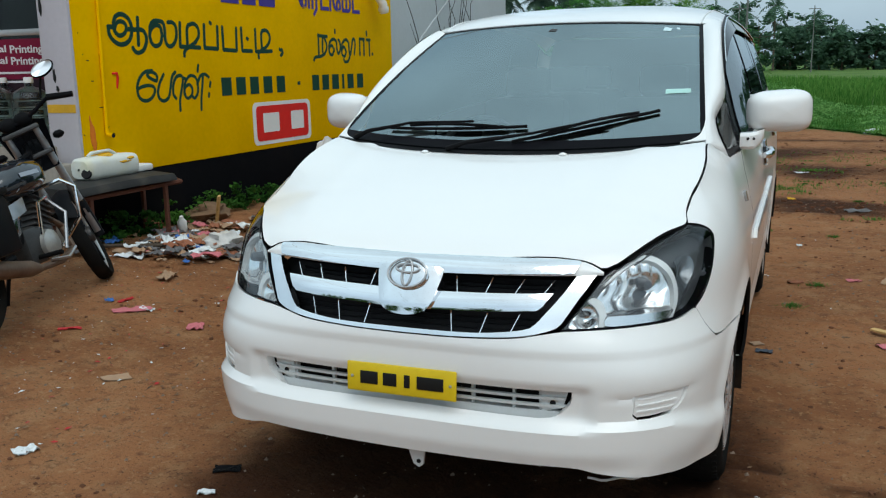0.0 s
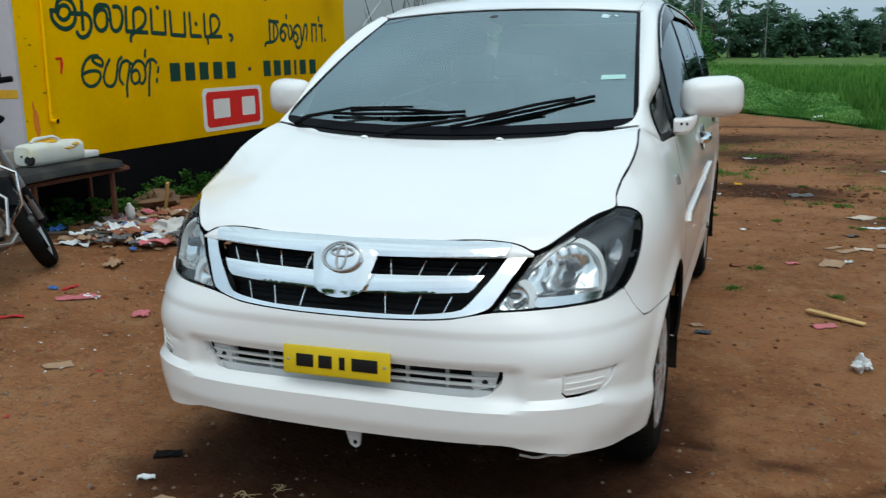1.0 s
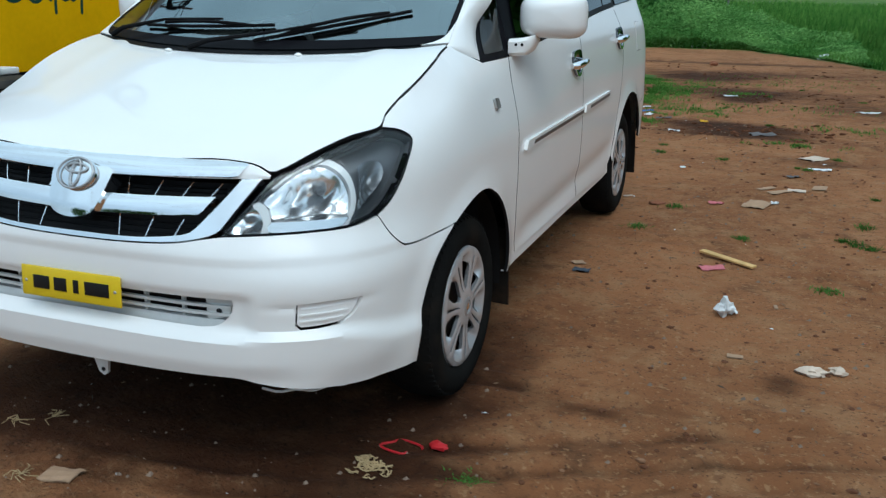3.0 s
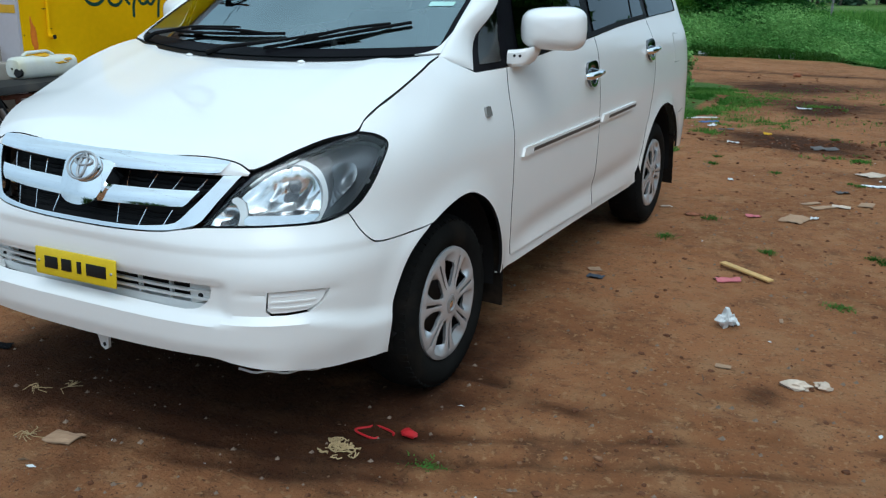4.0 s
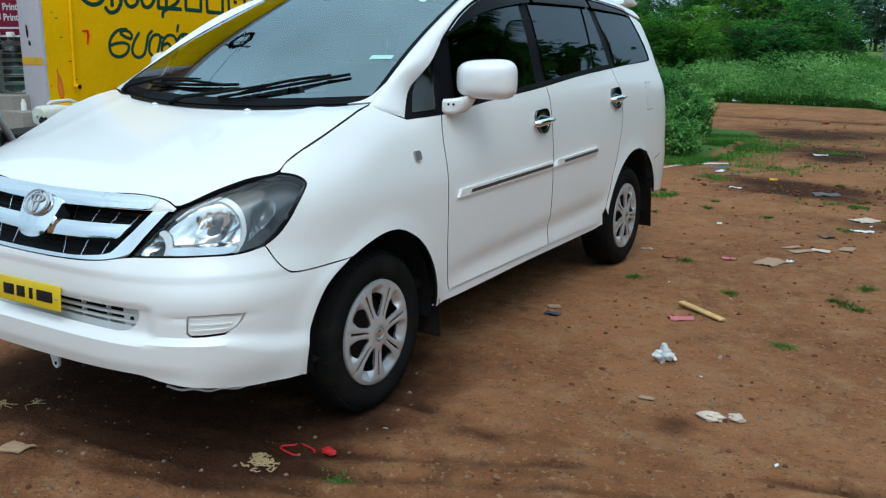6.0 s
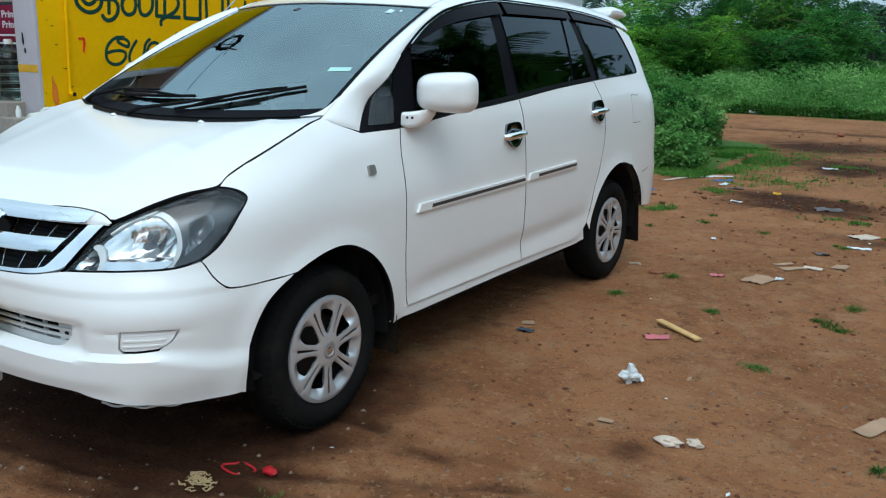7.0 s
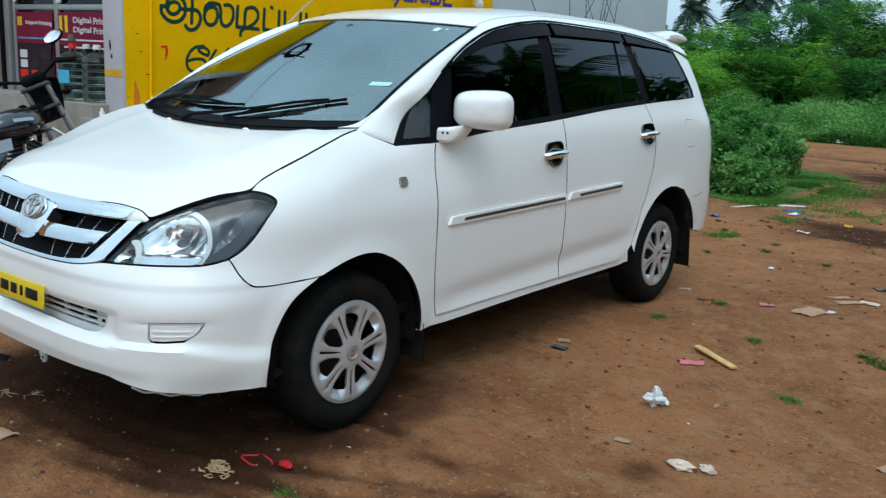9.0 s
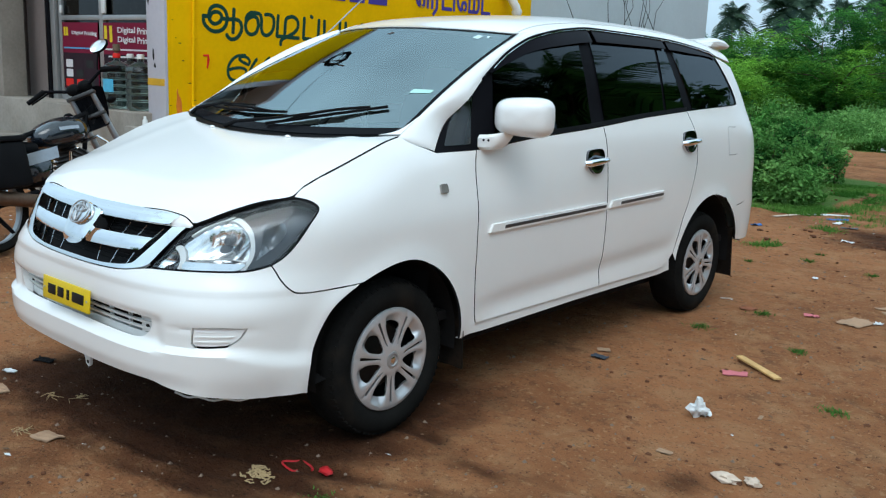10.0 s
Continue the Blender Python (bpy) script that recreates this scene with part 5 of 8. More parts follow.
solo("step", Geo().box((-6.3, 1.66, .36), (4.2, .38, .40), .02).box((-6.5, 1.35, .22), (3.8, .36, .34), .02), M_CREAM, "worn plaster steps before the shop", "step", kind="structure")
solo("wall_post", Geo().box((-7.05, 1.99, 2.25), (.36, .26, 2.7), .01), M_CREAM, "cream plaster post beside the shop door", "pillar", kind="structure")
solo("wall_jamb", Geo().box((-6.88, 2.31, 2.25), (.46, .10, 2.7), .005), M_PINKISH, "dull pink strip of wall by the shop window", "wall", kind="structure")
solo("wall_infill", Geo().box((-9.2, 2.31, 2.25), (3.9, .10, 2.7), .005), M_PINKISH, "dull pink shop front wall", "wall", kind="structure")

# painted lettering


def lettering(text, y0, y1, z0, z1, mat, parent, name="lettering", x=WALL_X + .004, thick=.0012, bold=0.0, front=None, brush=0.0):
    """Words painted on the wall, drawn to fill the given span."""
    cu = bpy.data.curves.new(name, "FONT")
    cu.body, cu.extrude, cu.offset, cu.resolution_u = text, .004, bold, 4
    tmp = bpy.data.objects.new(name, cu)
    scene.collection.objects.link(tmp)
    bpy.context.view_layer.update()
    me = bpy.data.meshes.new_from_object(tmp.evaluated_get(bpy.context.evaluated_depsgraph_get()))
    bpy.data.objects.remove(tmp)
    co = np.empty(len(me.vertices) * 3)
    me.vertices.foreach_get("co", co)
    co = co.reshape(-1, 3)
    lo, hi = co.min(0), co.max(0)
    k = (co - lo) / (hi - lo + 1e-9)
    out = np.stack([x + thick * k[:, 2], y0 + (y1 - y0) * k[:, 0], z0 + (z1 - z0) * k[:, 1]], 1)
    if front is not None:
        out = np.stack([y0 + (y1 - y0) * k[:, 0], front - thick * k[:, 2], out[:, 2]], 1)
    me.vertices.foreach_set("co", out.ravel())
    if brush:
        faces = [tuple(p.vertices) for p in me.polygons]
        verts, all_faces = [], []
        for n, (dy, dz) in enumerate(((0, 0), (1, 0), (-1, 0), (0, 1), (0, -1), (.7, .7), (-.7, -.7), (.7, -.7), (-.7, .7))):
            k0 = len(verts)
            verts += [tuple(q) for q in out + np.array([n * .00015, dy * brush, dz * brush])]
            all_faces += [tuple(i + k0 for i in f) for f in faces]
        me = bpy.data.meshes.new(name)
        me.from_pydata(verts, [], all_faces)
    me.materials.clear()
    me.materials.append(mat)
    me.update()
    ob = new(name, me)
    ob.parent = parent
    return ob


# each letter as brush strokes on the wall, by y and z
WORD_ONE = (
    [[(2.422, 1.804), (2.426, 1.743), (2.476, 1.692), (2.546, 1.671), (2.622, 1.691), (2.667, 1.742), (2.677, 1.815), (2.646, 1.875), (2.576, 1.903), (2.511, 1.883), (2.482, 1.83), (2.487, 1.773), (2.534, 1.739), (2.593, 1.758), (2.62, 1.802), (2.599, 1.838), (2.554, 1.848), (2.511, 1.831), (2.49, 1.795)], [(2.414, 1.803), (2.495, 1.802)], [(2.618, 1.792), (2.699, 1.79), (2.798, 1.79), (2.839, 1.747), (2.836, 1.687), (2.793, 1.63), (2.731, 1.609), (2.689, 1.626), (2.673, 1.652)], [(2.756, 1.888), (2.743, 1.668)]],
    [[(3.038, 1.752), (3.023, 1.819), (2.969, 1.833), (2.91, 1.801), (2.885, 1.748), (2.904, 1.688), (2.952, 1.665), (3.011, 1.69), (3.038, 1.752)], [(2.891, 1.763), (2.899, 1.823), (2.943, 1.863), (3.001, 1.868), (3.058, 1.856), (3.075, 1.798), (3.073, 1.729), (3.095, 1.676), (3.147, 1.668), (3.201, 1.709), (3.224, 1.772), (3.217, 1.834), (3.179, 1.863), (3.118, 1.861)]],
    [[(3.278, 1.867), (3.261, 1.666)], [(3.261, 1.666), (3.536, 1.66)], [(3.358, 1.672), (3.371, 1.823), (3.416, 1.856), (3.473, 1.861), (3.521, 1.825), (3.525, 1.767), (3.482, 1.714), (3.415, 1.678), (3.339, 1.645), (3.31, 1.616), (3.309, 1.584)]],
    [[(3.609, 1.863), (3.598, 1.659)], [(3.598, 1.659), (3.791, 1.653)], [(3.791, 1.653), (3.803, 1.854)], [(3.693, 1.883), (3.713, 1.873)]],
    [[(3.877, 1.853), (3.876, 1.646)], [(3.876, 1.646), (4.082, 1.639)], [(4.082, 1.639), (4.094, 1.85)]],
    [[(4.173, 1.852), (4.174, 1.64)], [(4.174, 1.64), (4.337, 1.638)], [(4.255, 1.757), (4.279, 1.747)]],
    [[(4.407, 1.848), (4.4, 1.634)], [(4.4, 1.634), (4.684, 1.64)], [(4.507, 1.653), (4.51, 1.806), (4.56, 1.84), (4.619, 1.831), (4.658, 1.782), (4.642, 1.727), (4.576, 1.677), (4.483, 1.643), (4.444, 1.616), (4.446, 1.571)]],
    [[(4.822, 1.662), (4.849, 1.651)], [(4.861, 1.662), (4.882, 1.628), (4.844, 1.598)]],
)
WORD_TWO = (
    [[(2.921, 1.382), (2.861, 1.401), (2.813, 1.432), (2.852, 1.456), (2.906, 1.446), (2.935, 1.415), (2.921, 1.382)], [(2.881, 1.468), (2.789, 1.457), (2.72, 1.407), (2.685, 1.337), (2.697, 1.262), (2.76, 1.228), (2.834, 1.24), (2.886, 1.286), (2.887, 1.332), (2.832, 1.349), (2.752, 1.343), (2.697, 1.327)]],
    [[(3.018, 1.437), (2.962, 1.368), (2.929, 1.292), (2.945, 1.238), (3.002, 1.218), (3.062, 1.249), (3.096, 1.334), (3.121, 1.412), (3.17, 1.455)]],
    [[(3.157, 1.229), (3.123, 1.27), (3.133, 1.349), (3.172, 1.408), (3.236, 1.423), (3.263, 1.394), (3.245, 1.33), (3.206, 1.22), (3.199, 1.124)]],
    [[(3.259, 1.406), (3.296, 1.393)], [(3.271, 1.257), (3.278, 1.313), (3.341, 1.344), (3.381, 1.307), (3.369, 1.254), (3.314, 1.228), (3.277, 1.257), (3.282, 1.345), (3.35, 1.415), (3.427, 1.41), (3.46, 1.357), (3.456, 1.275), (3.408, 1.225), (3.368, 1.249)], [(3.453, 1.341), (3.507, 1.414), (3.576, 1.429), (3.628, 1.4)], [(3.542, 1.413), (3.528, 1.339), (3.501, 1.224), (3.488, 1.117)], [(3.487, 1.512), (3.472, 1.452)]],
    [[(3.648, 1.361), (3.634, 1.317)], [(3.617, 1.262), (3.608, 1.23)]],
)
WORD_THREE = (
    [[(5.622, 1.831), (5.618, 1.614)], [(5.612, 1.815), (5.82, 1.81)], [(5.703, 1.635), (5.718, 1.798), (5.774, 1.768), (5.801, 1.697), (5.752, 1.625), (5.661, 1.594), (5.537, 1.583), (5.506, 1.549)]],
    [[(5.967, 1.67), (5.915, 1.715), (5.856, 1.681), (5.864, 1.628), (5.923, 1.612), (5.971, 1.666)], [(5.846, 1.673), (5.87, 1.743), (5.947, 1.784), (6.024, 1.759), (6.034, 1.675), (6.065, 1.625), (6.115, 1.676), (6.104, 1.76), (6.07, 1.78)], [(6.0, 1.891), (6.001, 1.854)]],
    [[(6.25, 1.656), (6.203, 1.703), (6.151, 1.672), (6.155, 1.617), (6.212, 1.596), (6.259, 1.652)], [(6.145, 1.664), (6.166, 1.74), (6.242, 1.784), (6.314, 1.756), (6.325, 1.665), (6.338, 1.597), (6.286, 1.54), (6.212, 1.536), (6.187, 1.566)], [(6.358, 1.618), (6.394, 1.705), (6.42, 1.783), (6.468, 1.793), (6.482, 1.728), (6.454, 1.619)]],
    [[(6.604, 1.805), (6.598, 1.609)], [(6.594, 1.8), (6.723, 1.798)], [(6.713, 1.798), (6.707, 1.609)]],
    [[(6.782, 1.795), (6.884, 1.793)], [(6.853, 1.794), (6.854, 1.608)], [(6.785, 1.893), (6.791, 1.844)]],
    [[(6.923, 1.631), (6.943, 1.622)]],
)


def brush(strokes, width):
    """Flat round-ended brush strokes of even width on the yellow wall."""
    g = Geo()
    for st in strokes:
        run = [(0, a, b) for a, b in flow(st, .012)]
        a, b = Vector(run[0]), Vector(run[-1])
        da, db = (a - Vector(run[1])).normalized() * width * .3, (b - Vector(run[-2])).normalized() * width * .3
        run = [a + da] + run + [b + db]
        g.tube(run, [width * .3] + [width * .5] * (len(run) - 2) + [width * .3], 8)
    g.v = [(WALL_X + .002 + .05 * x, y, z) for x, y, z in g.v]
    return g


for word, width in ((WORD_ONE, .037), (WORD_TWO, .030), (WORD_THREE, .037)):
    for strokes in word:
        part("painted_letter", brush(strokes, width), M_GREEN, side_wall)
lettering("\u0bc6ரடி\u0bc7மட்", 5.24, 6.62, 2.02, 2.40, M_BLUE, side_wall, bold=.004, brush=.006)
# the telephone number and an unreadable word, as plain bars
for y0, y1 in ((3.79, 3.98), (4.02, 4.21), (4.25, 4.43), (4.48, 4.67), (4.72, 4.91), (5.43, 5.61), (5.65, 5.83), (5.87, 6.06), (6.12, 6.18), (6.24, 6.42), (6.48, 6.67)):
    part("number_bar", Geo().box((WALL_X + .004, (y0 + y1) / 2, 1.313), (.003, (y1 - y0) * .8, .165)), M_GREEN, side_wall)
part("dash_bar", Geo().box((WALL_X + .004, 5.165, 1.315), (.003, .05, .035)), M_GREEN, side_wall)
for y0, y1 in ((3.88, 4.16), (4.22, 4.44), (4.50, 4.78)):
    part("word_bar", Geo().box((WALL_X + .004, (y0 + y1) / 2, 2.20), (.003, y1 - y0, .26)), M_BLUE, side_wall)
part("painted_figure", Geo().tube([(WALL_X + .004, 2.415, 1.45), (WALL_X + .004, 2.465, 1.453), (WALL_X + .004, 2.47, 1.415), (WALL_X + .004, 2.455, 1.335)], [.008, .011, .012, .007], 6), M_RED, side_wall)


def plate_round(y0, y1, z0, z1, r, x, thick):
    pts = []
    for cy, cz, a0 in ((y1 - r, z1 - r, 0), (y0 + r, z1 - r, 90), (y0 + r, z0 + r, 180), (y1 - r, z0 + r, 270)):
        pts += [(cy + r * math.cos(radians(a0 + a)), cz + r * math.sin(radians(a0 + a))) for a in (0, 22, 45, 68, 90)]
    g = Geo()
    n = len(pts)
    g.add([(x, a, b) for a, b in pts] + [(x + thick, a, b) for a, b in pts], [tuple(range(n, 2 * n)), tuple(reversed(range(n)))] + [(i, (i + 1) % n, n + (i + 1) % n, n + i) for i in range(n)])
    return g


board = part("painted_badge", plate_round(4.28, 5.37, .725, 1.145, .06, WALL_X + .001, .003), M_SIGNWHITE, side_wall, "red and white painted shop badge")
part("badge_field", plate_round(4.335, 5.315, .762, 1.108, .05, WALL_X + .0045, .002), M_RED, board)
for y0, y1 in ((4.45, 4.74), (4.97, 5.22)):
    part("badge_mark", plate_round(y0, y1, .845, 1.035, .015, WALL_X + .007, .002), M_SIGNWHITE, board)
for k, (y, z, a, b2) in enumerate(((2.15, 1.00, .022, .09), (2.165, .93, .020, .07), (2.14, 1.09, .009, .05), (2.175, .98, .009, .07))):
    part("spray_mark", Geo().blob((WALL_X + .001, y, z), (.002, a, b2), 11 + k, .6, 8), M_ORANGE, side_wall)
for k in range(7):
    part("paint_scuff", Geo().blob((WALL_X + .001, 2.07 + .28 * (k * .37 % 1), 1.0 + .9 * (k * .61 % 1)), (.002, .006 + .01 * (k % 3), .004), 40 + k, .6, 5), M_INK, side_wall)

# drain pipe
pipe = thing("drain_pipe", "yellow painted drain pipe ending in an open elbow", "pipe")
part("pipe", Geo().tube([(WALL_X + .020, 2.35, 3.5), (WALL_X + .020, 2.285, 1.04), (WALL_X + .022, 2.282, 1.0)], .013, 12), M_YELLOW, pipe)
part("elbow", Geo().tube([(WALL_X + .022, 2.283, 1.03), (WALL_X + .026, 2.282, .995), (WALL_X + .045, 2.280, .985), (WALL_X + .09, 2.278, .985)], [.015, .017, .019, .021], 16, False), M_YELLOW, pipe)
part("elbow_bore", Geo().lathe([(0, 0), (.018, 0)], pose(WALL_X + .087, 2.278, .985, 0, 90, 0), 16), M_GAP, pipe)
for z in (1.60, 2.6):
    part("clip", Geo().box((WALL_X + .014, 2.31, z), (.028, .05, .012), .003), M_YELLOW, pipe)

# white plastic outlet high on the wall
outlet = thing("outlet_pipe", "short white plastic outlet pipe on the yellow wall", "pipe")
part("tube", Geo().tube([(WALL_X - .02, 6.88, 2.37), (WALL_X + .10, 6.90, 2.34), (WALL_X + .15, 6.96, 2.22), (WALL_X + .15, 7.0, 2.12)], .055, 16), M_SIGNWHITE, outlet)
part("collar", Geo().lathe([(.06, -.02), (.066, -.02), (.066, .02), (.06, .02)], pose(WALL_X + .15, 6.985, 2.16, 15, 0, 0), 18), M_SIGNWHITE, outlet)

# shop window with its posters
M_POSTER = material("maroon_poster", (0.22, 0.006, 0.036), 0.7, vary=0.25, scale=3)
M_POSTERDARK = material("dark_poster", (0.03, 0.012, 0.02), 0.7, vary=0.4, scale=8)
M_YBAR = material("poster_yellow", (0.8, 0.6, 0.02), 0.5)
M_WBAR = material("poster_white", (0.75, 0.72, 0.72), 0.5)
M_BBAR = material("poster_blue", (0.12, 0.35, 0.6), 0.5)
window = tagged(new("window_1"), "aluminium shop window behind maroon printing posters", "window", kind="structure")
GY = 2.30
for x0, x1 in ((-6.40, -6.34), (-5.55, -5.47), (-4.42, -4.34)):
    part("window_post", Geo().box(((x0 + x1) / 2, GY, 2.2), (x1 - x0, .05, 2.56), .003), M_ALU, window)
for z in (.95, 1.78, 2.6):
    part("window_rail", Geo().box((-5.38, GY, z), (2.0, .046, .05), .003), M_ALU, window)
part("pane", Geo().box((-5.38, GY + .01, 2.2), (2.0, .006, 2.5)), M_SHOPGLASS, window)
part("latch", Geo().box((-5.44, GY - .03, 1.90), (.08, .02, .16), .006), M_SIGNWHITE, window)
part("latch", Geo().box((-6.33, GY - .03, 1.87), (.05, .02, .08), .006), M_SIGNWHITE, window)
part("window_jamb", Geo().box((-6.48, GY - .02, 2.2), (.10, .07, 2.56), .003), M_ALU, window)
part("window_jamb", Geo().box((-6.58, GY - .03, 2.2), (.09, .07, 2.56), .003), M_GLOSSBLACK, window)


def front_round(x0, x1, z0, z1, r, y, thick):
    g = plate_round(x0, x1, z0, z1, r, 0, thick)
    g.v = [(b2, y - a, c) for a, b2, c in g.v]
    return g


for x0, x1, big in ((-6.31, -5.57, 0), (-5.46, -4.45, 1)):
    po = solo("poster", Geo().box(((x0 + x1) / 2, GY - .030, 1.39), (x1 - x0, .004, .68)), M_POSTER, "maroon printing-shop poster with white lettering taped to the glass", "poster", "shop posters")
    w = x1 - x0
    part("poster_lower", Geo().box(((x0 + x1) / 2, GY - .0335, 1.24), (w * .98, .003, .36)), M_POSTERDARK, po)
    for a in (.03, .13) if big else (.04, .11):
        part("mark_bar", Geo().box((x0 + w * a + .02, GY - .0335, 1.62 if big else 1.64), (w * .05, .003, .16 if big else .09)), M_YBAR, po)
    for z in (1.615, 1.525) if big else (1.60,):
        lettering("Digital", x0 + w * .28, x0 + w * .60, z, z + (.072 if big else .045), M_WBAR, po, bold=.02, front=GY - .034)
        lettering("Printing", x0 + w * .64, x1 - w * .02, z - .012, z + (.068 if big else .043), M_WBAR, po, bold=.02, front=GY - .034)
    for z, a, b2, mt in ((1.47, .04, .95, M_BBAR if not big else M_WBAR), (1.40, .1, .85, M_WBAR if big else M_POSTERDARK)):
        part("word_bar", Geo().box((x0 + w * (a + b2) / 2, GY - .036, z), (w * (b2 - a), .002, .016)), mt, po)
    rngp = np.random.RandomState(7 + big)
    for k in range(9):
        part("picture_block", front_round(x0 + w * (.06 + .30 * (k % 3) + .05 * rngp.rand()), x0 + w * (.28 + .30 * (k % 3)), 1.07 + .10 * (k // 3), 1.15 + .10 * (k // 3), .012, GY - .0355, .001),
             (M_WBAR, M_BBAR, M_DARKROOM, M_RED, M_POSTERDARK)[int(rngp.rand() * 5)], po)

# water jars on the plinth
M_JAR = pane_material("water_jar", (0.50, 0.60, 0.58), rough=0.28, ior=1.55)
M_CARDISH = material("pump_body", (0.16, 0.12, 0.08), 0.5)
M_JARBLUE = material("jar_label", (0.10, 0.45, 0.65), 0.5)
for k, (x, y) in enumerate(((-4.47, 2.09), (-4.735, 2.0), (-4.90, 2.235))):
    jar = thing("water_jar", "large clear plastic drinking water jar on the shop ledge", "water jar", "water jars")
    pr = [(.02, 0), (.12, .002), (.135, .02)]
    for q in range(5):
        h = .025 + q * .066
        pr += [(.137, h), (.137, h + .040), (.126, h + .050), (.126, h + .056)]
    pr += [(.134, .36), (.120, .40), (.07, .43), (.032, .445), (.030, .48)]
    part("jar", Geo().lathe(pr, pose(x, y, .921), 32), M_JAR, jar)
    part("cap", Geo().lathe([(0, .515), (.03, .515), (.035, .505), (.035, .472)], pose(x, y, .921), 20), M_RED if k == 1 else M_SIGNWHITE, jar)
    if k == 1:
        part("label", Geo().grid([[(x + .1385 * math.sin(a), y - .1385 * math.cos(a), z) for z in (1.08, 1.20)] for a in np.linspace(-.1, .8, 8)]), M_JARBLUE, jar)
        part("dispenser", Geo().lathe([(0, .60), (.032, .60), (.034, .54), (.018, .53), (.018, .51)], pose(x, y, .921), 18), M_CARDISH, jar)
solo("small_bottle", Geo().lathe([(0, 0), (.022, 0), (.022, .06), (.012, .075), (.012, .095), (0, .095)], pose(-4.10, 1.90, .80), 16), M_SIGNWHITE, "small white plastic bottle on the ledge", "bottle")
solo("ledge", Geo().box((-4.14, 1.90, .40), (.32, .20, .80), .02), M_CREAM, "low plaster ledge under the wall end", "ledge", kind="structure")

# coil of cable hung on a bracket at the roof's edge
coil = thing("cable_coil", "loose coil of black cable hanging from a roof bracket", "cable")
rc = np.random.RandomState(4)
turns = Geo()
ring_pts = [(-3.74 + .02 * rc.normal(), 2.62 + (.20 + .04 * math.sin(2.3 * a)) * math.cos(a) + .012 * math.sin(.7 * a), 3.92 + (.21 + .035 * math.cos(1.7 * a)) * math.sin(a)) for a in np.linspace(0, 6.28 * 7, 210)]
turns.tube(ring_pts, .012, 5)
part("loops", turns, M_BLACK, coil)
for k in range(5):
    a = rc.rand() * 6.28
    p = Vector((-3.74, 2.62 + .16 * math.cos(a), 3.92 + .17 * math.sin(a)))
    part("loose_end", Geo().tube([p, p + Vector((.04, .10 * rc.normal(), .08 * rc.normal())), p + Vector((.08, .2 * rc.normal(), .14 * rc.normal()))], .006, 5), M_BLACK, coil)
part("bracket", Geo().tube([(-4.0, 2.62, 3.70), (-3.76, 2.62, 4.10)], .015, 8).tube([(-4.0, 2.62, 4.10), (-3.72, 2.62, 4.10)], .012, 8).tube([(-4.0, 2.62, 3.70), (-4.0, 2.62, 4.6)], .02, 8), M_BARK_IRON, coil)
part("wire", Geo().tube([(-3.76, 2.62, 4.08), (-3.2, -2.5, 4.35), (-3.0, -8.0, 5.0)], .006, 5), M_BLACK, coil)

# bench with a rubber pad, and what lies on it
M_RUST = material("rusty_iron", (0.16, 0.055, 0.03), 0.8, 0.3, vary=0.4, scale=12, bump=0.001)
M_PAD = material("worn_rubber_pad", (0.035, 0.035, 0.034), 0.7, vary=0.4, scale=5, fine=60, bump=0.003, spots=0.5, spot_color=(0.12, 0.10, 0.08))
bench = thing("bench", "rusty iron bench with a worn black rubber pad by the wall", "bench")
for a, b2 in (((-3.54, 1.52, .60), (-3.54, 2.62, .60)), ((-3.91, 1.52, .60), (-3.91, 2.90, .60)), ((-3.54, 1.52, .60), (-3.91, 1.52, .60)), ((-3.54, 2.62, .60), (-3.91, 2.90, .60))):
    part("rail", Geo().tube([a, b2], .018, 6), M_RUST, bench)
for x, y in ((-3.54, 1.64), (-3.54, 2.43), (-3.91, 1.64), (-3.91, 2.6)):
    part("leg", Geo().box((x, y, .38), (.03, .03, .44), .003), M_RUST, bench)
pad = Geo().grid([[(-3.94 + .44 * a + .02 * math.sin(k * 2.1), 1.45 + 1.06 * k, .622 + t + .012 * math.sin(3 * k) - (.05 * max(0, abs(a - .5) - .42) * 8 if t else 0)) for a, t in ((0, 0), (0, .045), (.06, .06), (.5, .068), (.94, .06), (1.0, .045), (1.0, 0))] for k in np.linspace(0, 1, 16)], close_v=True)
k0 = len(pad.v)
pad.f += [tuple(range(7)), tuple(range(k0 - 7, k0))]
part("pad", pad, M_PAD, bench, "worn black rubber pad")
M_CAN = material("white_can_plastic", (0.70, 0.72, 0.66), 0.45, vary=0.1, scale=5, spots=0.4, spot_color=(0.62, 0.52, 0.10))
can = thing("jerry_can", "white plastic jerry can with yellow paint smears lying on the bench", "jerry can")
body = Geo().grid([[(-3.76 + .10 * r * (abs(math.cos(b2))**.6) * (1 if math.cos(b2) > 0 else -1), 2.06 + .22 * t, .775 + .085 * r * (abs(math.sin(b2))**.6) * (1 if math.sin(b2) > 0 else -1)) for b2 in np.linspace(0, 2 * math.pi, 25)[:-1]] for t, r in ((-1.25, .1), (-1.22, .75), (-1.1, .95), (-.8, 1), (.8, 1), (1.1, .95), (1.15, .7), (1.16, .05))], close_v=True)
part("can_body", body, M_CAN, can)
for dx, dy, dz, sx, sy in ((.085, .10, .03, .02, .085), (.075, .16, .05, .03, .05), (.02, -.02, .083, .05, .06)):
    part("paint_smear", Geo().blob((-3.76 + dx, 2.06 + dy, .775 + dz), (sx, sy, .012), 7, .35, 8), M_AMBER, can)
part("can_cap", Geo().lathe([(0, .02), (.034, .02), (.036, 0), (.03, -.01)], pose(-3.70, 1.80, .745, 60, 35, 0), 18), M_GAP, can)
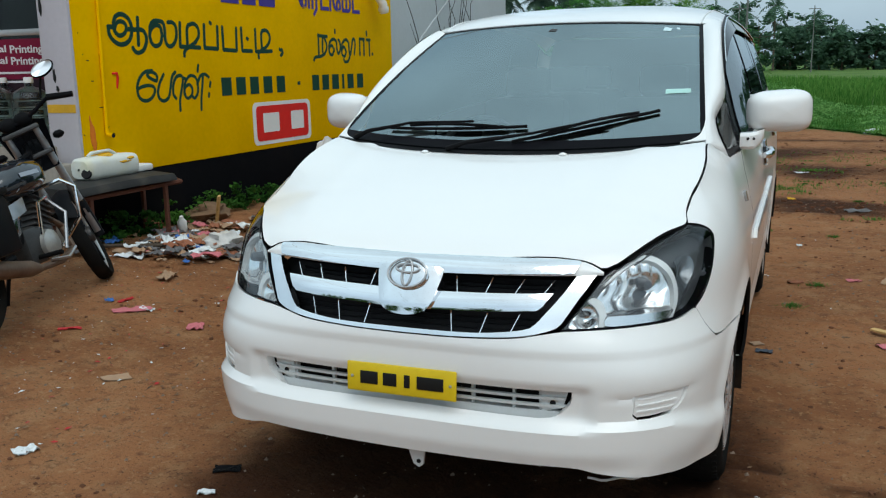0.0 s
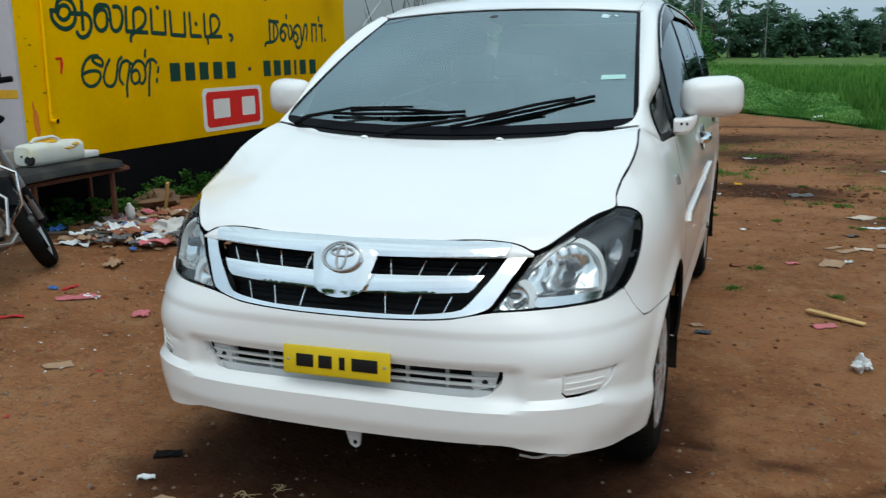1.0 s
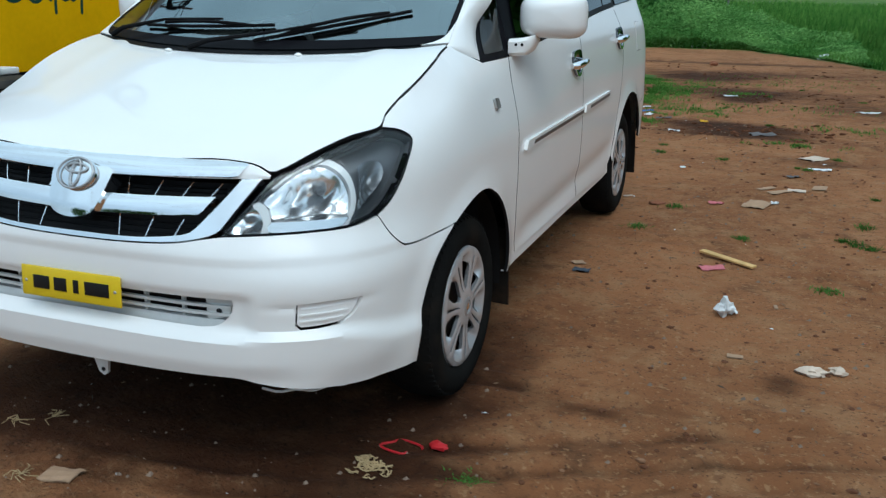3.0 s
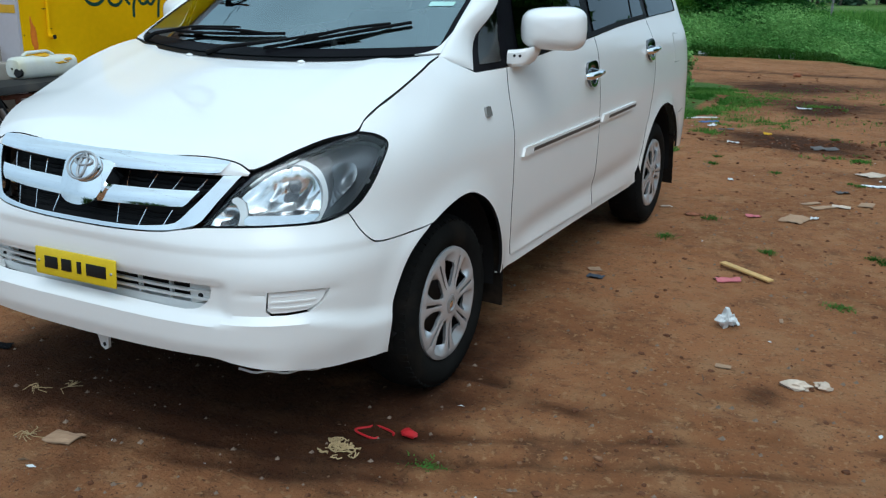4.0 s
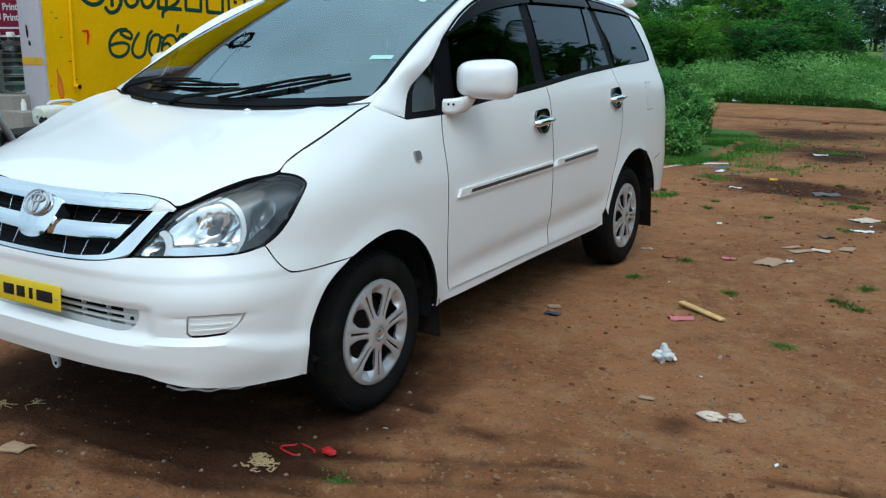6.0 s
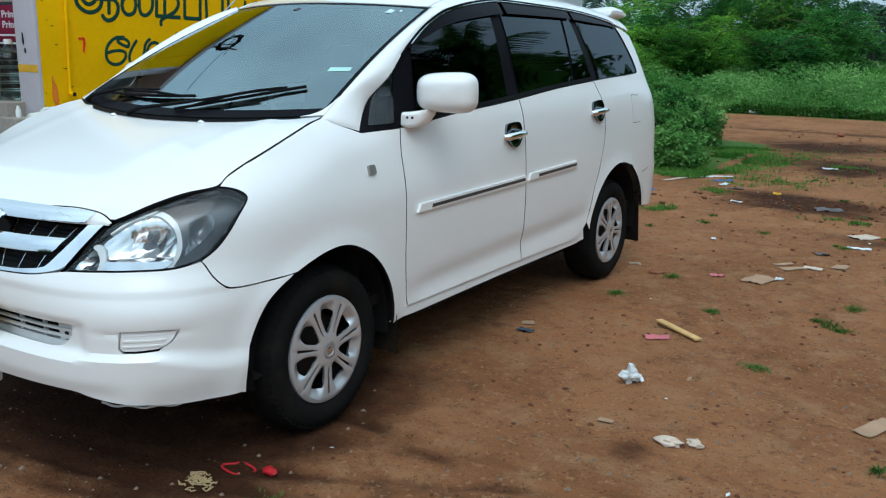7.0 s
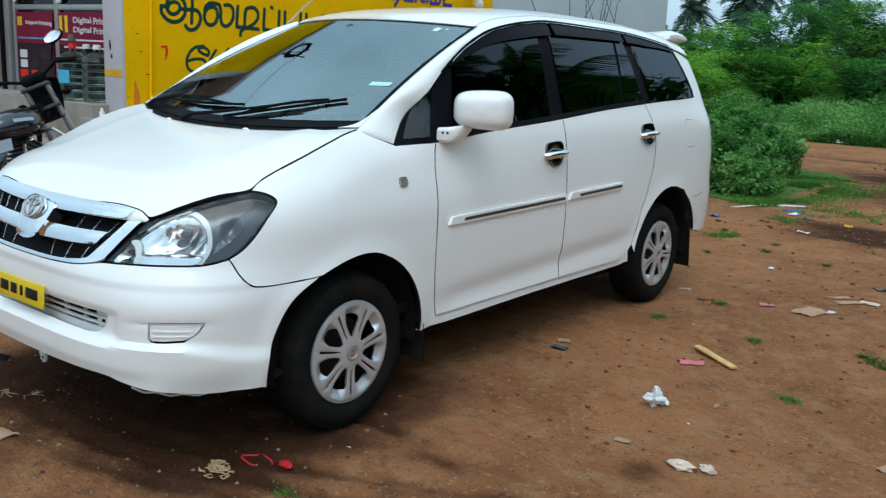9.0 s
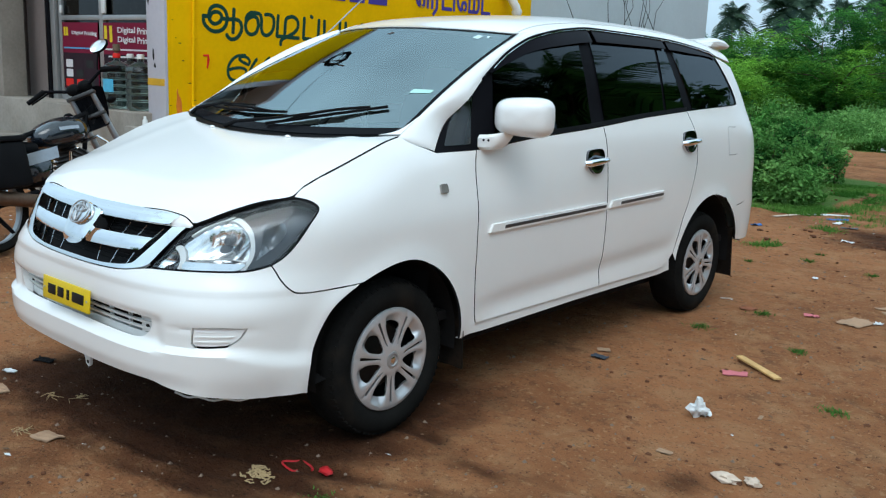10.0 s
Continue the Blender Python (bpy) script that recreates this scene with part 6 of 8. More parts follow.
part("can_handle", Geo().tube([(-3.76, 1.88, .86), (-3.76, 1.92, .885), (-3.76, 2.10, .89), (-3.76, 2.16, .862)], .013, 8), M_CAN, can)
solo("foam_block", Geo().box((-3.82, 2.40, .722), (.17, .30, .05), .012, (0, 0, 3)), M_SIGNWHITE, "grubby white foam block on the bench", "foam block")


# ---- the motorcycle on its side stand ----
M_TANK = material("dark_blue_tank", (0.012, 0.016, 0.022), 0.12, 0.0, vary=0.25, coat=0.9)
M_ENGINE = material("engine_alloy", (0.06, 0.06, 0.06), 0.5, 0.3, vary=0.35, scale=15, spots=0.4, spot_color=(0.10, 0.08, 0.06))
M_EXHAUST = material("rusty_exhaust", (0.20, 0.13, 0.09), 0.55, 0.6, vary=0.4, scale=10)
M_FORK = material("fork_steel", (0.42, 0.43, 0.45), 0.30, 0.85, vary=0.25)
M_COVER = material("polished_engine_cover", (0.50, 0.49, 0.46), 0.35, 0.6, vary=0.25, scale=14, spots=.4, spot_color=(.2, .15, .1))
M_MUD = material("dark_mudguard", (0.012, 0.013, 0.015), 0.4, vary=0.3, spec=0.2)
M_SHROUD = material("silver_panel", (0.42, 0.44, 0.47), 0.22, 0.5, vary=0.2)
bike = thing("motorcycle", "dusty dark motorcycle with chrome crash bar on its side stand", "motorcycle", at=(-2.96, .62, .125))
bike.rotation_euler = (radians(-14), 0, math.atan2(1.24, -.42))
steer = Matrix.Translation((.42, 0, .95)) @ pose(0, 0, 0, 0, -26, 0) @ pose(0, 0, 0, 0, 0, 24) @ pose(0, 0, 0, 0, 26, 0) @ Matrix.Translation((-.42, 0, -.95))


def bike_wheel(x, name, m=Matrix()):
    hub = m @ pose(x, 0, .30, 90, 0, 0)
    wh = part(name, Geo().lathe([(.262, -.022), (.262, .022), (.245, .028), (.236, .02), (.236, -.02), (.245, -.028), (.262, -.022)], hub, 48), M_SATIN, bike, "spoked alloy wheel")
    part("tyre", Geo().lathe([(.245, .03), (.262, .042), (.285, .045), (.300, .028), (.304, 0), (.300, -.028), (.285, -.045), (.262, -.042), (.245, -.03)], hub, 56), M_RUBBER, wh)
    part("hub", Geo().lathe([(0, .05), (.05, .05), (.055, .03), (.055, -.03), (.05, -.05), (0, -.05)], hub, 24), M_ENGINE, wh)
    for k in range(6):
        a = 2 * math.pi * k / 6
        part("wheel_spoke", Geo().tube([hub @ Vector((.05 * math.cos(a), .05 * math.sin(a), .012)), hub @ Vector((.24 * math.cos(a + .12), .24 * math.sin(a + .12), .012))], [.018, .012], 6), M_MUD, wh)
    return wh


bike_wheel(-.64, "rear_wheel")
bike_wheel(.64, "front_wheel", steer)
for s in (-.085, .085):
    part("fork_leg", turned_by(steer, Geo().tube([(.64, s, .30), (.54, s, .62), (.40, s, 1.02)], [.028, .026, .018], 12)), M_FORK, bike, "steel fork leg")
    part("fork_slider", turned_by(steer, Geo().tube([(.655, s, .27), (.575, s, .52)], .031, 12)), M_MUD, bike)
guard = Geo().grid([[(.64 + .335 * math.cos(a), .055 * q, .30 + .335 * math.sin(a) - .02 * abs(q)) for q in (-1, -.6, 0, .6, 1)] for a in np.linspace(.5, 2.7, 22)])
part("front_mudguard", turned_by(steer, guard), M_MUD, bike)
part("triple_clamp", turned_by(steer, Geo().box((.40, 0, 1.02), (.06, .22, .03), .01).box((.45, 0, .86), (.06, .22, .03), .01)), M_ENGINE, bike)
bars = [(.34, .36, 1.10), (.36, .24, 1.14), (.40, .10, 1.09), (.40, 0, 1.07), (.40, -.10, 1.09), (.36, -.24, 1.14), (.34, -.36, 1.10)]
part("handlebar", turned_by(steer, Geo().tube(bars, .012, 8)), M_GLOSSBLACK, bike)
for s in (1, -1):
    part("grip", turned_by(steer, Geo().tube([(.36, s * .235, 1.14), (.335, s * .375, 1.095)], [.019, .017], 10)), M_BLACK, bike)
    part("lever", turned_by(steer, Geo().tube([(.40, s * .20, 1.14), (.42, s * .24, 1.13), (.385, s * .37, 1.09)], .007, 6)), M_BLACK, bike)
stalk = part("mirror_stalk", turned_by(steer, Geo().tube([(.37, -.20, 1.15), (.36, -.23, 1.21), (.34, -.27, 1.27)], .007, 6)), M_BLACK, bike)
glass = Geo().blob((0, 0, 0), (.018, .075, .045), 2, .08, 10)
part("rear_mirror", turned_by(steer @ pose(.34, -.29, 1.295, 12 * -1, 8, 0), glass), M_BLACK, stalk)
part("mirror_face", turned_by(steer @ pose(.316, -.29, 1.295, 12 * -1, 8, 0), Geo().lathe([(0, 0), (.045, 0), (.05, .004)], pose(0, 0, 0, 0, -90, 0) @ Matrix.Diagonal((.75, 1.35, 1, 1)), 24)), material("mirror_plate", (.80, .83, .85), .4, .9, vary=.05), stalk)
cowl = Geo().grid([[(.46 + .16 * math.sin(math.pi * min(1, .25 + t * .7)) * (1 - .55 * q * q) - .02, .145 * q * (1 - .30 * t), 1.10 - .34 * t - .05 * q * q * (1 - t)) for q in np.linspace(-1, 1, 13)] for t in np.linspace(0, 1, 11)])
part("headlamp_cowl", turned_by(steer, cowl), M_GLOSSBLACK, bike)
part("headlight", turned_by(steer, Geo().blob((.575, 0, .90), (.045, .085, .075), 1, .03, 12)), M_MUD, bike)
part("instrument_pod", turned_by(steer, Geo().blob((.42, .045, 1.085), (.045, .055, .045), 3, .04, 12).blob((.42, -.045, 1.085), (.045, .055, .045), 4, .04, 12)), M_BLACK, bike)
for s in (1, -1):
    part("indicator", turned_by(steer, Geo().blob((.47, s * .18, .93), (.04, .035, .025), 4, .1, 8)), M_BLACK, bike)
tank = Geo().grid([[(-.16 + (x + .29) * .72, w * (abs(math.cos(a))**.75) * (1 if math.cos(a) > 0 else -1), (lo + hi) / 2 - .012 + (hi - lo) / 2 * .88 * (abs(math.sin(a))**.8) * (1 if math.sin(a) > 0 else -1)) for a in np.linspace(0, 2 * math.pi, 33)[:-1]]
                   for x, w, lo, hi in ((-.29, .004, .83, .85), (-.28, .045, .80, .875), (-.23, .090, .765, .905), (-.12, .128, .745, .955), (.04, .152, .735, .990), (.17, .160, .745, .995), (.26, .142, .775, .970), (.32, .095, .815, .930), (.345, .03, .855, .89), (.347, .004, .868, .876))], close_v=True)
part("tank", tank, M_TANK, bike, "glossy dark fuel tank with a pale flash")
for s in (1, -1):
    part("tank_flash", Geo().grid([[(x, s * (w + .0035 - .0025 * k), z + .02 * x) for k, z in enumerate((.858, .870, .882))] for x, w in ((-.02, .133), (.04, .146), (.09, .1535), (.14, .158))]), M_SHROUD, bike)
part("seat", Geo().grid([[(x, y * w, z + .02 * (1 - abs(y) / .13)) for y in (-.13, -.11, -.06, 0, .06, .11, .13)] for x, z, w in ((-.22, .80, .85), (-.35, .80, 1), (-.55, .83, 1), (-.78, .88, .9), (-.92, .90, .6))]), M_BLACK, bike)
part("seat_side", Geo().box((-.55, 0, .79), (.68, .24, .08), .03, (0, 7, 0)), M_BLACK, bike)
for s in (1, -1):
    part("side_panel", Geo().blob((-.28, s * .11, .62), (.15, .035, .10), 6, .15, 10), M_TANK, bike)
part("side_box", Geo().box((-.64, -.22, .64), (.32, .15, .30), .03), M_BLACK, bike, "black side carrier box")
part("side_box_lid", Geo().box((-.64, -.22, .805), (.34, .17, .04), .015), M_BLACK, bike)
eng = part("engine", Geo().box((.05, 0, .42), (.34, .20, .22), .04).box((.16, 0, .58), (.15, .16, .22), .02, (0, 25, 0)), M_ENGINE, bike)
for k in range(6):
    part("cooling_fin", turned_by(pose(.16, 0, .58, 0, 25, 0), Geo().box((0, 0, -.09 + k * .035), (.19, .20, .008), .002)), M_ENGINE, eng)
for s in (1, -1):
    part("crank_cover", Geo().lathe([(0, .035), (.06, .03), (.085, .015), (.09, -.01)], pose(.08, s * .115, .40, -90 * s, 0, 0), 28), M_COVER, eng)
part("under_tank_panel", Geo().grid([[(-.44 + .36 * t, -.138 - .02 * math.sin(3.14 * t), .52 + .05 * t + .08 * q) for q in np.linspace(0, 1, 5)] for t in np.linspace(0, 1, 7)]), M_SHROUD, bike, "silver panel below the tank")
part("battery_box", Geo().box((-.22, 0, .52), (.24, .18, .26), .03), M_BLACK, bike)
part("frame", Geo().tube([(.40, 0, .90), (.30, 0, .60), (.22, 0, .33), (-.15, 0, .25), (-.30, 0, .45), (-.36, 0, .72), (.38, 0, .88)], .018, 8).tube([(-.30, .10, .35), (-.64, .10, .30)], .022, 8).tube([(-.30, -.10, .35), (-.64, -.10, .30)], .022, 8), M_BLACK, bike)
part("exhaust_pipe", Geo().tube([(.22, -.06, .50), (.33, -.08, .42), (.30, -.12, .28), (.10, -.14, .24), (-.20, -.15, .25)], .020, 10), M_EXHAUST, bike)
part("silencer", Geo().tube([(-.18, -.155, .25), (-.28, -.16, .27), (-.75, -.17, .36), (-.92, -.175, .39)], [.024, .045, .050, .042], 16), M_EXHAUST, bike, "rust-stained long silencer")
part("crash_bar", Geo().tube([(.24, -.05, .72), (.26, -.20, .74), (.27, -.27, .68), (.25, -.25, .50), (.18, -.10, .34)], .012, 10), M_CHROME, bike, "bent chrome crash bar")
part("crash_bar_brace", Geo().tube([(.22, -.10, .60), (.20, -.20, .50), (.10, -.19, .30)], .010, 8), M_FORK, bike)
part("crash_bar", Geo().tube([(.24, .05, .72), (.26, .20, .74), (.27, .27, .68), (.25, .25, .50), (.18, .10, .34)], .012, 10), M_CHROME, bike)
part("foot_peg", Geo().tube([(-.05, -.08, .30), (-.05, -.24, .30)], .014, 8), M_BLACK, bike)
part("brake_pedal", Geo().tube([(-.05, -.16, .27), (.10, -.19, .25), (.20, -.19, .29)], .009, 6), M_FORK, bike)
part("kick_starter", Geo().tube([(-.02, -.14, .42), (.0, -.17, .60), (.02, -.22, .62)], .010, 8), M_CHROME, bike)
part("side_stand", Geo().tube([(-.05, .10, .28), (-.02, .24, -.01)], .012, 6), M_BLACK, bike)
rear_guard = Geo().grid([[(-.64 + .345 * math.cos(a), .07 * q, .30 + .345 * math.sin(a) - .02 * abs(q)) for q in (-1, -.6, 0, .6, 1)] for a in np.linspace(1.0, 3.0, 20)])
part("rear_mudguard", rear_guard, M_MUD, bike)
for s in (1, -1):
    part("shock_absorber", Geo().tube([(-.60, s * .12, .34), (-.52, s * .12, .70)], .026, 10), M_CHROME, bike)
part("tail_lamp", Geo().blob((-.96, 0, .80), (.05, .08, .05), 3, .08, 8), M_RED, bike)
for k in range(4):
    part("cable", turned_by(steer, Geo().tube([(.40, .08 - .05 * k, 1.12), (.50, .06 - .04 * k, 1.08), (.50, .04 - .03 * k, .92), (.42, 0, .80)], .005, 6)), M_BLACK, bike)
for ob in bike.children:
    kind_name = ob.name.split(".")[0]
    if kind_name in ("tank", "tank_flash", "seat", "seat_side", "side_panel", "side_box", "side_box_lid", "rear_mudguard"):
        ob.location.z -= .10 if kind_name != "rear_mudguard" else .03
    elif kind_name in ("engine", "crash_bar"):
        ob.location.z -= .05


# ---- plants ----
def leaf_material(name, a, b, through=0.35):
    m = bpy.data.materials.new(name)
    m.use_nodes = True
    n, l = m.node_tree.nodes, m.node_tree.links
    n.clear()
    g, r, out = n.new("ShaderNodeNewGeometry"), n.new("ShaderNodeMix"), n.new("ShaderNodeOutputMaterial")
    r.data_type = "RGBA"
    r.inputs["A"].default_value, r.inputs["B"].default_value = (*a, 1), (*b, 1)
    tc, patches, sum_of = n.new("ShaderNodeTexCoord"), n.new("ShaderNodeTexNoise"), n.new("ShaderNodeMath")
    patches.inputs["Scale"].default_value, patches.inputs["Detail"].default_value = .9, 3
    l.new(tc.outputs["Object"], patches.inputs["Vector"])
    span = n.new("ShaderNodeMapRange")
    span.inputs["From Min"].default_value, span.inputs["From Max"].default_value = .38, .64
    span.inputs["To Min"].default_value, span.inputs["To Max"].default_value = -.25, .75
    l.new(patches.outputs["Fac"], span.inputs["Value"])
    sum_of.operation = "MULTIPLY_ADD"
    sum_of.inputs[1].default_value = .45
    l.new(g.outputs["Random Per Island"], sum_of.inputs[0])
    l.new(span.outputs[0], sum_of.inputs[2])
    l.new(sum_of.outputs[0], r.inputs["Factor"])
    d, t, mix = n.new("ShaderNodeBsdfDiffuse"), n.new("ShaderNodeBsdfTranslucent"), n.new("ShaderNodeMixShader")
    mix.inputs["Fac"].default_value = through
    l.new(r.outputs["Result"], d.inputs["Color"])
    l.new(r.outputs["Result"], t.inputs["Color"])
    l.new(d.outputs[0], mix.inputs[1])
    l.new(t.outputs[0], mix.inputs[2])
    l.new(mix.outputs[0], out.inputs["Surface"])
    return m


M_LEAF_DARK = leaf_material("leaf_dark", (.025, .085, .018), (.085, .20, .035))
M_LEAF = leaf_material("leaf_mid", (.028, .115, .030), (.115, .33, .070))
M_LEAF_BRIGHT = leaf_material("leaf_bright", (.045, .17, .030), (.23, .48, .065))
M_WEED = leaf_material("weed_leaf", (.085, .24, .055), (.24, .46, .14))
M_GRASS = leaf_material("grass_blade", (.055, .175, .030), (.15, .31, .065))
M_TUFT = leaf_material("tuft_blade", (.035, .11, .02), (.11, .23, .05))
# paler and bluer than near leaves: aerial haze mixed into the base colour
M_FAR_HAZY = leaf_material("hazy_far_leaf", (.055, .11, .072), (.105, .19, .115))
M_PALM = leaf_material("palm_leaf", (.030, .055, .045), (.075, .125, .080))
M_BARK = material("grey_bark", (.12, .09, .065), .9, vary=.4, scale=8, bump=.01)
M_TWIG = material("dry_twig", (.045, .038, .034), .9, vary=.3)
M_PALMBARK = material("palm_bark", (.16, .13, .10), .9, vary=.35, scale=10, bump=.01)


def sprays(rng, centre, size, clumps, each, reach, leaf, long=3.2):
    """Feathery foliage: clumps of short drooping sprays, each with leaflets to both sides."""
    d = rng.normal(size=(clumps, 3))
    d /= np.linalg.norm(d, axis=1)[:, None]
    body = np.array(centre) + d * (.40 + .62 * rng.rand(clumps))[:, None] * np.array(size)
    m, k = clumps * each, 13
    ang = rng.rand(m) * 6.283
    out = np.stack([np.cos(ang), np.sin(ang), .15 + .35 * rng.normal(size=m)], 1)
    root = np.repeat(body, each, 0) + rng.normal(size=(m, 3)) * reach * np.array([.42, .42, .16])
    ln = (reach * (.55 + .75 * rng.rand(m)))[:, None, None]
    s = np.linspace(.1, 1, k)[None, :, None]
    line = root[:, None] + out[:, None] * s * ln - np.array([0, 0, .55]) * s * s * ln
    side = np.stack([-np.sin(ang), np.cos(ang), np.zeros(m)], 1)[:, None] * np.where(np.arange(k) % 2, 1.0, -1.0)[None, :, None]
    a = side + out[:, None] * .55 + rng.normal(size=(m, k, 3)) * .25
    a /= np.linalg.norm(a, axis=2)[..., None]
    b = np.cross(a, np.array([0, 0, 1.0]) + rng.normal(size=(m, k, 3)) * .35)
    b /= np.linalg.norm(b, axis=2)[..., None] + 1e-9
    w = leaf * (.7 + .6 * rng.rand(m, k, 1)) * (1.15 - .5 * s)
    v = np.stack([line, line + a * w * .5 + b * w / long * .5, line + a * w, line + a * w * .5 - b * w / long * .5], 2)
    v = v.reshape(-1, 4, 3)
    v = v[v[:, :, 2].min(1) > .03]
    return v.reshape(-1, 3), np.arange(4 * len(v)).reshape(-1, 4)


def leaf_geo(pos, size, rng, flat=0.4, long=2.0):
    """Many small pointed leaves, each folded along nothing but with a turn of its own: vertices and faces."""
    n = len(pos)
    a = rng.normal(size=(n, 3))
    a[:, 2] *= flat
    a /= np.linalg.norm(a, axis=1)[:, None]
    up = rng.normal(size=(n, 3)) * .6 + np.array([0, 0, 1.0])
    b = np.cross(a, up)
    b /= np.linalg.norm(b, axis=1)[:, None] + 1e-9
    s = (size * (.6 + .8 * rng.rand(n)))[:, None]
    v = np.stack([pos - a * s * .5, pos + b * s / long * .5, pos + a * s * .5, pos - b * s / long * .5], 1)
    return v.reshape(-1, 3), np.arange(4 * n).reshape(n, 4)


def quad_object(name, verts, quads, mat, parent=None):
    me = bpy.data.meshes.new(name)
    me.vertices.add(len(verts))
    me.vertices.foreach_set("co", np.asarray(verts, np.float32).ravel())
    k = quads.shape[1]
    me.loops.add(quads.size)
    me.loops.foreach_set("vertex_index", quads.ravel().astype(np.int32))
    me.polygons.add(len(quads))
    me.polygons.foreach_set("loop_start", np.arange(0, quads.size, k, dtype=np.int32))
    me.materials.append(mat)
    me.update(calc_edges=True)
    ob = new(name, me)
    if parent:
        ob.parent = parent
    return ob


def cloud(rng, n, centre, size, shell=.55):
    """Points in an uneven lump, thicker towards its skin."""
    d = rng.normal(size=(n, 3))
    d /= np.linalg.norm(d, axis=1)[:, None]
    r = shell + (1 - shell) * rng.rand(n)
    r *= .45 + .85 * rng.rand(n)**1.4
    return np.array(centre) + d * r[:, None] * np.array(size)


def crown_points(rng, centre, size, clumps, each, clump_size, tall=.55):
    """A crown of many clumps set on and in an uneven body."""
    out = []
    d = rng.normal(size=(clumps, 3))
    d /= np.linalg.norm(d, axis=1)[:, None]
    r = .45 + .6 * rng.rand(clumps)
    for c, k in zip(np.array(centre) + d * r[:, None] * np.array(size), rng.rand(clumps)):
        s = clump_size * (.6 + .8 * k)
        out.append(cloud(rng, each, c, (s, s, s * tall), .3))
    return np.concatenate(out)


def tree(x, y, height, spread, seed, mat, low=.15, clumps=60, each=160, leaf=.10, clump=.5, label="leafy green thorn tree with an uneven crown", group="trees beyond the yard", layered=.55, flat=.4, feathery=False):
    rng = np.random.RandomState(seed)
    t = thing("tree", label, "tree", group)
    z0 = float(ground_z(x, y))
    g = Geo()
    top = height * .75
    lean = rng.normal(size=2) * .3
    g.tube([(x, y, z0 - .05), (x + lean[0] * .3, y + lean[1] * .3, z0 + top * .35), (x + lean[0], y + lean[1], z0 + top)], [.05 * height**.7, .035 * height**.7, .01], 8)
    for k in range(9):
        a, h = rng.rand() * 6.28, top * (.2 + .7 * rng.rand())
        ln = spread * (.5 + .5 * rng.rand())
        p = Vector((x + lean[0] * h / top, y + lean[1] * h / top, z0 + h))
        g.tube([p, p + Vector((math.cos(a) * ln * .5, math.sin(a) * ln * .5, ln * .35)), p + Vector((math.cos(a) * ln, math.sin(a) * ln, ln * .4))], [.014 * height**.7, .009 * height**.7, .004], 6)
    part("trunk", g, M_BARK, t)
    if feathery:
        quad_object("crown", *sprays(rng, (x, y, z0 + height * (.5 + low / 2)), (spread, spread, height * (.5 - low / 2)), clumps, each, clump, leaf), mat, t)
        return t
    pts = crown_points(rng, (x, y, z0 + height * (.5 + low / 2)), (spread, spread, height * (.5 - low / 2)), clumps, each, clump, layered)
    pts = pts[pts[:, 2] > z0 + .03]
    quad_object("crown", *leaf_geo(pts, leaf, rng, flat, 2.6 if flat < .3 else 2.0), mat, t)
    return t


def palm(x, y, height, seed, mat, fronds=22, length=2.6, label="tall coconut palm with drooping fronds", group="palms", leaflets=22, stem=.17):
    rng = np.random.RandomState(seed)
    t = thing("palm_tree", label, "palm tree", group)
    z0 = float(ground_z(x, y))
    bend = rng.normal(size=2) * height * .05
    tip = Vector((x + bend[0], y + bend[1], z0 + height))
    part("trunk", Geo().tube([(x, y, z0 - .1), (x + bend[0] * .25, y + bend[1] * .25, z0 + height * .5), tip], [stem, stem * .7, stem * .6], 8), M_PALMBARK, t)
    vs, qs = [], []
    for k in range(fronds):
        a = 2.4 * k + rng.rand() * .4
        el = radians(78 - 125 * (k / fronds)) + rng.normal() * .22
        d = Vector((math.cos(a), math.sin(a), 0))
        droop = .35 + .45 * rng.rand()
        ln = length * (.62 + .55 * rng.rand())
        pts = []
        for s in np.linspace(0, 1, leaflets + 1):
            pts.append(tip + d * (ln * s * math.cos(el) * (1 - .15 * s)) + Vector((0, 0, ln * (s * math.sin(el) - droop * s * s))))
        side = d.cross(Vector((0, 0, 1)))
        for i in range(1, leaflets):
            s = i / leaflets
            w = ln * .26 * (math.sin(math.pi * min(1, s * .9 + .12)) ** .6)
            for sg in (1, -1):
                p, q = pts[i], pts[i + 1]
                e = p + side * sg * w + d * w * .45 + Vector((0, 0, -w * (.35 + .3 * rng.rand())))
                n0 = len(vs)
                vs += [p, p + (q - p) * .95, e + (q - p) * .3, e]
                qs.append((n0, n0 + 1, n0 + 2, n0 + 3))
        for i in range(leaflets):
            n0 = len(vs)
            vs += [pts[i] + side * .02, pts[i + 1] + side * .02, pts[i + 1] - side * .02, pts[i] - side * .02]
            qs.append((n0, n0 + 1, n0 + 2, n0 + 3))
    quad_object("crown", np.array([tuple(v) for v in vs]), np.array(qs), mat, t)
    return t


# tall weeds along the near edge of the field
rng = np.random.RandomState(21)


def field_points(n, x0, x1, depth, power=1.6):
    x = x0 + (x1 - x0) * rng.rand(n)
    y = field_edge(x) + .15 + depth * rng.rand(n)**power
    return x, y


x, y = field_points(150000, -16, 3.0, 7.0)
tall = (1.05 - .80 * ease(x, -.6, 2.4)) * (.22 + .78 * ease(y - field_edge(x), 0, 1.8))
lump = np.array([noise.noise((a * .8, b2 * .8, 1.0)) for a, b2 in zip(x, y)])
swell = np.array([noise.noise((a * .33, b2 * .33, 8.0)) for a, b2 in zip(x, y)])
h = tall * np.clip(.74 + .70 * lump + .70 * swell, .12, 1.08) * rng.rand(len(x))**.6
pos = np.stack([x, y, h + .03], 1)
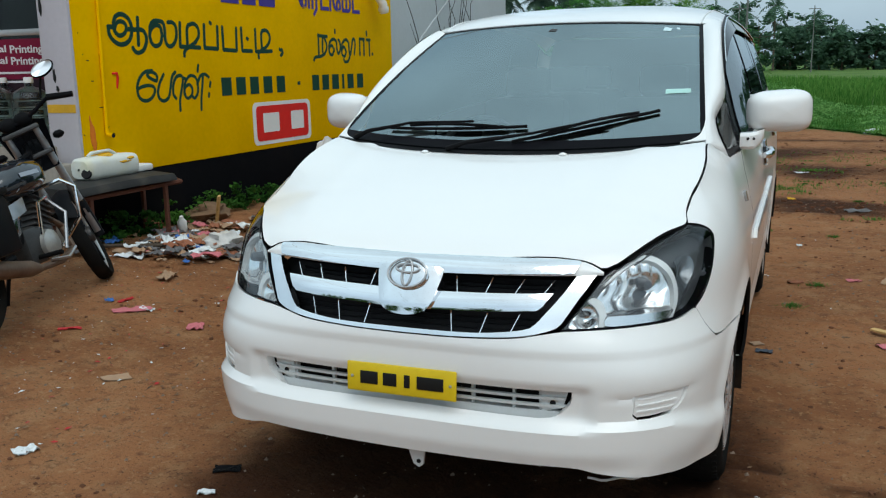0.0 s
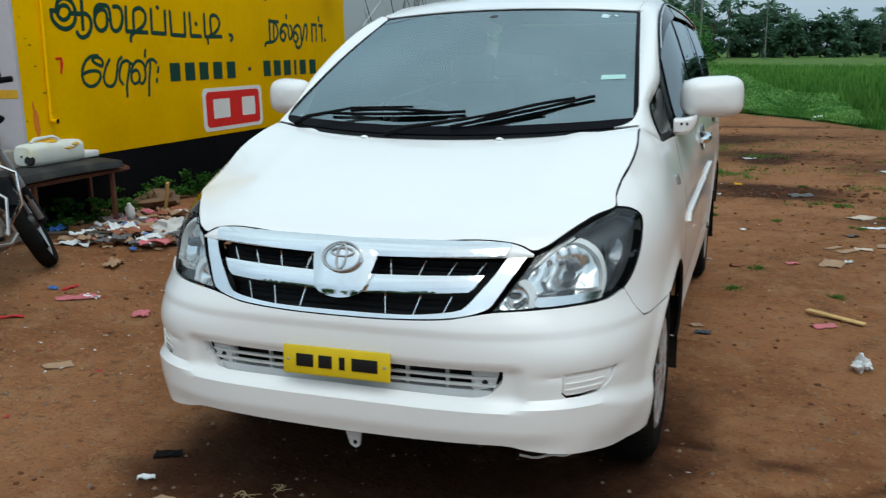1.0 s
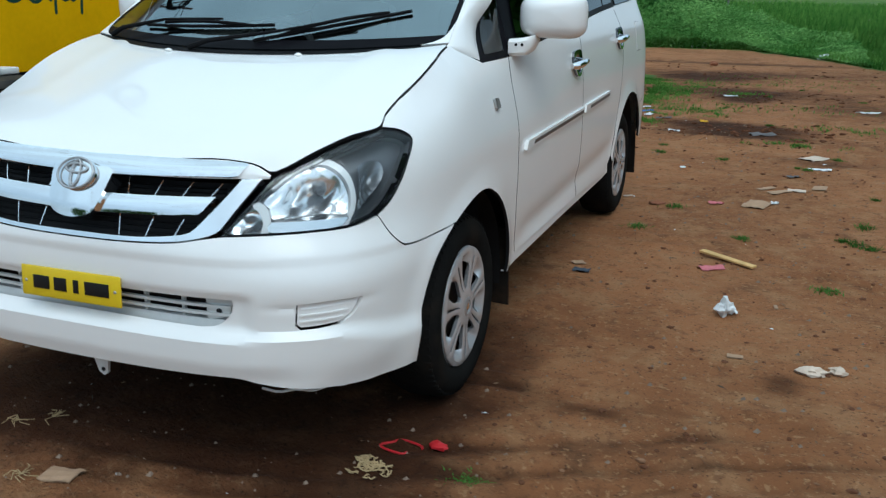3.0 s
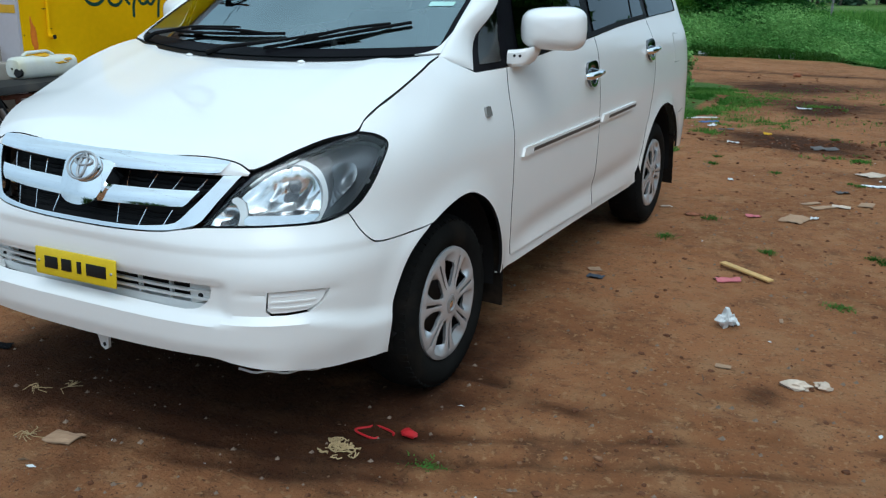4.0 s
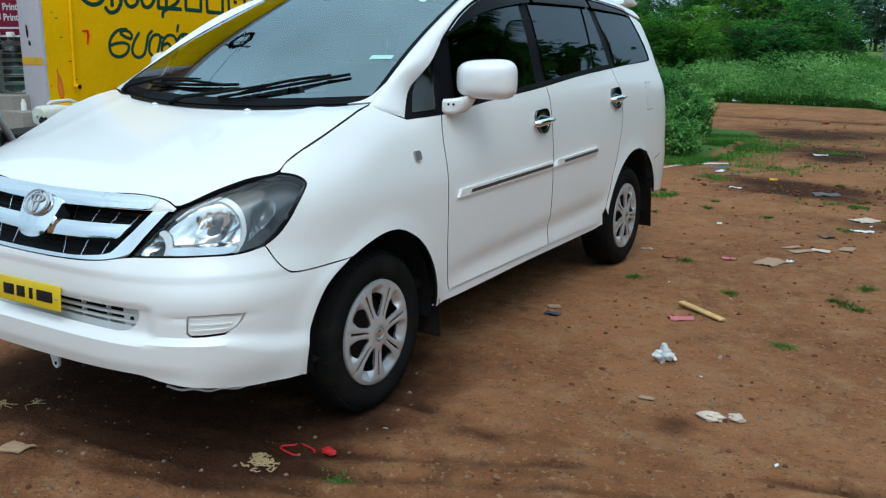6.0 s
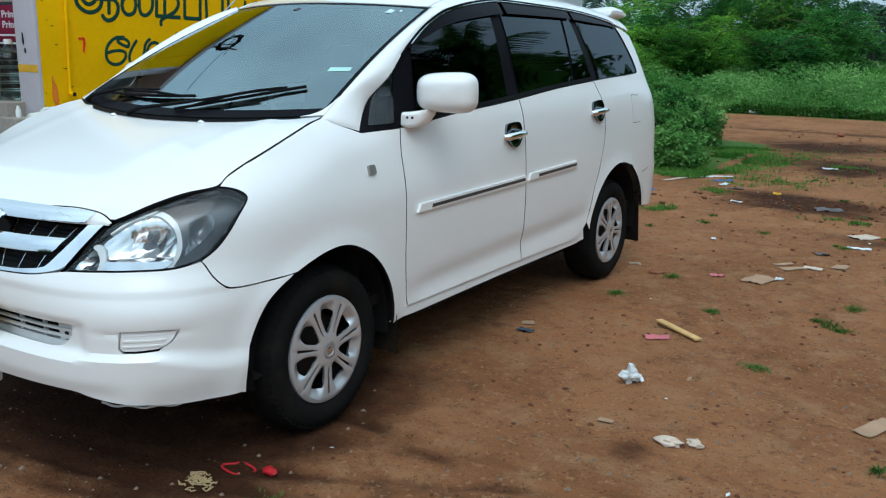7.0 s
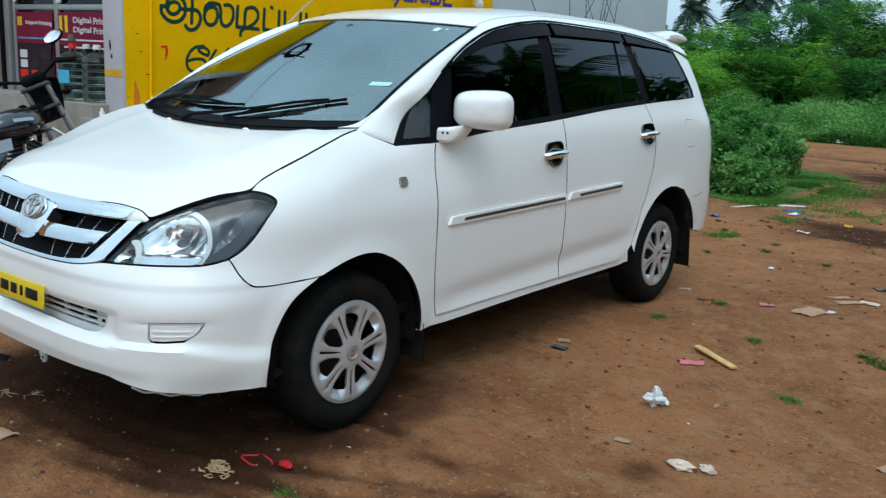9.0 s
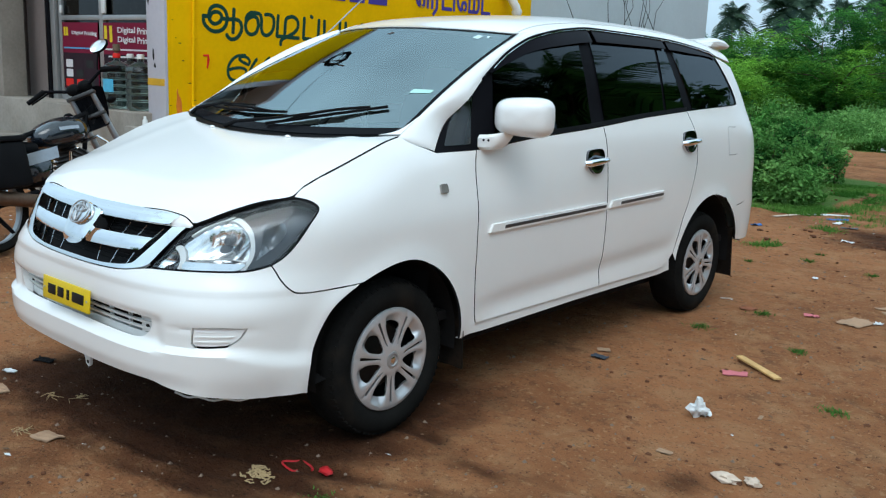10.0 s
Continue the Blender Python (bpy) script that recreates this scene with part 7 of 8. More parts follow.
weeds = quad_object("weeds", *leaf_geo(pos, .072, rng, .8, 2.2), M_WEED)
tagged(weeds, "tall pale green weeds along the edge of the field", "weeds", kind="stuff")
x, y = field_points(60000, -14, 26, 9.0, 1.3)
tall = .9 * ease(x, 1.6, -1.2)
lump = np.array([noise.noise((a * .6, b2 * .6, 5.0)) for a, b2 in zip(x, y)])
pos = np.stack([x, y, np.zeros_like(x)], 1)


def blades(pos, height, width, rng, lean=.35):
    n = len(pos)
    a = rng.rand(n) * 6.283
    d = np.stack([np.cos(a), np.sin(a), np.zeros(n)], 1)
    e = np.stack([-np.sin(a), np.cos(a), np.zeros(n)], 1)
    hh = np.asarray(height)[:, None] * np.ones((n, 1))
    tip = pos + np.array([0, 0, 1.0]) * hh + e * hh * lean * rng.normal(size=(n, 1))
    mid = (pos * .55 + tip * .45) + np.array([0, 0, .08]) * hh
    v = np.stack([pos - d * width, pos + d * width, mid + d * width * .7, tip, mid - d * width * .7], 1).reshape(-1, 3)
    return v, np.arange(5 * n).reshape(n, 5)


grass = quad_object("field_grass", *blades(pos, (.16 + tall * .25) * (.5 + .7 * rng.rand(len(x))) * (.9 + .5 * lump), .012, rng), M_GRASS)
tagged(grass, "lush green grass at the edge of the field", "grass", kind="stuff")
x = -30 + 75 * rng.rand(52000)
y = field_edge(np.clip(x, -40, 40)) + 6 + 45 * rng.rand(len(x))**1.5
far_grass = quad_object("far_field_grass", *blades(np.stack([x, y, 0 * x], 1), .25 + .3 * rng.rand(len(x)), .035, rng), M_GRASS)
tagged(far_grass, "green grass of the open field", "grass", kind="stuff")

# scrub beside the yard, behind the car
bushes = 0
for x, y, w, hgt, seed, mt in ((-1.05, 8.75, .75, .75, 1, M_WEED), (-1.9, 8.6, .9, .95, 2, M_LEAF_DARK), (-2.9, 8.9, 1.0, 1.05, 3, M_LEAF), (-1.35, 9.7, .8, .95, 4, M_LEAF), (-2.3, 10.2, 1.1, 1.15, 5, M_LEAF_DARK),
                               (-1.5, 10.9, .8, .85, 6, M_WEED), (-3.6, 10.4, 1.2, 1.3, 7, M_LEAF), (-2.2, 11.8, 1.0, .9, 8, M_WEED), (-3.4, 12.2, 1.2, 1.1, 9, M_LEAF), (-4.4, 9.2, 1.0, 1.2, 10, M_LEAF_DARK), (-.62, 8.35, .38, .42, 31, M_WEED)):
    r2 = np.random.RandomState(100 + seed)
    bsh = thing("bush", "dense low green bush at the edge of the yard", "bush", "roadside bushes")
    stems = Geo()
    for k in range(7):
        a = r2.rand() * 6.28
        stems.tube([(x, y, -.03), (x + .25 * w * math.cos(a), y + .25 * w * math.sin(a), hgt * .45), (x + .6 * w * math.cos(a), y + .6 * w * math.sin(a), hgt * .85)], [.014, .010, .004], 5)
    part("stems", stems, M_BARK, bsh)
    pts = np.concatenate([crown_points(r2, (x, y, hgt * .46), (w * .85, w * .85, hgt * .48), 80, 150, .17), crown_points(r2, (x, y, hgt * .62), (w * .9, w * .9, hgt * .55), 34, 60, .13, .9)])
    pts = pts[pts[:, 2] > .01]
    quad_object("leaves", *leaf_geo(pts, .056, r2, .7, 2.1), mt, bsh)

# tall pale weeds growing through and before the bushes
for k in range(60):
    r2 = np.random.RandomState(2100 + k)
    x, y = -.62 - 2.7 * r2.rand()**.9, 8.0 + 3.4 * r2.rand()
    hgt = .35 + .75 * r2.rand() * min(1, .35 + (-x - .6))
    wd = thing("weed", "tall pale green weed at the edge of the yard", "weed", "roadside weeds")
    stems, pts = Geo(), []
    for q in range(5):
        a, ln = r2.rand() * 6.28, hgt * (.7 + .4 * r2.rand())
        tip = Vector((x + .16 * math.cos(a), y + .16 * math.sin(a), ln))
        stems.tube([(x, y, -.02), (x + .05 * math.cos(a), y + .05 * math.sin(a), ln * .5), tip], [.007, .005, .002], 4)
        for h in np.linspace(.15, 1.0, 16):
            for w in range(7):
                b2 = r2.rand() * 6.28
                r = .09 * (1.15 - h) + .015
                pts.append((x + .16 * h * h * math.cos(a) + r * math.cos(b2), y + .16 * h * h * math.sin(a) + r * math.sin(b2), ln * h + .02 * r2.normal()))
    part("stems", stems, M_BARK, wd)
    quad_object("leaves", *leaf_geo(np.array(pts), .055, r2, .5, 2.6), M_WEED if k % 3 else M_LEAF, wd)

# tree group beyond the weeds
for x, y, hgt, sp, seed, mt in ((-1.9, 24.5, 2.7, 1.6, 1, M_LEAF), (-3.2, 26.6, 3.6, 1.6, 14, M_LEAF), (-4.7, 26.4, 4.0, 1.9, 15, M_LEAF), (-3.6, 25.5, 4.0, 2.0, 2, M_LEAF_BRIGHT), (-5.6, 24.5, 3.6, 2.0, 3, M_LEAF), (-7.6, 25.5, 3.1, 2.1, 4, M_LEAF_BRIGHT), (-9.8, 24.0, 2.7, 2.2, 5, M_LEAF),
                                (-4.5, 22.8, 2.3, 1.6, 6, M_LEAF_BRIGHT), (-2.6, 23.0, 2.1, 1.4, 7, M_LEAF), (-6.9, 22.6, 2.2, 1.5, 8, M_LEAF_BRIGHT), (-12.2, 25, 2.9, 2.3, 9, M_LEAF), (-9.0, 22.2, 2.1, 1.5, 10, M_LEAF_BRIGHT), (-5.4, 16.8, 1.9, 1.25, 11, M_LEAF_BRIGHT), (-7.4, 16.4, 2.2, 1.6, 12, M_LEAF_BRIGHT), (-9.4, 18.5, 2.5, 1.8, 13, M_LEAF)):
    tree(x, y, hgt, sp, 300 + seed, mt, .02, 105, 26, .105, .42, feathery=True)

# far trees and palms, with distance haze put into their leaf colour
for k in range(46):
    r2 = np.random.RandomState(900 + k)
    ang = -.16 + .46 * (k + .8 * r2.rand()) / 46
    d = 125 + 40 * r2.rand()
    near_left = ang < .012
    hgt = (9.0 if near_left else 5.6) * (.8 + .35 * r2.rand())
    if k % 3 == 0:
        palm(1.0 + ang * d, d, hgt * 1.05, 500 + k, M_FAR_HAZY, 16, 3.0, "distant palm in the tree line across the field", "far tree line", 9)
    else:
        tree(1.0 + ang * d, d, hgt * .95, hgt * .42, 600 + k, M_FAR_HAZY, -.1, 34, 42, .85, 1.5, "distant tree across the field, haze put into its green", "far tree line")
for k in range(14):
    r2 = np.random.RandomState(1200 + k)
    ang = -.62 + .46 * (k + .6 * r2.rand()) / 14
    d = 85 + 30 * r2.rand()
    tree(3 + ang * d, d, 5.5 + 2 * r2.rand(), 3.0, 1300 + k, M_FAR_HAZY, -.1, 34, 42, .7, 1.3, "distant tree across the field, haze put into its green", "far tree line")
for x, y, hgt, size, seed in ((-28.1, 70, 6.5, 2.5, 1), (-23.4, 68, 7.0, 3.3, 2), (-27.6, 86, 8.6, 2.6, 3), (-18.8, 76, 8.4, 3.2, 5), (-21.5, 78, 7.4, 2.6, 8)):
    palm(x, y, hgt, 40 + seed, M_PALM, 30, size, "coconut palm rising behind the scrub", "palms", 16, .09)

# palms on the open side of the yard
for x, y, hgt, seed in ((6.9, 11.8, 5.7, 1), (8.6, 9.6, 6.4, 2), (7.8, 15.2, 6.3, 3), (11.5, 5.0, 6.0, 4), (12.5, 0, 6.2, 5)):
    palm(x, y, hgt, 70 + seed, M_LEAF_DARK, 26, 3.0, "tall coconut palm with drooping fronds", "palms", 24)

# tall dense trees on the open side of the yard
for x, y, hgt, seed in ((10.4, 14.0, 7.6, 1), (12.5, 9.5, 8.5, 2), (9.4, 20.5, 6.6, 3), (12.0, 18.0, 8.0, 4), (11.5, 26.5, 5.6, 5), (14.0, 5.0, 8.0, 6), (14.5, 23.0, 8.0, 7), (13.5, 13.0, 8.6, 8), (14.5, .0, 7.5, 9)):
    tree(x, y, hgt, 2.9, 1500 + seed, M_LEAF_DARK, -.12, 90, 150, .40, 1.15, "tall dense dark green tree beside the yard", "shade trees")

# trees along the road behind
for k in range(12):
    r2 = np.random.RandomState(1700 + k)
    tree(-17 + 3.2 * k + 1.5 * r2.rand(), -22 - 5 * r2.rand(), 4.5 + 2.5 * r2.rand(), 2.3, 1800 + k, M_LEAF_DARK, -.1, 40, 90, .45, 1.1, "leafy green tree standing along the road", "roadside trees")

# dry twigs before the grey wall
twigs = thing("dry_shrub", "leafless dry twigs before the grey wall", "shrub")
r2 = np.random.RandomState(77)
for k in range(9):
    y0 = 11.1 + .5 * r2.normal()
    lean = .22 * r2.normal() + .25 * (y0 - 11.1)
    pts = [Vector((-4.50 + .03 * r2.normal(), y0 + lean * 3.1 * s + .13 * r2.normal() * s, .05 + 3.1 * s)) for s in np.linspace(0, 1, 11)]
    part("twig", Geo().tube(pts, [.013 - .001 * i for i in range(11)], 5), M_TWIG, twigs)
    for q in range(2):
        i = 4 + int(5 * r2.rand())
        d = Vector((.02 * r2.normal(), .45 * r2.normal(), .5))
        part("side_twig", Geo().tube([pts[i], pts[i] + d * .5 + Vector((0, .03 * r2.normal(), 0)), pts[i] + d], [.007, .005, .003], 5), M_TWIG, twigs)

# poles across the field
for ang, d, hgt in ((-.070, 95, 7.0), (.003, 120, 8.0), (-.062, 60, 9.5)):
    solo("utility_pole", Geo().tube([(1.05 + ang * d, d - 3, 0), (1.05 + ang * d, d - 3, hgt)], [.07, .05], 8).box((1.05 + ang * d, d - 3, hgt - .4), (1.4, .08, .08)), material("pole_concrete", (.20, .20, .19), .9, vary=.2), "grey concrete pole standing across the field", "pole", "utility poles")


# ---- litter, stones and tufts on the ground ----
def scrap_geo(x, y, w, d, seed, crumple=.3, turn=0.0, lift=.006, n=7):
    """A crumpled sheet lying on the ground."""
    r = np.random.RandomState(seed)
    o = r.rand(3) * 40
    ca, sa = math.cos(turn), math.sin(turn)
    rows = []
    for i in range(n):
        row = []
        for j in range(n):
            a, b2 = (i / (n - 1) - .5) * w, (j / (n - 1) - .5) * d
            k = 1 - .06 * noise.noise((i * .5 + o[0], j * .5, o[1]))
            px, py = x + (ca * a - sa * b2) * k, y + (sa * a + ca * b2) * k
            h = crumple * min(w, d) * abs(noise.noise((a / w * 3 + o[0], b2 / d * 3 + o[1], o[2])) + .35 * noise.noise((a / w * 8 + o[1], b2 / d * 8, o[0])))
            row.append((px, py, float(ground_z(px, py)) + bumps(px, py) + lift + h))
        rows.append(row)
    g = Geo().grid(rows)
    k = len(g.v)
    g.add([(p[0], p[1], p[2] - .004) for p in g.v], [tuple(reversed(q)) for q in g.f])
    return g


def gz(x, y):
    return float(ground_z(x, y)) + bumps(x, y)


M_PAPER = material("white_paper", (.74, .76, .76), .8, vary=.12, scale=20)
M_CARD = material("brown_card", (.42, .265, .165), .85, vary=.2, scale=10)
M_PINKP = material("pink_paper", (.62, .18, .20), .7, vary=.2)
M_REDP = material("red_plastic", (.55, .025, .03), .4, vary=.2)
M_BLUEP = material("blue_plastic", (.05, .16, .45), .4, vary=.2)
M_BAGW = material("milky_bag", (.62, .60, .57), .5, vary=.2, scale=15)
M_STICK = material("bare_wood", (.68, .43, .17), .7, vary=.25, scale=20)
M_STRAW = material("dry_straw", (.50, .36, .19), .9, vary=.3)
M_STONE = material("pale_stone", (.38, .27, .20), .9, vary=.4, scale=30, random_tint=.4)
M_CLOTH = material("grey_cloth", (.16, .15, .15), .9, vary=.3, scale=14)
M_DULLBLUE = material("dull_blue_wrap", (.07, .085, .11), .6, vary=.3)
M_DULLPAPER = material("soiled_paper", (.66, .53, .42), .85, vary=.25, scale=15)
M_CRUMB = material("leaf_crumb", (.22, .13, .075), .9, vary=.4)
M_RUSTP = material("rust_paper", (.34, .13, .07), .85, vary=.3)


def litter(name, geo, mat, label, smooth=0):
    return solo(name, geo, mat, label, "litter", "litter on the ground", smooth=smooth)


crumpled = Geo().blob((1.637, 1.13, gz(1.637, 1.13) + .035), (.034, .042, .036), 3, .9, 12)
litter("crumpled_paper", crumpled, M_PAPER, "crumpled ball of white paper on the earth", 25)
litter("crumpled_paper", scrap_geo(1.65, 1.15, .07, .045, 9, .5, .6), M_PAPER, "crumpled torn white paper on the earth")
for x, y, w, d, s in ((1.985, .615, .10, .06, 4), (2.075, .65, .06, .05, 5)):
    litter("paper_scrap", Geo().blob((x, y, gz(x, y) + .012), (w / 2, d / 2, .018), s, .5, 8), M_DULLPAPER, "flattened soiled paper lump on the earth", 30)
stick = Geo()
for k, (a, b2) in enumerate((((1.445, 2.03), (1.72, 1.845)),)):
    z = gz(1.58, 1.94) + .014
    dx, dy = b2[0] - a[0], b2[1] - a[1]
    stick.box(((a[0] + b2[0]) / 2, (a[1] + b2[1]) / 2, z), (math.hypot(dx, dy), .042, .012), .003, (0, 1, math.degrees(math.atan2(dy, dx))))
litter("wood_slat", stick, M_STICK, "split pale wooden slat on the earth")
litter("pink_paper", scrap_geo(1.52, 1.80, .12, .07, 12, .15, .4), M_PINKP, "scrap of pink paper on the earth")
cord = [(0.80 + .055 * math.cos(a) + .015 * math.sin(3 * a), -.43 + .04 * math.sin(a), gz(.8, -.43) + .008) for a in np.linspace(.3, 5.6, 24)]
litter("red_strap", Geo().tube(cord, .0042, 6), M_REDP, "loop of red plastic strap on the earth", 40)
litter("crushed_lid", Geo().blob((.905, -.385, gz(.905, -.385) + .014), (.030, .020, .012), 8, .5, 8), M_REDP, "small crushed red plastic piece on the earth", 40)
rl = np.random.RandomState(5)
straw = Geo()
for k in range(16):
    px, py, a = .755 + .035 * rl.normal(), -.585 + .022 * rl.normal(), rl.rand() * 6.28
    pts = []
    for q in range(12):
        a += .9 * rl.normal()
        px, py = px + .011 * math.cos(a) - .08 * (px - .755) , py + .011 * math.sin(a) - .12 * (py + .585)
        pts.append((px, py, gz(px, py) + .004 + .008 * rl.rand()))
    straw.tube(pts, .0024, 4)
tagged(litter("straw_wisp", straw, M_STRAW, "tangled wisp of dry straw on the earth"), kind="stuff")
for x, y, s in ((-.15, -1.0, 3), (-.42, -.75, 4), (-.34, -.69, 5)):
    w2 = Geo()
    for k in range(9):
        a = rl.rand() * 6.28
        ln = .02 + .04 * rl.rand()
        w2.tube([(x, y, gz(x, y) + .005), (x + ln * .6 * math.cos(a), y + ln * .6 * math.sin(a), gz(x, y) + .012), (x + ln * math.cos(a + .5), y + ln * math.sin(a + .5), gz(x, y) + .004)], .0014, 4)
    tagged(litter("straw_wisp", w2, M_STRAW, "thin dry stalks on the earth"), kind="stuff")
# x, y, width, depth, material, kind, words
SCRAPS = (
    (1.66, 3.30, .21, .14, M_CARD, "card_scrap", "torn flat piece of brown card"), (1.70, 3.83, .15, .05, M_CARD, "card_scrap", "torn strip of brown card"),
    (1.79, 3.71, .15, .08, M_CARD, "card_scrap", "torn flat piece of brown card"), (1.90, 3.79, .12, .07, M_DULLPAPER, "paper_scrap", "soiled paper scrap"), (1.77, 3.39, .05, .05, M_PAPER, "paper_scrap", "small white paper scrap"),
    (2.06, 4.67, .17, .05, M_PAPER, "paper_scrap", "long strip of white paper"), (2.02, 5.18, .20, .16, M_DULLPAPER, "card_scrap", "crumpled pale packing"), (2.05, 3.93, .14, .09, M_CARD, "card_scrap", "small torn piece of card"),
    (1.57, 6.27, .24, .10, M_CLOTH, "cloth_scrap", "grey rag trodden into the earth"), (1.06, 4.37, .04, .04, M_PAPER, "paper_scrap", "small white paper scrap"), (1.05, 3.12, .10, .05, M_RUSTP, "dry_leaf", "dry brown leaf"),
    (.83, 3.29, .09, .03, M_DULLPAPER, "paper_scrap", "thin soiled paper strip"), (-.22, 7.43, .60, .06, M_DULLPAPER, "paper_scrap", "long strip of pale packing"), (-.21, 6.42, .10, .08, M_BLUEP, "wrapper", "torn blue wrapper"), (.76, 6.14, .11, .06, M_PAPER, "paper_scrap", "white paper scrap"),
    (.96, 6.95, .08, .08, M_AMBER, "wrapper", "yellow paper wrapper"), (.88, 1.60, .07, .05, M_CARD, "card_scrap", "small piece of pale card"),
    (.92, 1.49, .08, .05, M_DULLBLUE, "wrapper", "crushed dull blue wrapper"), (1.41, 3.25, .09, .05, M_PINKP, "paper_scrap", "pinkish paper scrap"),
    (1.84, 1.32, .06, .016, M_CARD, "card_scrap", "small twist of card"), (1.71, .67, .06, .04, M_CARD, "card_scrap", "small piece of pale card"),
    (2.62, 1.24, .22, .08, M_CARD, "card_scrap", "flat piece of pale card"), (-.044, -.956, .11, .08, M_CARD, "dry_leaf", "dry brown curled leaf"),
    (-.86, -.58, .10, .045, M_BLACK, "rubber_scrap", "flat black rubber scrap"), (-.82, -.76, .06, .035, M_PAPER, "paper_scrap", "small white paper scrap"), (-.64, -.89, .11, .07, M_CARD, "card_scrap", "torn piece of brown card"), (1.87, 4.29, .09, .06, M_CLOTH, "rubber_scrap", "black rubber scrap"),
    (-1.70, -.72, .09, .06, M_PAPER, "paper_scrap", "white paper scrap with writing"), (-1.93, .03, .13, .08, M_CARD, "card_scrap", "folded dull card scrap"),
    (-2.55, .86, .22, .06, M_PINKP, "wrapper", "crushed pink and white wrapper"), (-2.50, .93, .08, .05, M_PAPER, "paper_scrap", "white paper scrap"),
    (-2.08, .83, .09, .09, M_PINKP, "wrapper", "faded pink wrapper"), (-2.60, .43, .12, .025, M_REDP, "strap_scrap", "strip of red plastic"),
    (-2.78, .93, .05, .05, M_BLUEP, "bottle_top", "blue plastic bottle top"), (-2.70, .98, .10, .025, M_REDP, "strap_scrap", "strip of red plastic"),
    (.55, 6.9, .16, .06, M_CLOTH, "cloth_scrap", "dark rag on the earth"), (.35, 7.2, .12, .08, M_PAPER, "paper_scrap", "white paper scrap"),
    (.25, 7.5, .22, .05, M_BLUEP, "wrapper", "torn pale blue wrapper"), (.05, 7.75, .5, .04, M_PAPER, "paper_scrap", "long strip of white packing"),
    (2.6, 8.3, .25, .05, M_PAPER, "paper_scrap", "strip of white packing"), (3.4, 7.2, .16, .10, M_CLOTH, "cloth_scrap", "dark rag on the earth"), (1.05, 9.4, .18, .06, M_PAPER, "paper_scrap", "white paper scrap"),
)
for k, (x, y, w, d, mt, nm, words) in enumerate(SCRAPS):
    litter(nm, scrap_geo(x, y, w, d, 20 + k, .10 if mt in (M_CARD, M_DULLPAPER) else .35, .6 + .5 * rl.normal()), mt, words + " on the earth")
for x, y, w, h, mt, nm, words in ((.41, 14.1, .07, .07, M_RUSTP, "soil_lump", "dark clod of earth beside the track"), (-.30, 19.0, .28, .14, M_PAPER, "plastic_bag", "white plastic bag at the foot of the weeds"), (-2.2, 18.6, .16, .10, M_PAPER, "plastic_bag", "white plastic bag at the foot of the weeds"), (2.3, 16.4, .16, .09, M_PAPER, "plastic_bag", "white plastic bag at the foot of the weeds")):
    litter(nm, Geo().blob((x, y, gz(x, y) + h * .4), (w, w * .7, h * .6), int(50 + 9 * x), .6, 10), mt, words, 30)

# refuse heap by the wall
heap = (M_PAPER, M_CARD, M_RUSTP, M_BLUEP, M_CLOTH, M_CLOTH, M_CARD, M_BAGW, M_CARD, M_CLOTH, M_PAPER, M_RUSTP, M_RUSTP, M_PINKP)
names = {"white_paper": "paper_scrap", "brown_card": "card_scrap", "rust_paper": "dry_leaf_litter", "blue_plastic": "wrapper", "pink_paper": "wrapper", "grey_cloth": "cloth_scrap", "milky_bag": "plastic_bag", "red_plastic": "wrapper"}
words = {"white_paper": "crumpled white paper in the refuse heap", "brown_card": "torn brown card in the refuse heap", "rust_paper": "rust brown scrap in the refuse heap", "blue_plastic": "torn blue wrapper in the refuse heap",
         "pink_paper": "torn pink wrapper in the refuse heap", "grey_cloth": "dark rag in the refuse heap", "milky_bag": "limp milky plastic bag in the refuse heap", "red_plastic": "red plastic scrap in the refuse heap"}
rh = np.random.RandomState(31)
for k in range(130):
    if k < 70:
        x, y = -3.16 + .22 * rh.normal(), 2.26 + .26 * rh.normal()
    else:
        x, y = -3.45 + .17 * rh.normal(), 2.75 + .55 * rh.normal()
    x = max(x, -3.9)
    mt = heap[int(rh.rand() * len(heap))]
    s = .035 + .085 * rh.rand()
    ob = litter(names[mt.name], scrap_geo(x, y, s * (1 + rh.rand()), s, 200 + k, .45, rh.rand() * 3, .006 + .045 * rh.rand()), mt, words[mt.name])
litter("plastic_bag", Geo().blob((-3.02, 2.42, gz(-3.02, 2.42) + .05), (.15, .13, .075), 4, .5, 14), M_BAGW, "limp milky plastic bag in the refuse heap", 60)
litter("plastic_bag", scrap_geo(-2.92, 2.28, .34, .18, 71, .35, .4, .01, 12), M_BAGW, "limp milky plastic bag in the refuse heap", 60)
litter("paper_sheet", scrap_geo(-3.30, 2.22, .20, .26, 72, .5, .9, .03, 10), M_PAPER, "crumpled white paper sheet in the refuse heap")
litter("paper_sheet", scrap_geo(-3.25, 2.03, .34, .10, 73, .4, -.2, .01, 10), M_PAPER, "crumpled white paper sheet in the refuse heap")
litter("white_bottle", Geo().lathe([(0, 0), (.035, 0), (.038, .02), (.038, .09), (.018, .12), (.014, .14), (0, .14)], pose(-3.62, 2.70, gz(-3.6, 2.7), 18, 12, 0), 20), M_SIGNWHITE, "white plastic bottle standing in the refuse heap", 40)
litter("bamboo_cane", Geo().tube([(-3.85, 1.75, gz(-3.8, 1.75) + .03), (-3.2, 2.10, gz(-3.2, 2.1) + .05)], .014, 8), M_BARK, "dark cane lying along the refuse heap", 40)
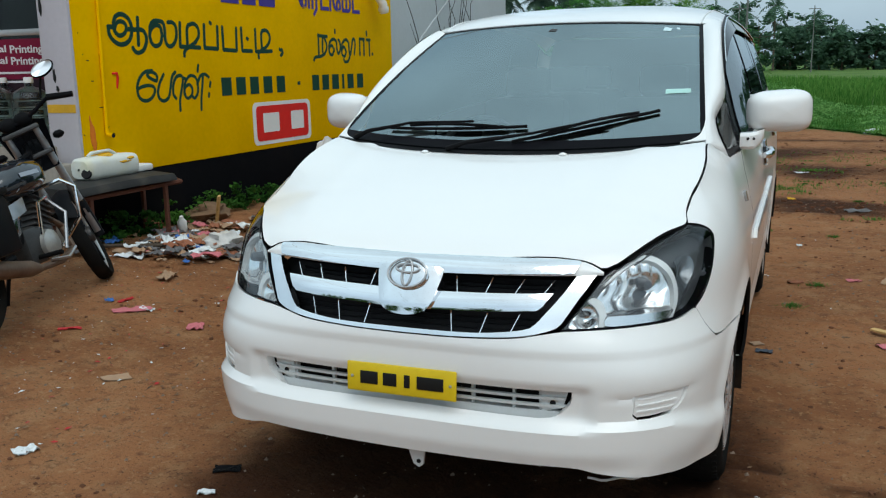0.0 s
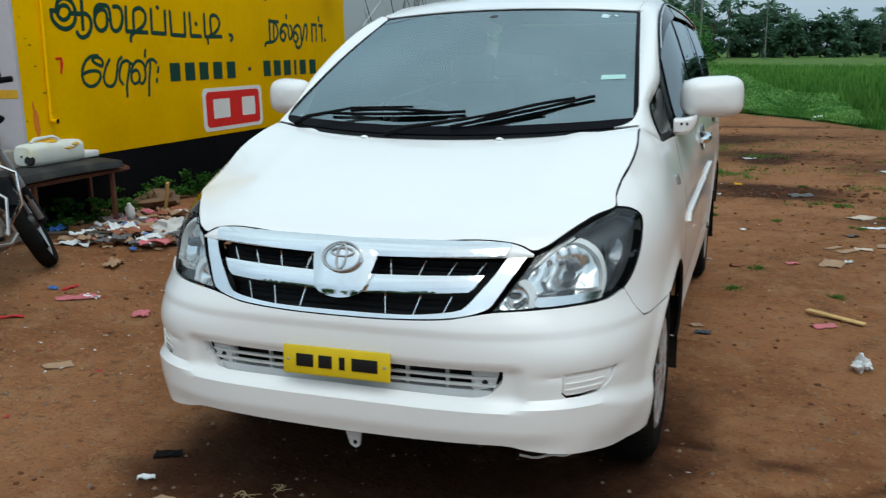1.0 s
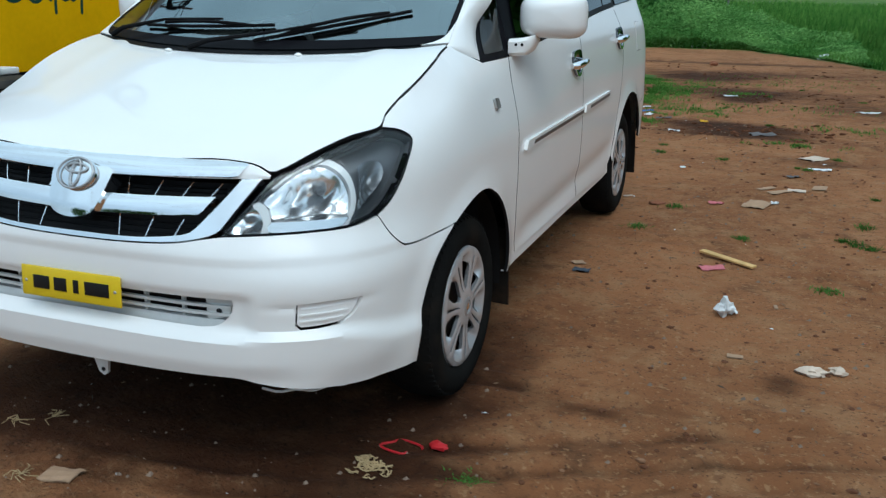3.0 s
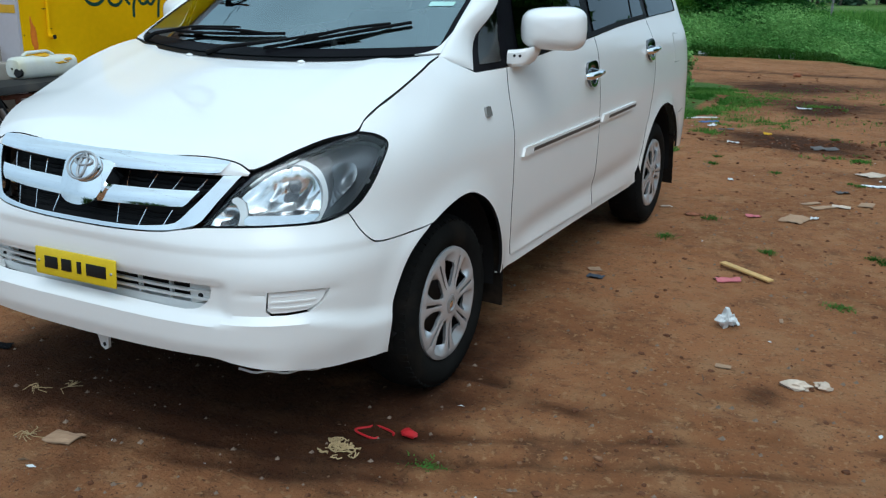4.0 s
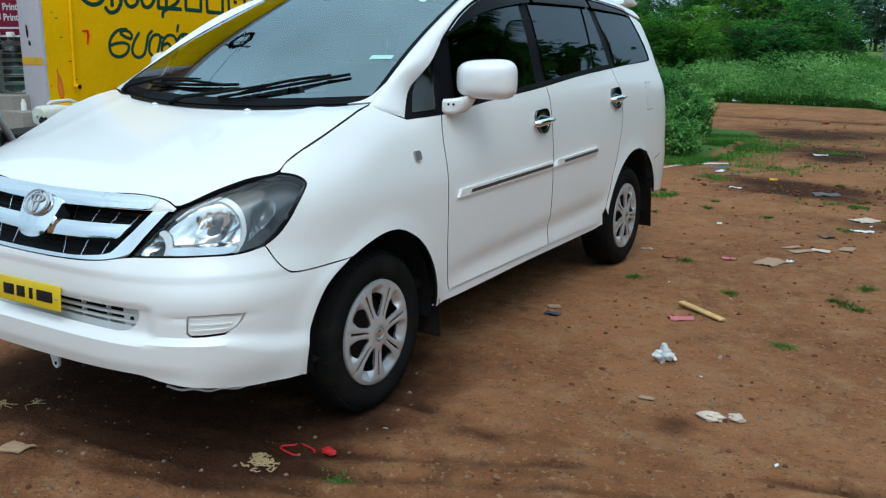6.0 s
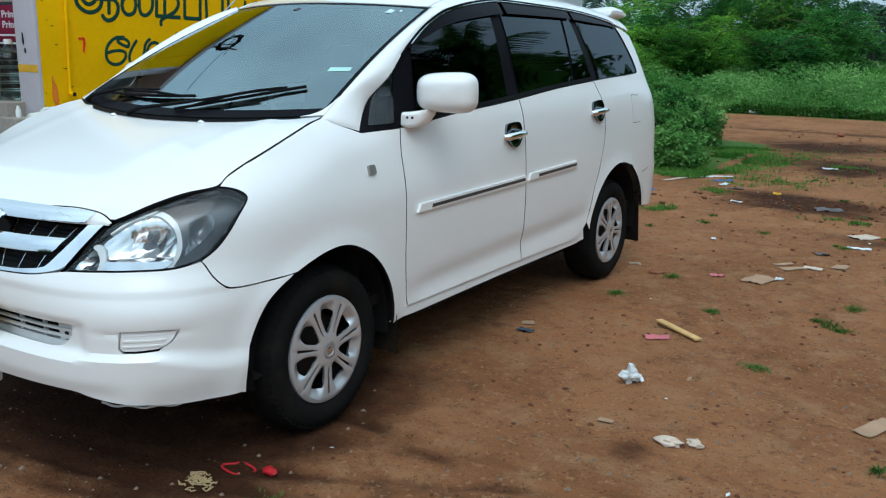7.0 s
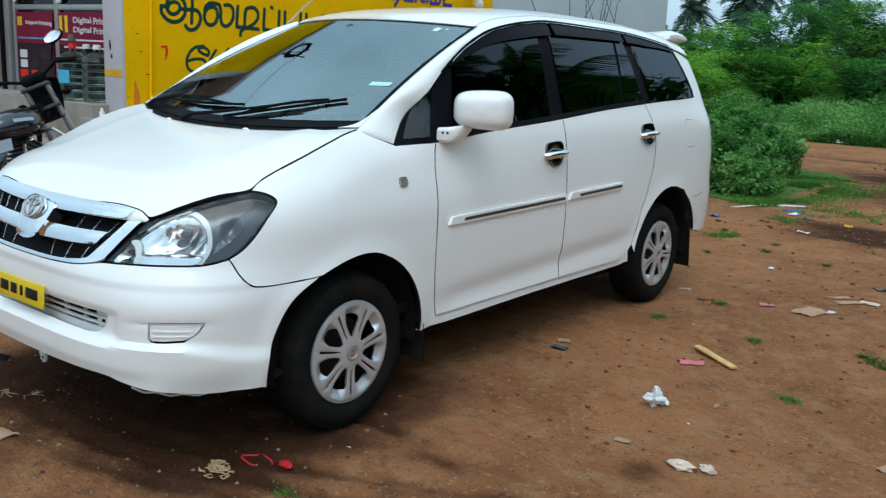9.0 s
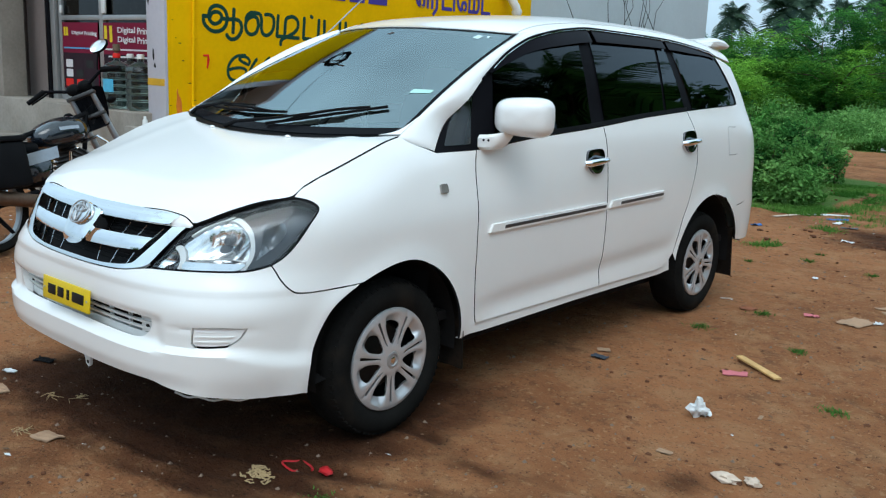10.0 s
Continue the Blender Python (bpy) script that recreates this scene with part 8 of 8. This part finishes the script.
litter("wood_slat", Geo().box((-3.50, 3.02, gz(-3.5, 3.0) + .14), (.02, .03, .30), .004, (20, 25, 0)), M_STICK, "pale slat leaning in the refuse heap")
litter("soil_lump", Geo().blob((-3.72, 3.15, gz(-3.7, 3.1) + .06), (.14, .26, .08), 6, .6, 12), M_CRUMB, "mound of brown sweepings against the wall", 60)
weed_w = []
for k in range(16):
    y = 1.95 + 2.6 * (k + rh.rand()) / 16
    x = -3.86 + .12 * rh.rand()
    weed_w.append(crown_points(rh, (x, y, gz(x, y) + .09), (.11, .12, .08 + .07 * rh.rand()), 3 + int(5 * rh.rand()), 34, .08))
wall_weeds = quad_object("wall_weeds", *leaf_geo(np.concatenate(weed_w), .045, rh, .7, 1.9), M_LEAF_DARK)
tagged(wall_weeds, "small green weeds growing along the foot of the wall", "weeds", kind="stuff")

litter("plastic_sack", Geo().blob((-3.74, 5.30, gz(-3.74, 5.30) + .27), (.10, .20, .27), 15, .3, 14), M_BAGW, "pale plastic sack standing against the wall", 60)

# grass tufts on the bare earth
rt = np.random.RandomState(8)
spots = [(1.04, 2.43), (1.17, 3.05), (1.32, 4.87), (.46, 4.59), (.79, 5.03), (1.90, 4.69), (1.97, 4.62), (2.29, 2.94), (2.15, 2.57), (2.22, 2.53), (2.29, 2.47), (2.06, 1.64), (2.67, .83), (2.39, 3.69), (1.63, 2.39),
         (1.6, 6.9), (1.9, 6.1), (2.2, 5.2), (2.9, 6.6), (3.3, 8.0), (2.6, 9.2), (3.8, 5.5), (1.5, 9.5), (1.05, -.52), (1.9, 10.4), (3.0, 3.6), (1.09, 8.28), (.77, 5.34)]
for x, y in spots:
    big = .4 + .6 * rt.rand()
    n = int(130 * big)
    p = np.stack([x + .030 * big * rt.normal(size=n), y + .030 * big * rt.normal(size=n), np.zeros(n)], 1)
    p[:, 2] = [gz(a, b2) for a, b2 in p[:, :2]]
    hgt = (.006 + .016 * rt.rand(n)) * (.5 if y < 0 else 1)
    ob = quad_object("grass_tuft", *blades(p, hgt, .0028, rt, 1.4), M_TUFT)
    tagged(ob, "low tuft of green grass on the bare earth", "grass tuft", "grass tufts", kind="stuff")
n = 24000
p = np.stack([-.45 + .42 * rt.normal(size=n), 7.5 + 3.6 * rt.rand(n), np.zeros(n)], 1)
p = p[[noise.noise((a * 2.2, b2 * 3.0, 1)) > -.05 for a, b2 in p[:, :2]]]
n = len(p)
tagged(quad_object("verge_grass", *blades(p, .015 + .045 * rt.rand(n), .005, rt, 1.0), M_GRASS), "short green grass in front of the bushes", "grass", kind="stuff")

# clods where the earth was dug over, and short grass between them
M_CLOD = material("red_clod", (.17, .068, .034), .95, vary=.5, scale=25, bump=.004)
clods = Geo()
for k in range(1150):
    cx, cy, rx, ry = ((1.2, 6.1, .7, .25), (1.7, 6.6, .6, .3), (1.0, 9.8, 1.6, .4), (2.6, 9.2, 1.4, .5), (.9, 12.6, 2.0, .9), (1.4, 4.6, 1.2, 1.2), (-2.6, 1.0, .7, .8))[k % 7]
    x, y = cx + rx * rt.normal(), cy + ry * rt.normal()
    if abs(x) < 1.0 and -1 < y < 3.8:
        continue
    s3 = .003 + (.019 if y > 5.4 else .009) * rt.rand()**3
    clods.blob((x, y, gz(x, y) + s3 * .3), (s3 * (1 + rt.rand()), s3, s3 * .7), 300 + k, .5, 4)
solo("soil_clods", clods, M_CLOD, "loose clods of dug red earth in the yard", "earth", kind="stuff", smooth=0)
rb = np.random.RandomState(64)
M_GRIT = material("pale_grit", (.30, .155, .085), .95, vary=.5, scale=25)
for nm, mt, n, words in (("soil_crumbs", M_CLOD, 2600, "fine dark crumbs of red earth strewn over the yard"), ("pale_grit", M_GRIT, 380, "fine pale grit strewn over the red earth yard")):
    crumbs = Geo()
    for k in range(n):
        x, y = (.95 + 3.2 * rb.rand(), -1.7 + 7.5 * rb.rand()**1.3) if k % 4 else (-2.4 + 3.6 * rb.rand(), -1.9 + 1.2 * rb.rand())
        if noise.noise((x * 2.3, y * 2.3, 31)) < -.28 + .5 * rb.rand() or (x < 1.0 and y > -.75):
            continue
        s3 = .0022 + .0085 * rb.rand()**3
        crumbs.blob((x, y, gz(x, y) + s3 * .3), (s3 * (1 + .8 * rb.rand()), s3 * (1 + .4 * rb.rand()), s3 * .75), 900 + k, .5, 4)
    solo(nm, crumbs, mt, words, "earth", kind="stuff", smooth=0)
short_p = []
for cx, cy, rx, ry in ((.43, 7.43, .22, .14), (.93, 7.53, .10, .12), (.38, 6.68, .08, .09), (.28, 5.40, .09, .08), (.56, 10.33, .2, .25), (.44, 9.54, .08, .15), (1.21, 9.61, .12, .12), (1.09, 8.28, .07, .1), (-.41, 10.92, .15, .2), (.75, 7.9, .25, .12), (1.9, 8.3, .6, .3), (2.4, 6.9, .3, .12), (1.3, 10.9, .9, .25), (2.0, 11.8, 1.0, .4), (1.85, 5.75, .2, .07)):
    q = np.stack([cx + rx * rt.normal(size=420), cy + ry * rt.normal(size=420), np.zeros(420)], 1)
    short_p.append(q[[noise.noise((a * 5, b2 * 5, 6)) > .0 for a, b2 in q[:, :2]]])
short_p = np.concatenate(short_p)
short_p[:, 2] = [gz(a, b2) for a, b2 in short_p[:, :2]]
tagged(quad_object("short_grass", *blades(short_p, .008 + .03 * rt.rand(len(short_p)), .005, rt, 1.1), M_GRASS), "short patchy grass on the dug earth", "grass", kind="stuff")

# pebbles and crumbs of leaf, paper and plastic
peb = Geo()
for k in range(6500):
    x, y = (-4 + 8.5 * rt.rand(), -2 + 11 * rt.rand()**1.3)
    s = .003 + .012 * rt.rand()**3
    z = gz(x, y)
    t2 = rt.rand() * 3
    c2, s2 = math.cos(t2) * s, math.sin(t2) * s
    peb.add([(x + c2, y + s2, z - .002), (x - s2, y + c2, z - .002), (x - c2 * .9, y - s2, z - .002), (x + s2, y - c2 * .8, z - .002), (x + .2 * s, y, z + s * .8)], [(0, 1, 4), (1, 2, 4), (2, 3, 4), (3, 0, 4)])
solo("pebbles", peb, M_STONE, "small stones strewn over the red earth", "pebbles", kind="stuff", smooth=0)
for mt, nm, cnt, lab, dense in ((M_CRUMB, "leaf_crumbs", 1400, "dry leaf crumbs strewn over the earth", .72), (M_PAPER, "paper_crumbs", 300, "tiny paper crumbs strewn over the earth", .85), (M_REDP, "red_crumbs", 160, "tiny red plastic crumbs strewn over the earth", .9), (M_BARK, "twig_crumbs", 900, "broken twigs strewn over the earth", .5)):
    g = Geo()
    for k in range(cnt):
        if rt.rand() < dense:
            x, y = -1.4 - 2.4 * rt.rand(), -.8 + 3.4 * rt.rand()
        else:
            x, y = -.5 + 4.5 * rt.rand(), -1.8 + 10 * rt.rand()
        a, s = rt.rand() * 6.28, (.004 + .016 * rt.rand()**3)
        w = s * (.12 if mt is M_BARK else .5)
        z = gz(x, y) + .004
        ca, sa = math.cos(a), math.sin(a)
        if mt is M_BARK:
            s *= 2.2
        g.add([(x - ca * s, y - sa * s, z), (x + sa * w, y - ca * w, z + .004 * rt.rand()), (x + ca * s, y + sa * s, z + .003), (x - sa * w, y + ca * w, z + .006 * rt.rand())], [(0, 1, 2, 3)])
    solo(nm, g, mt, lab, "litter", kind="stuff", smooth=0, fix=False)
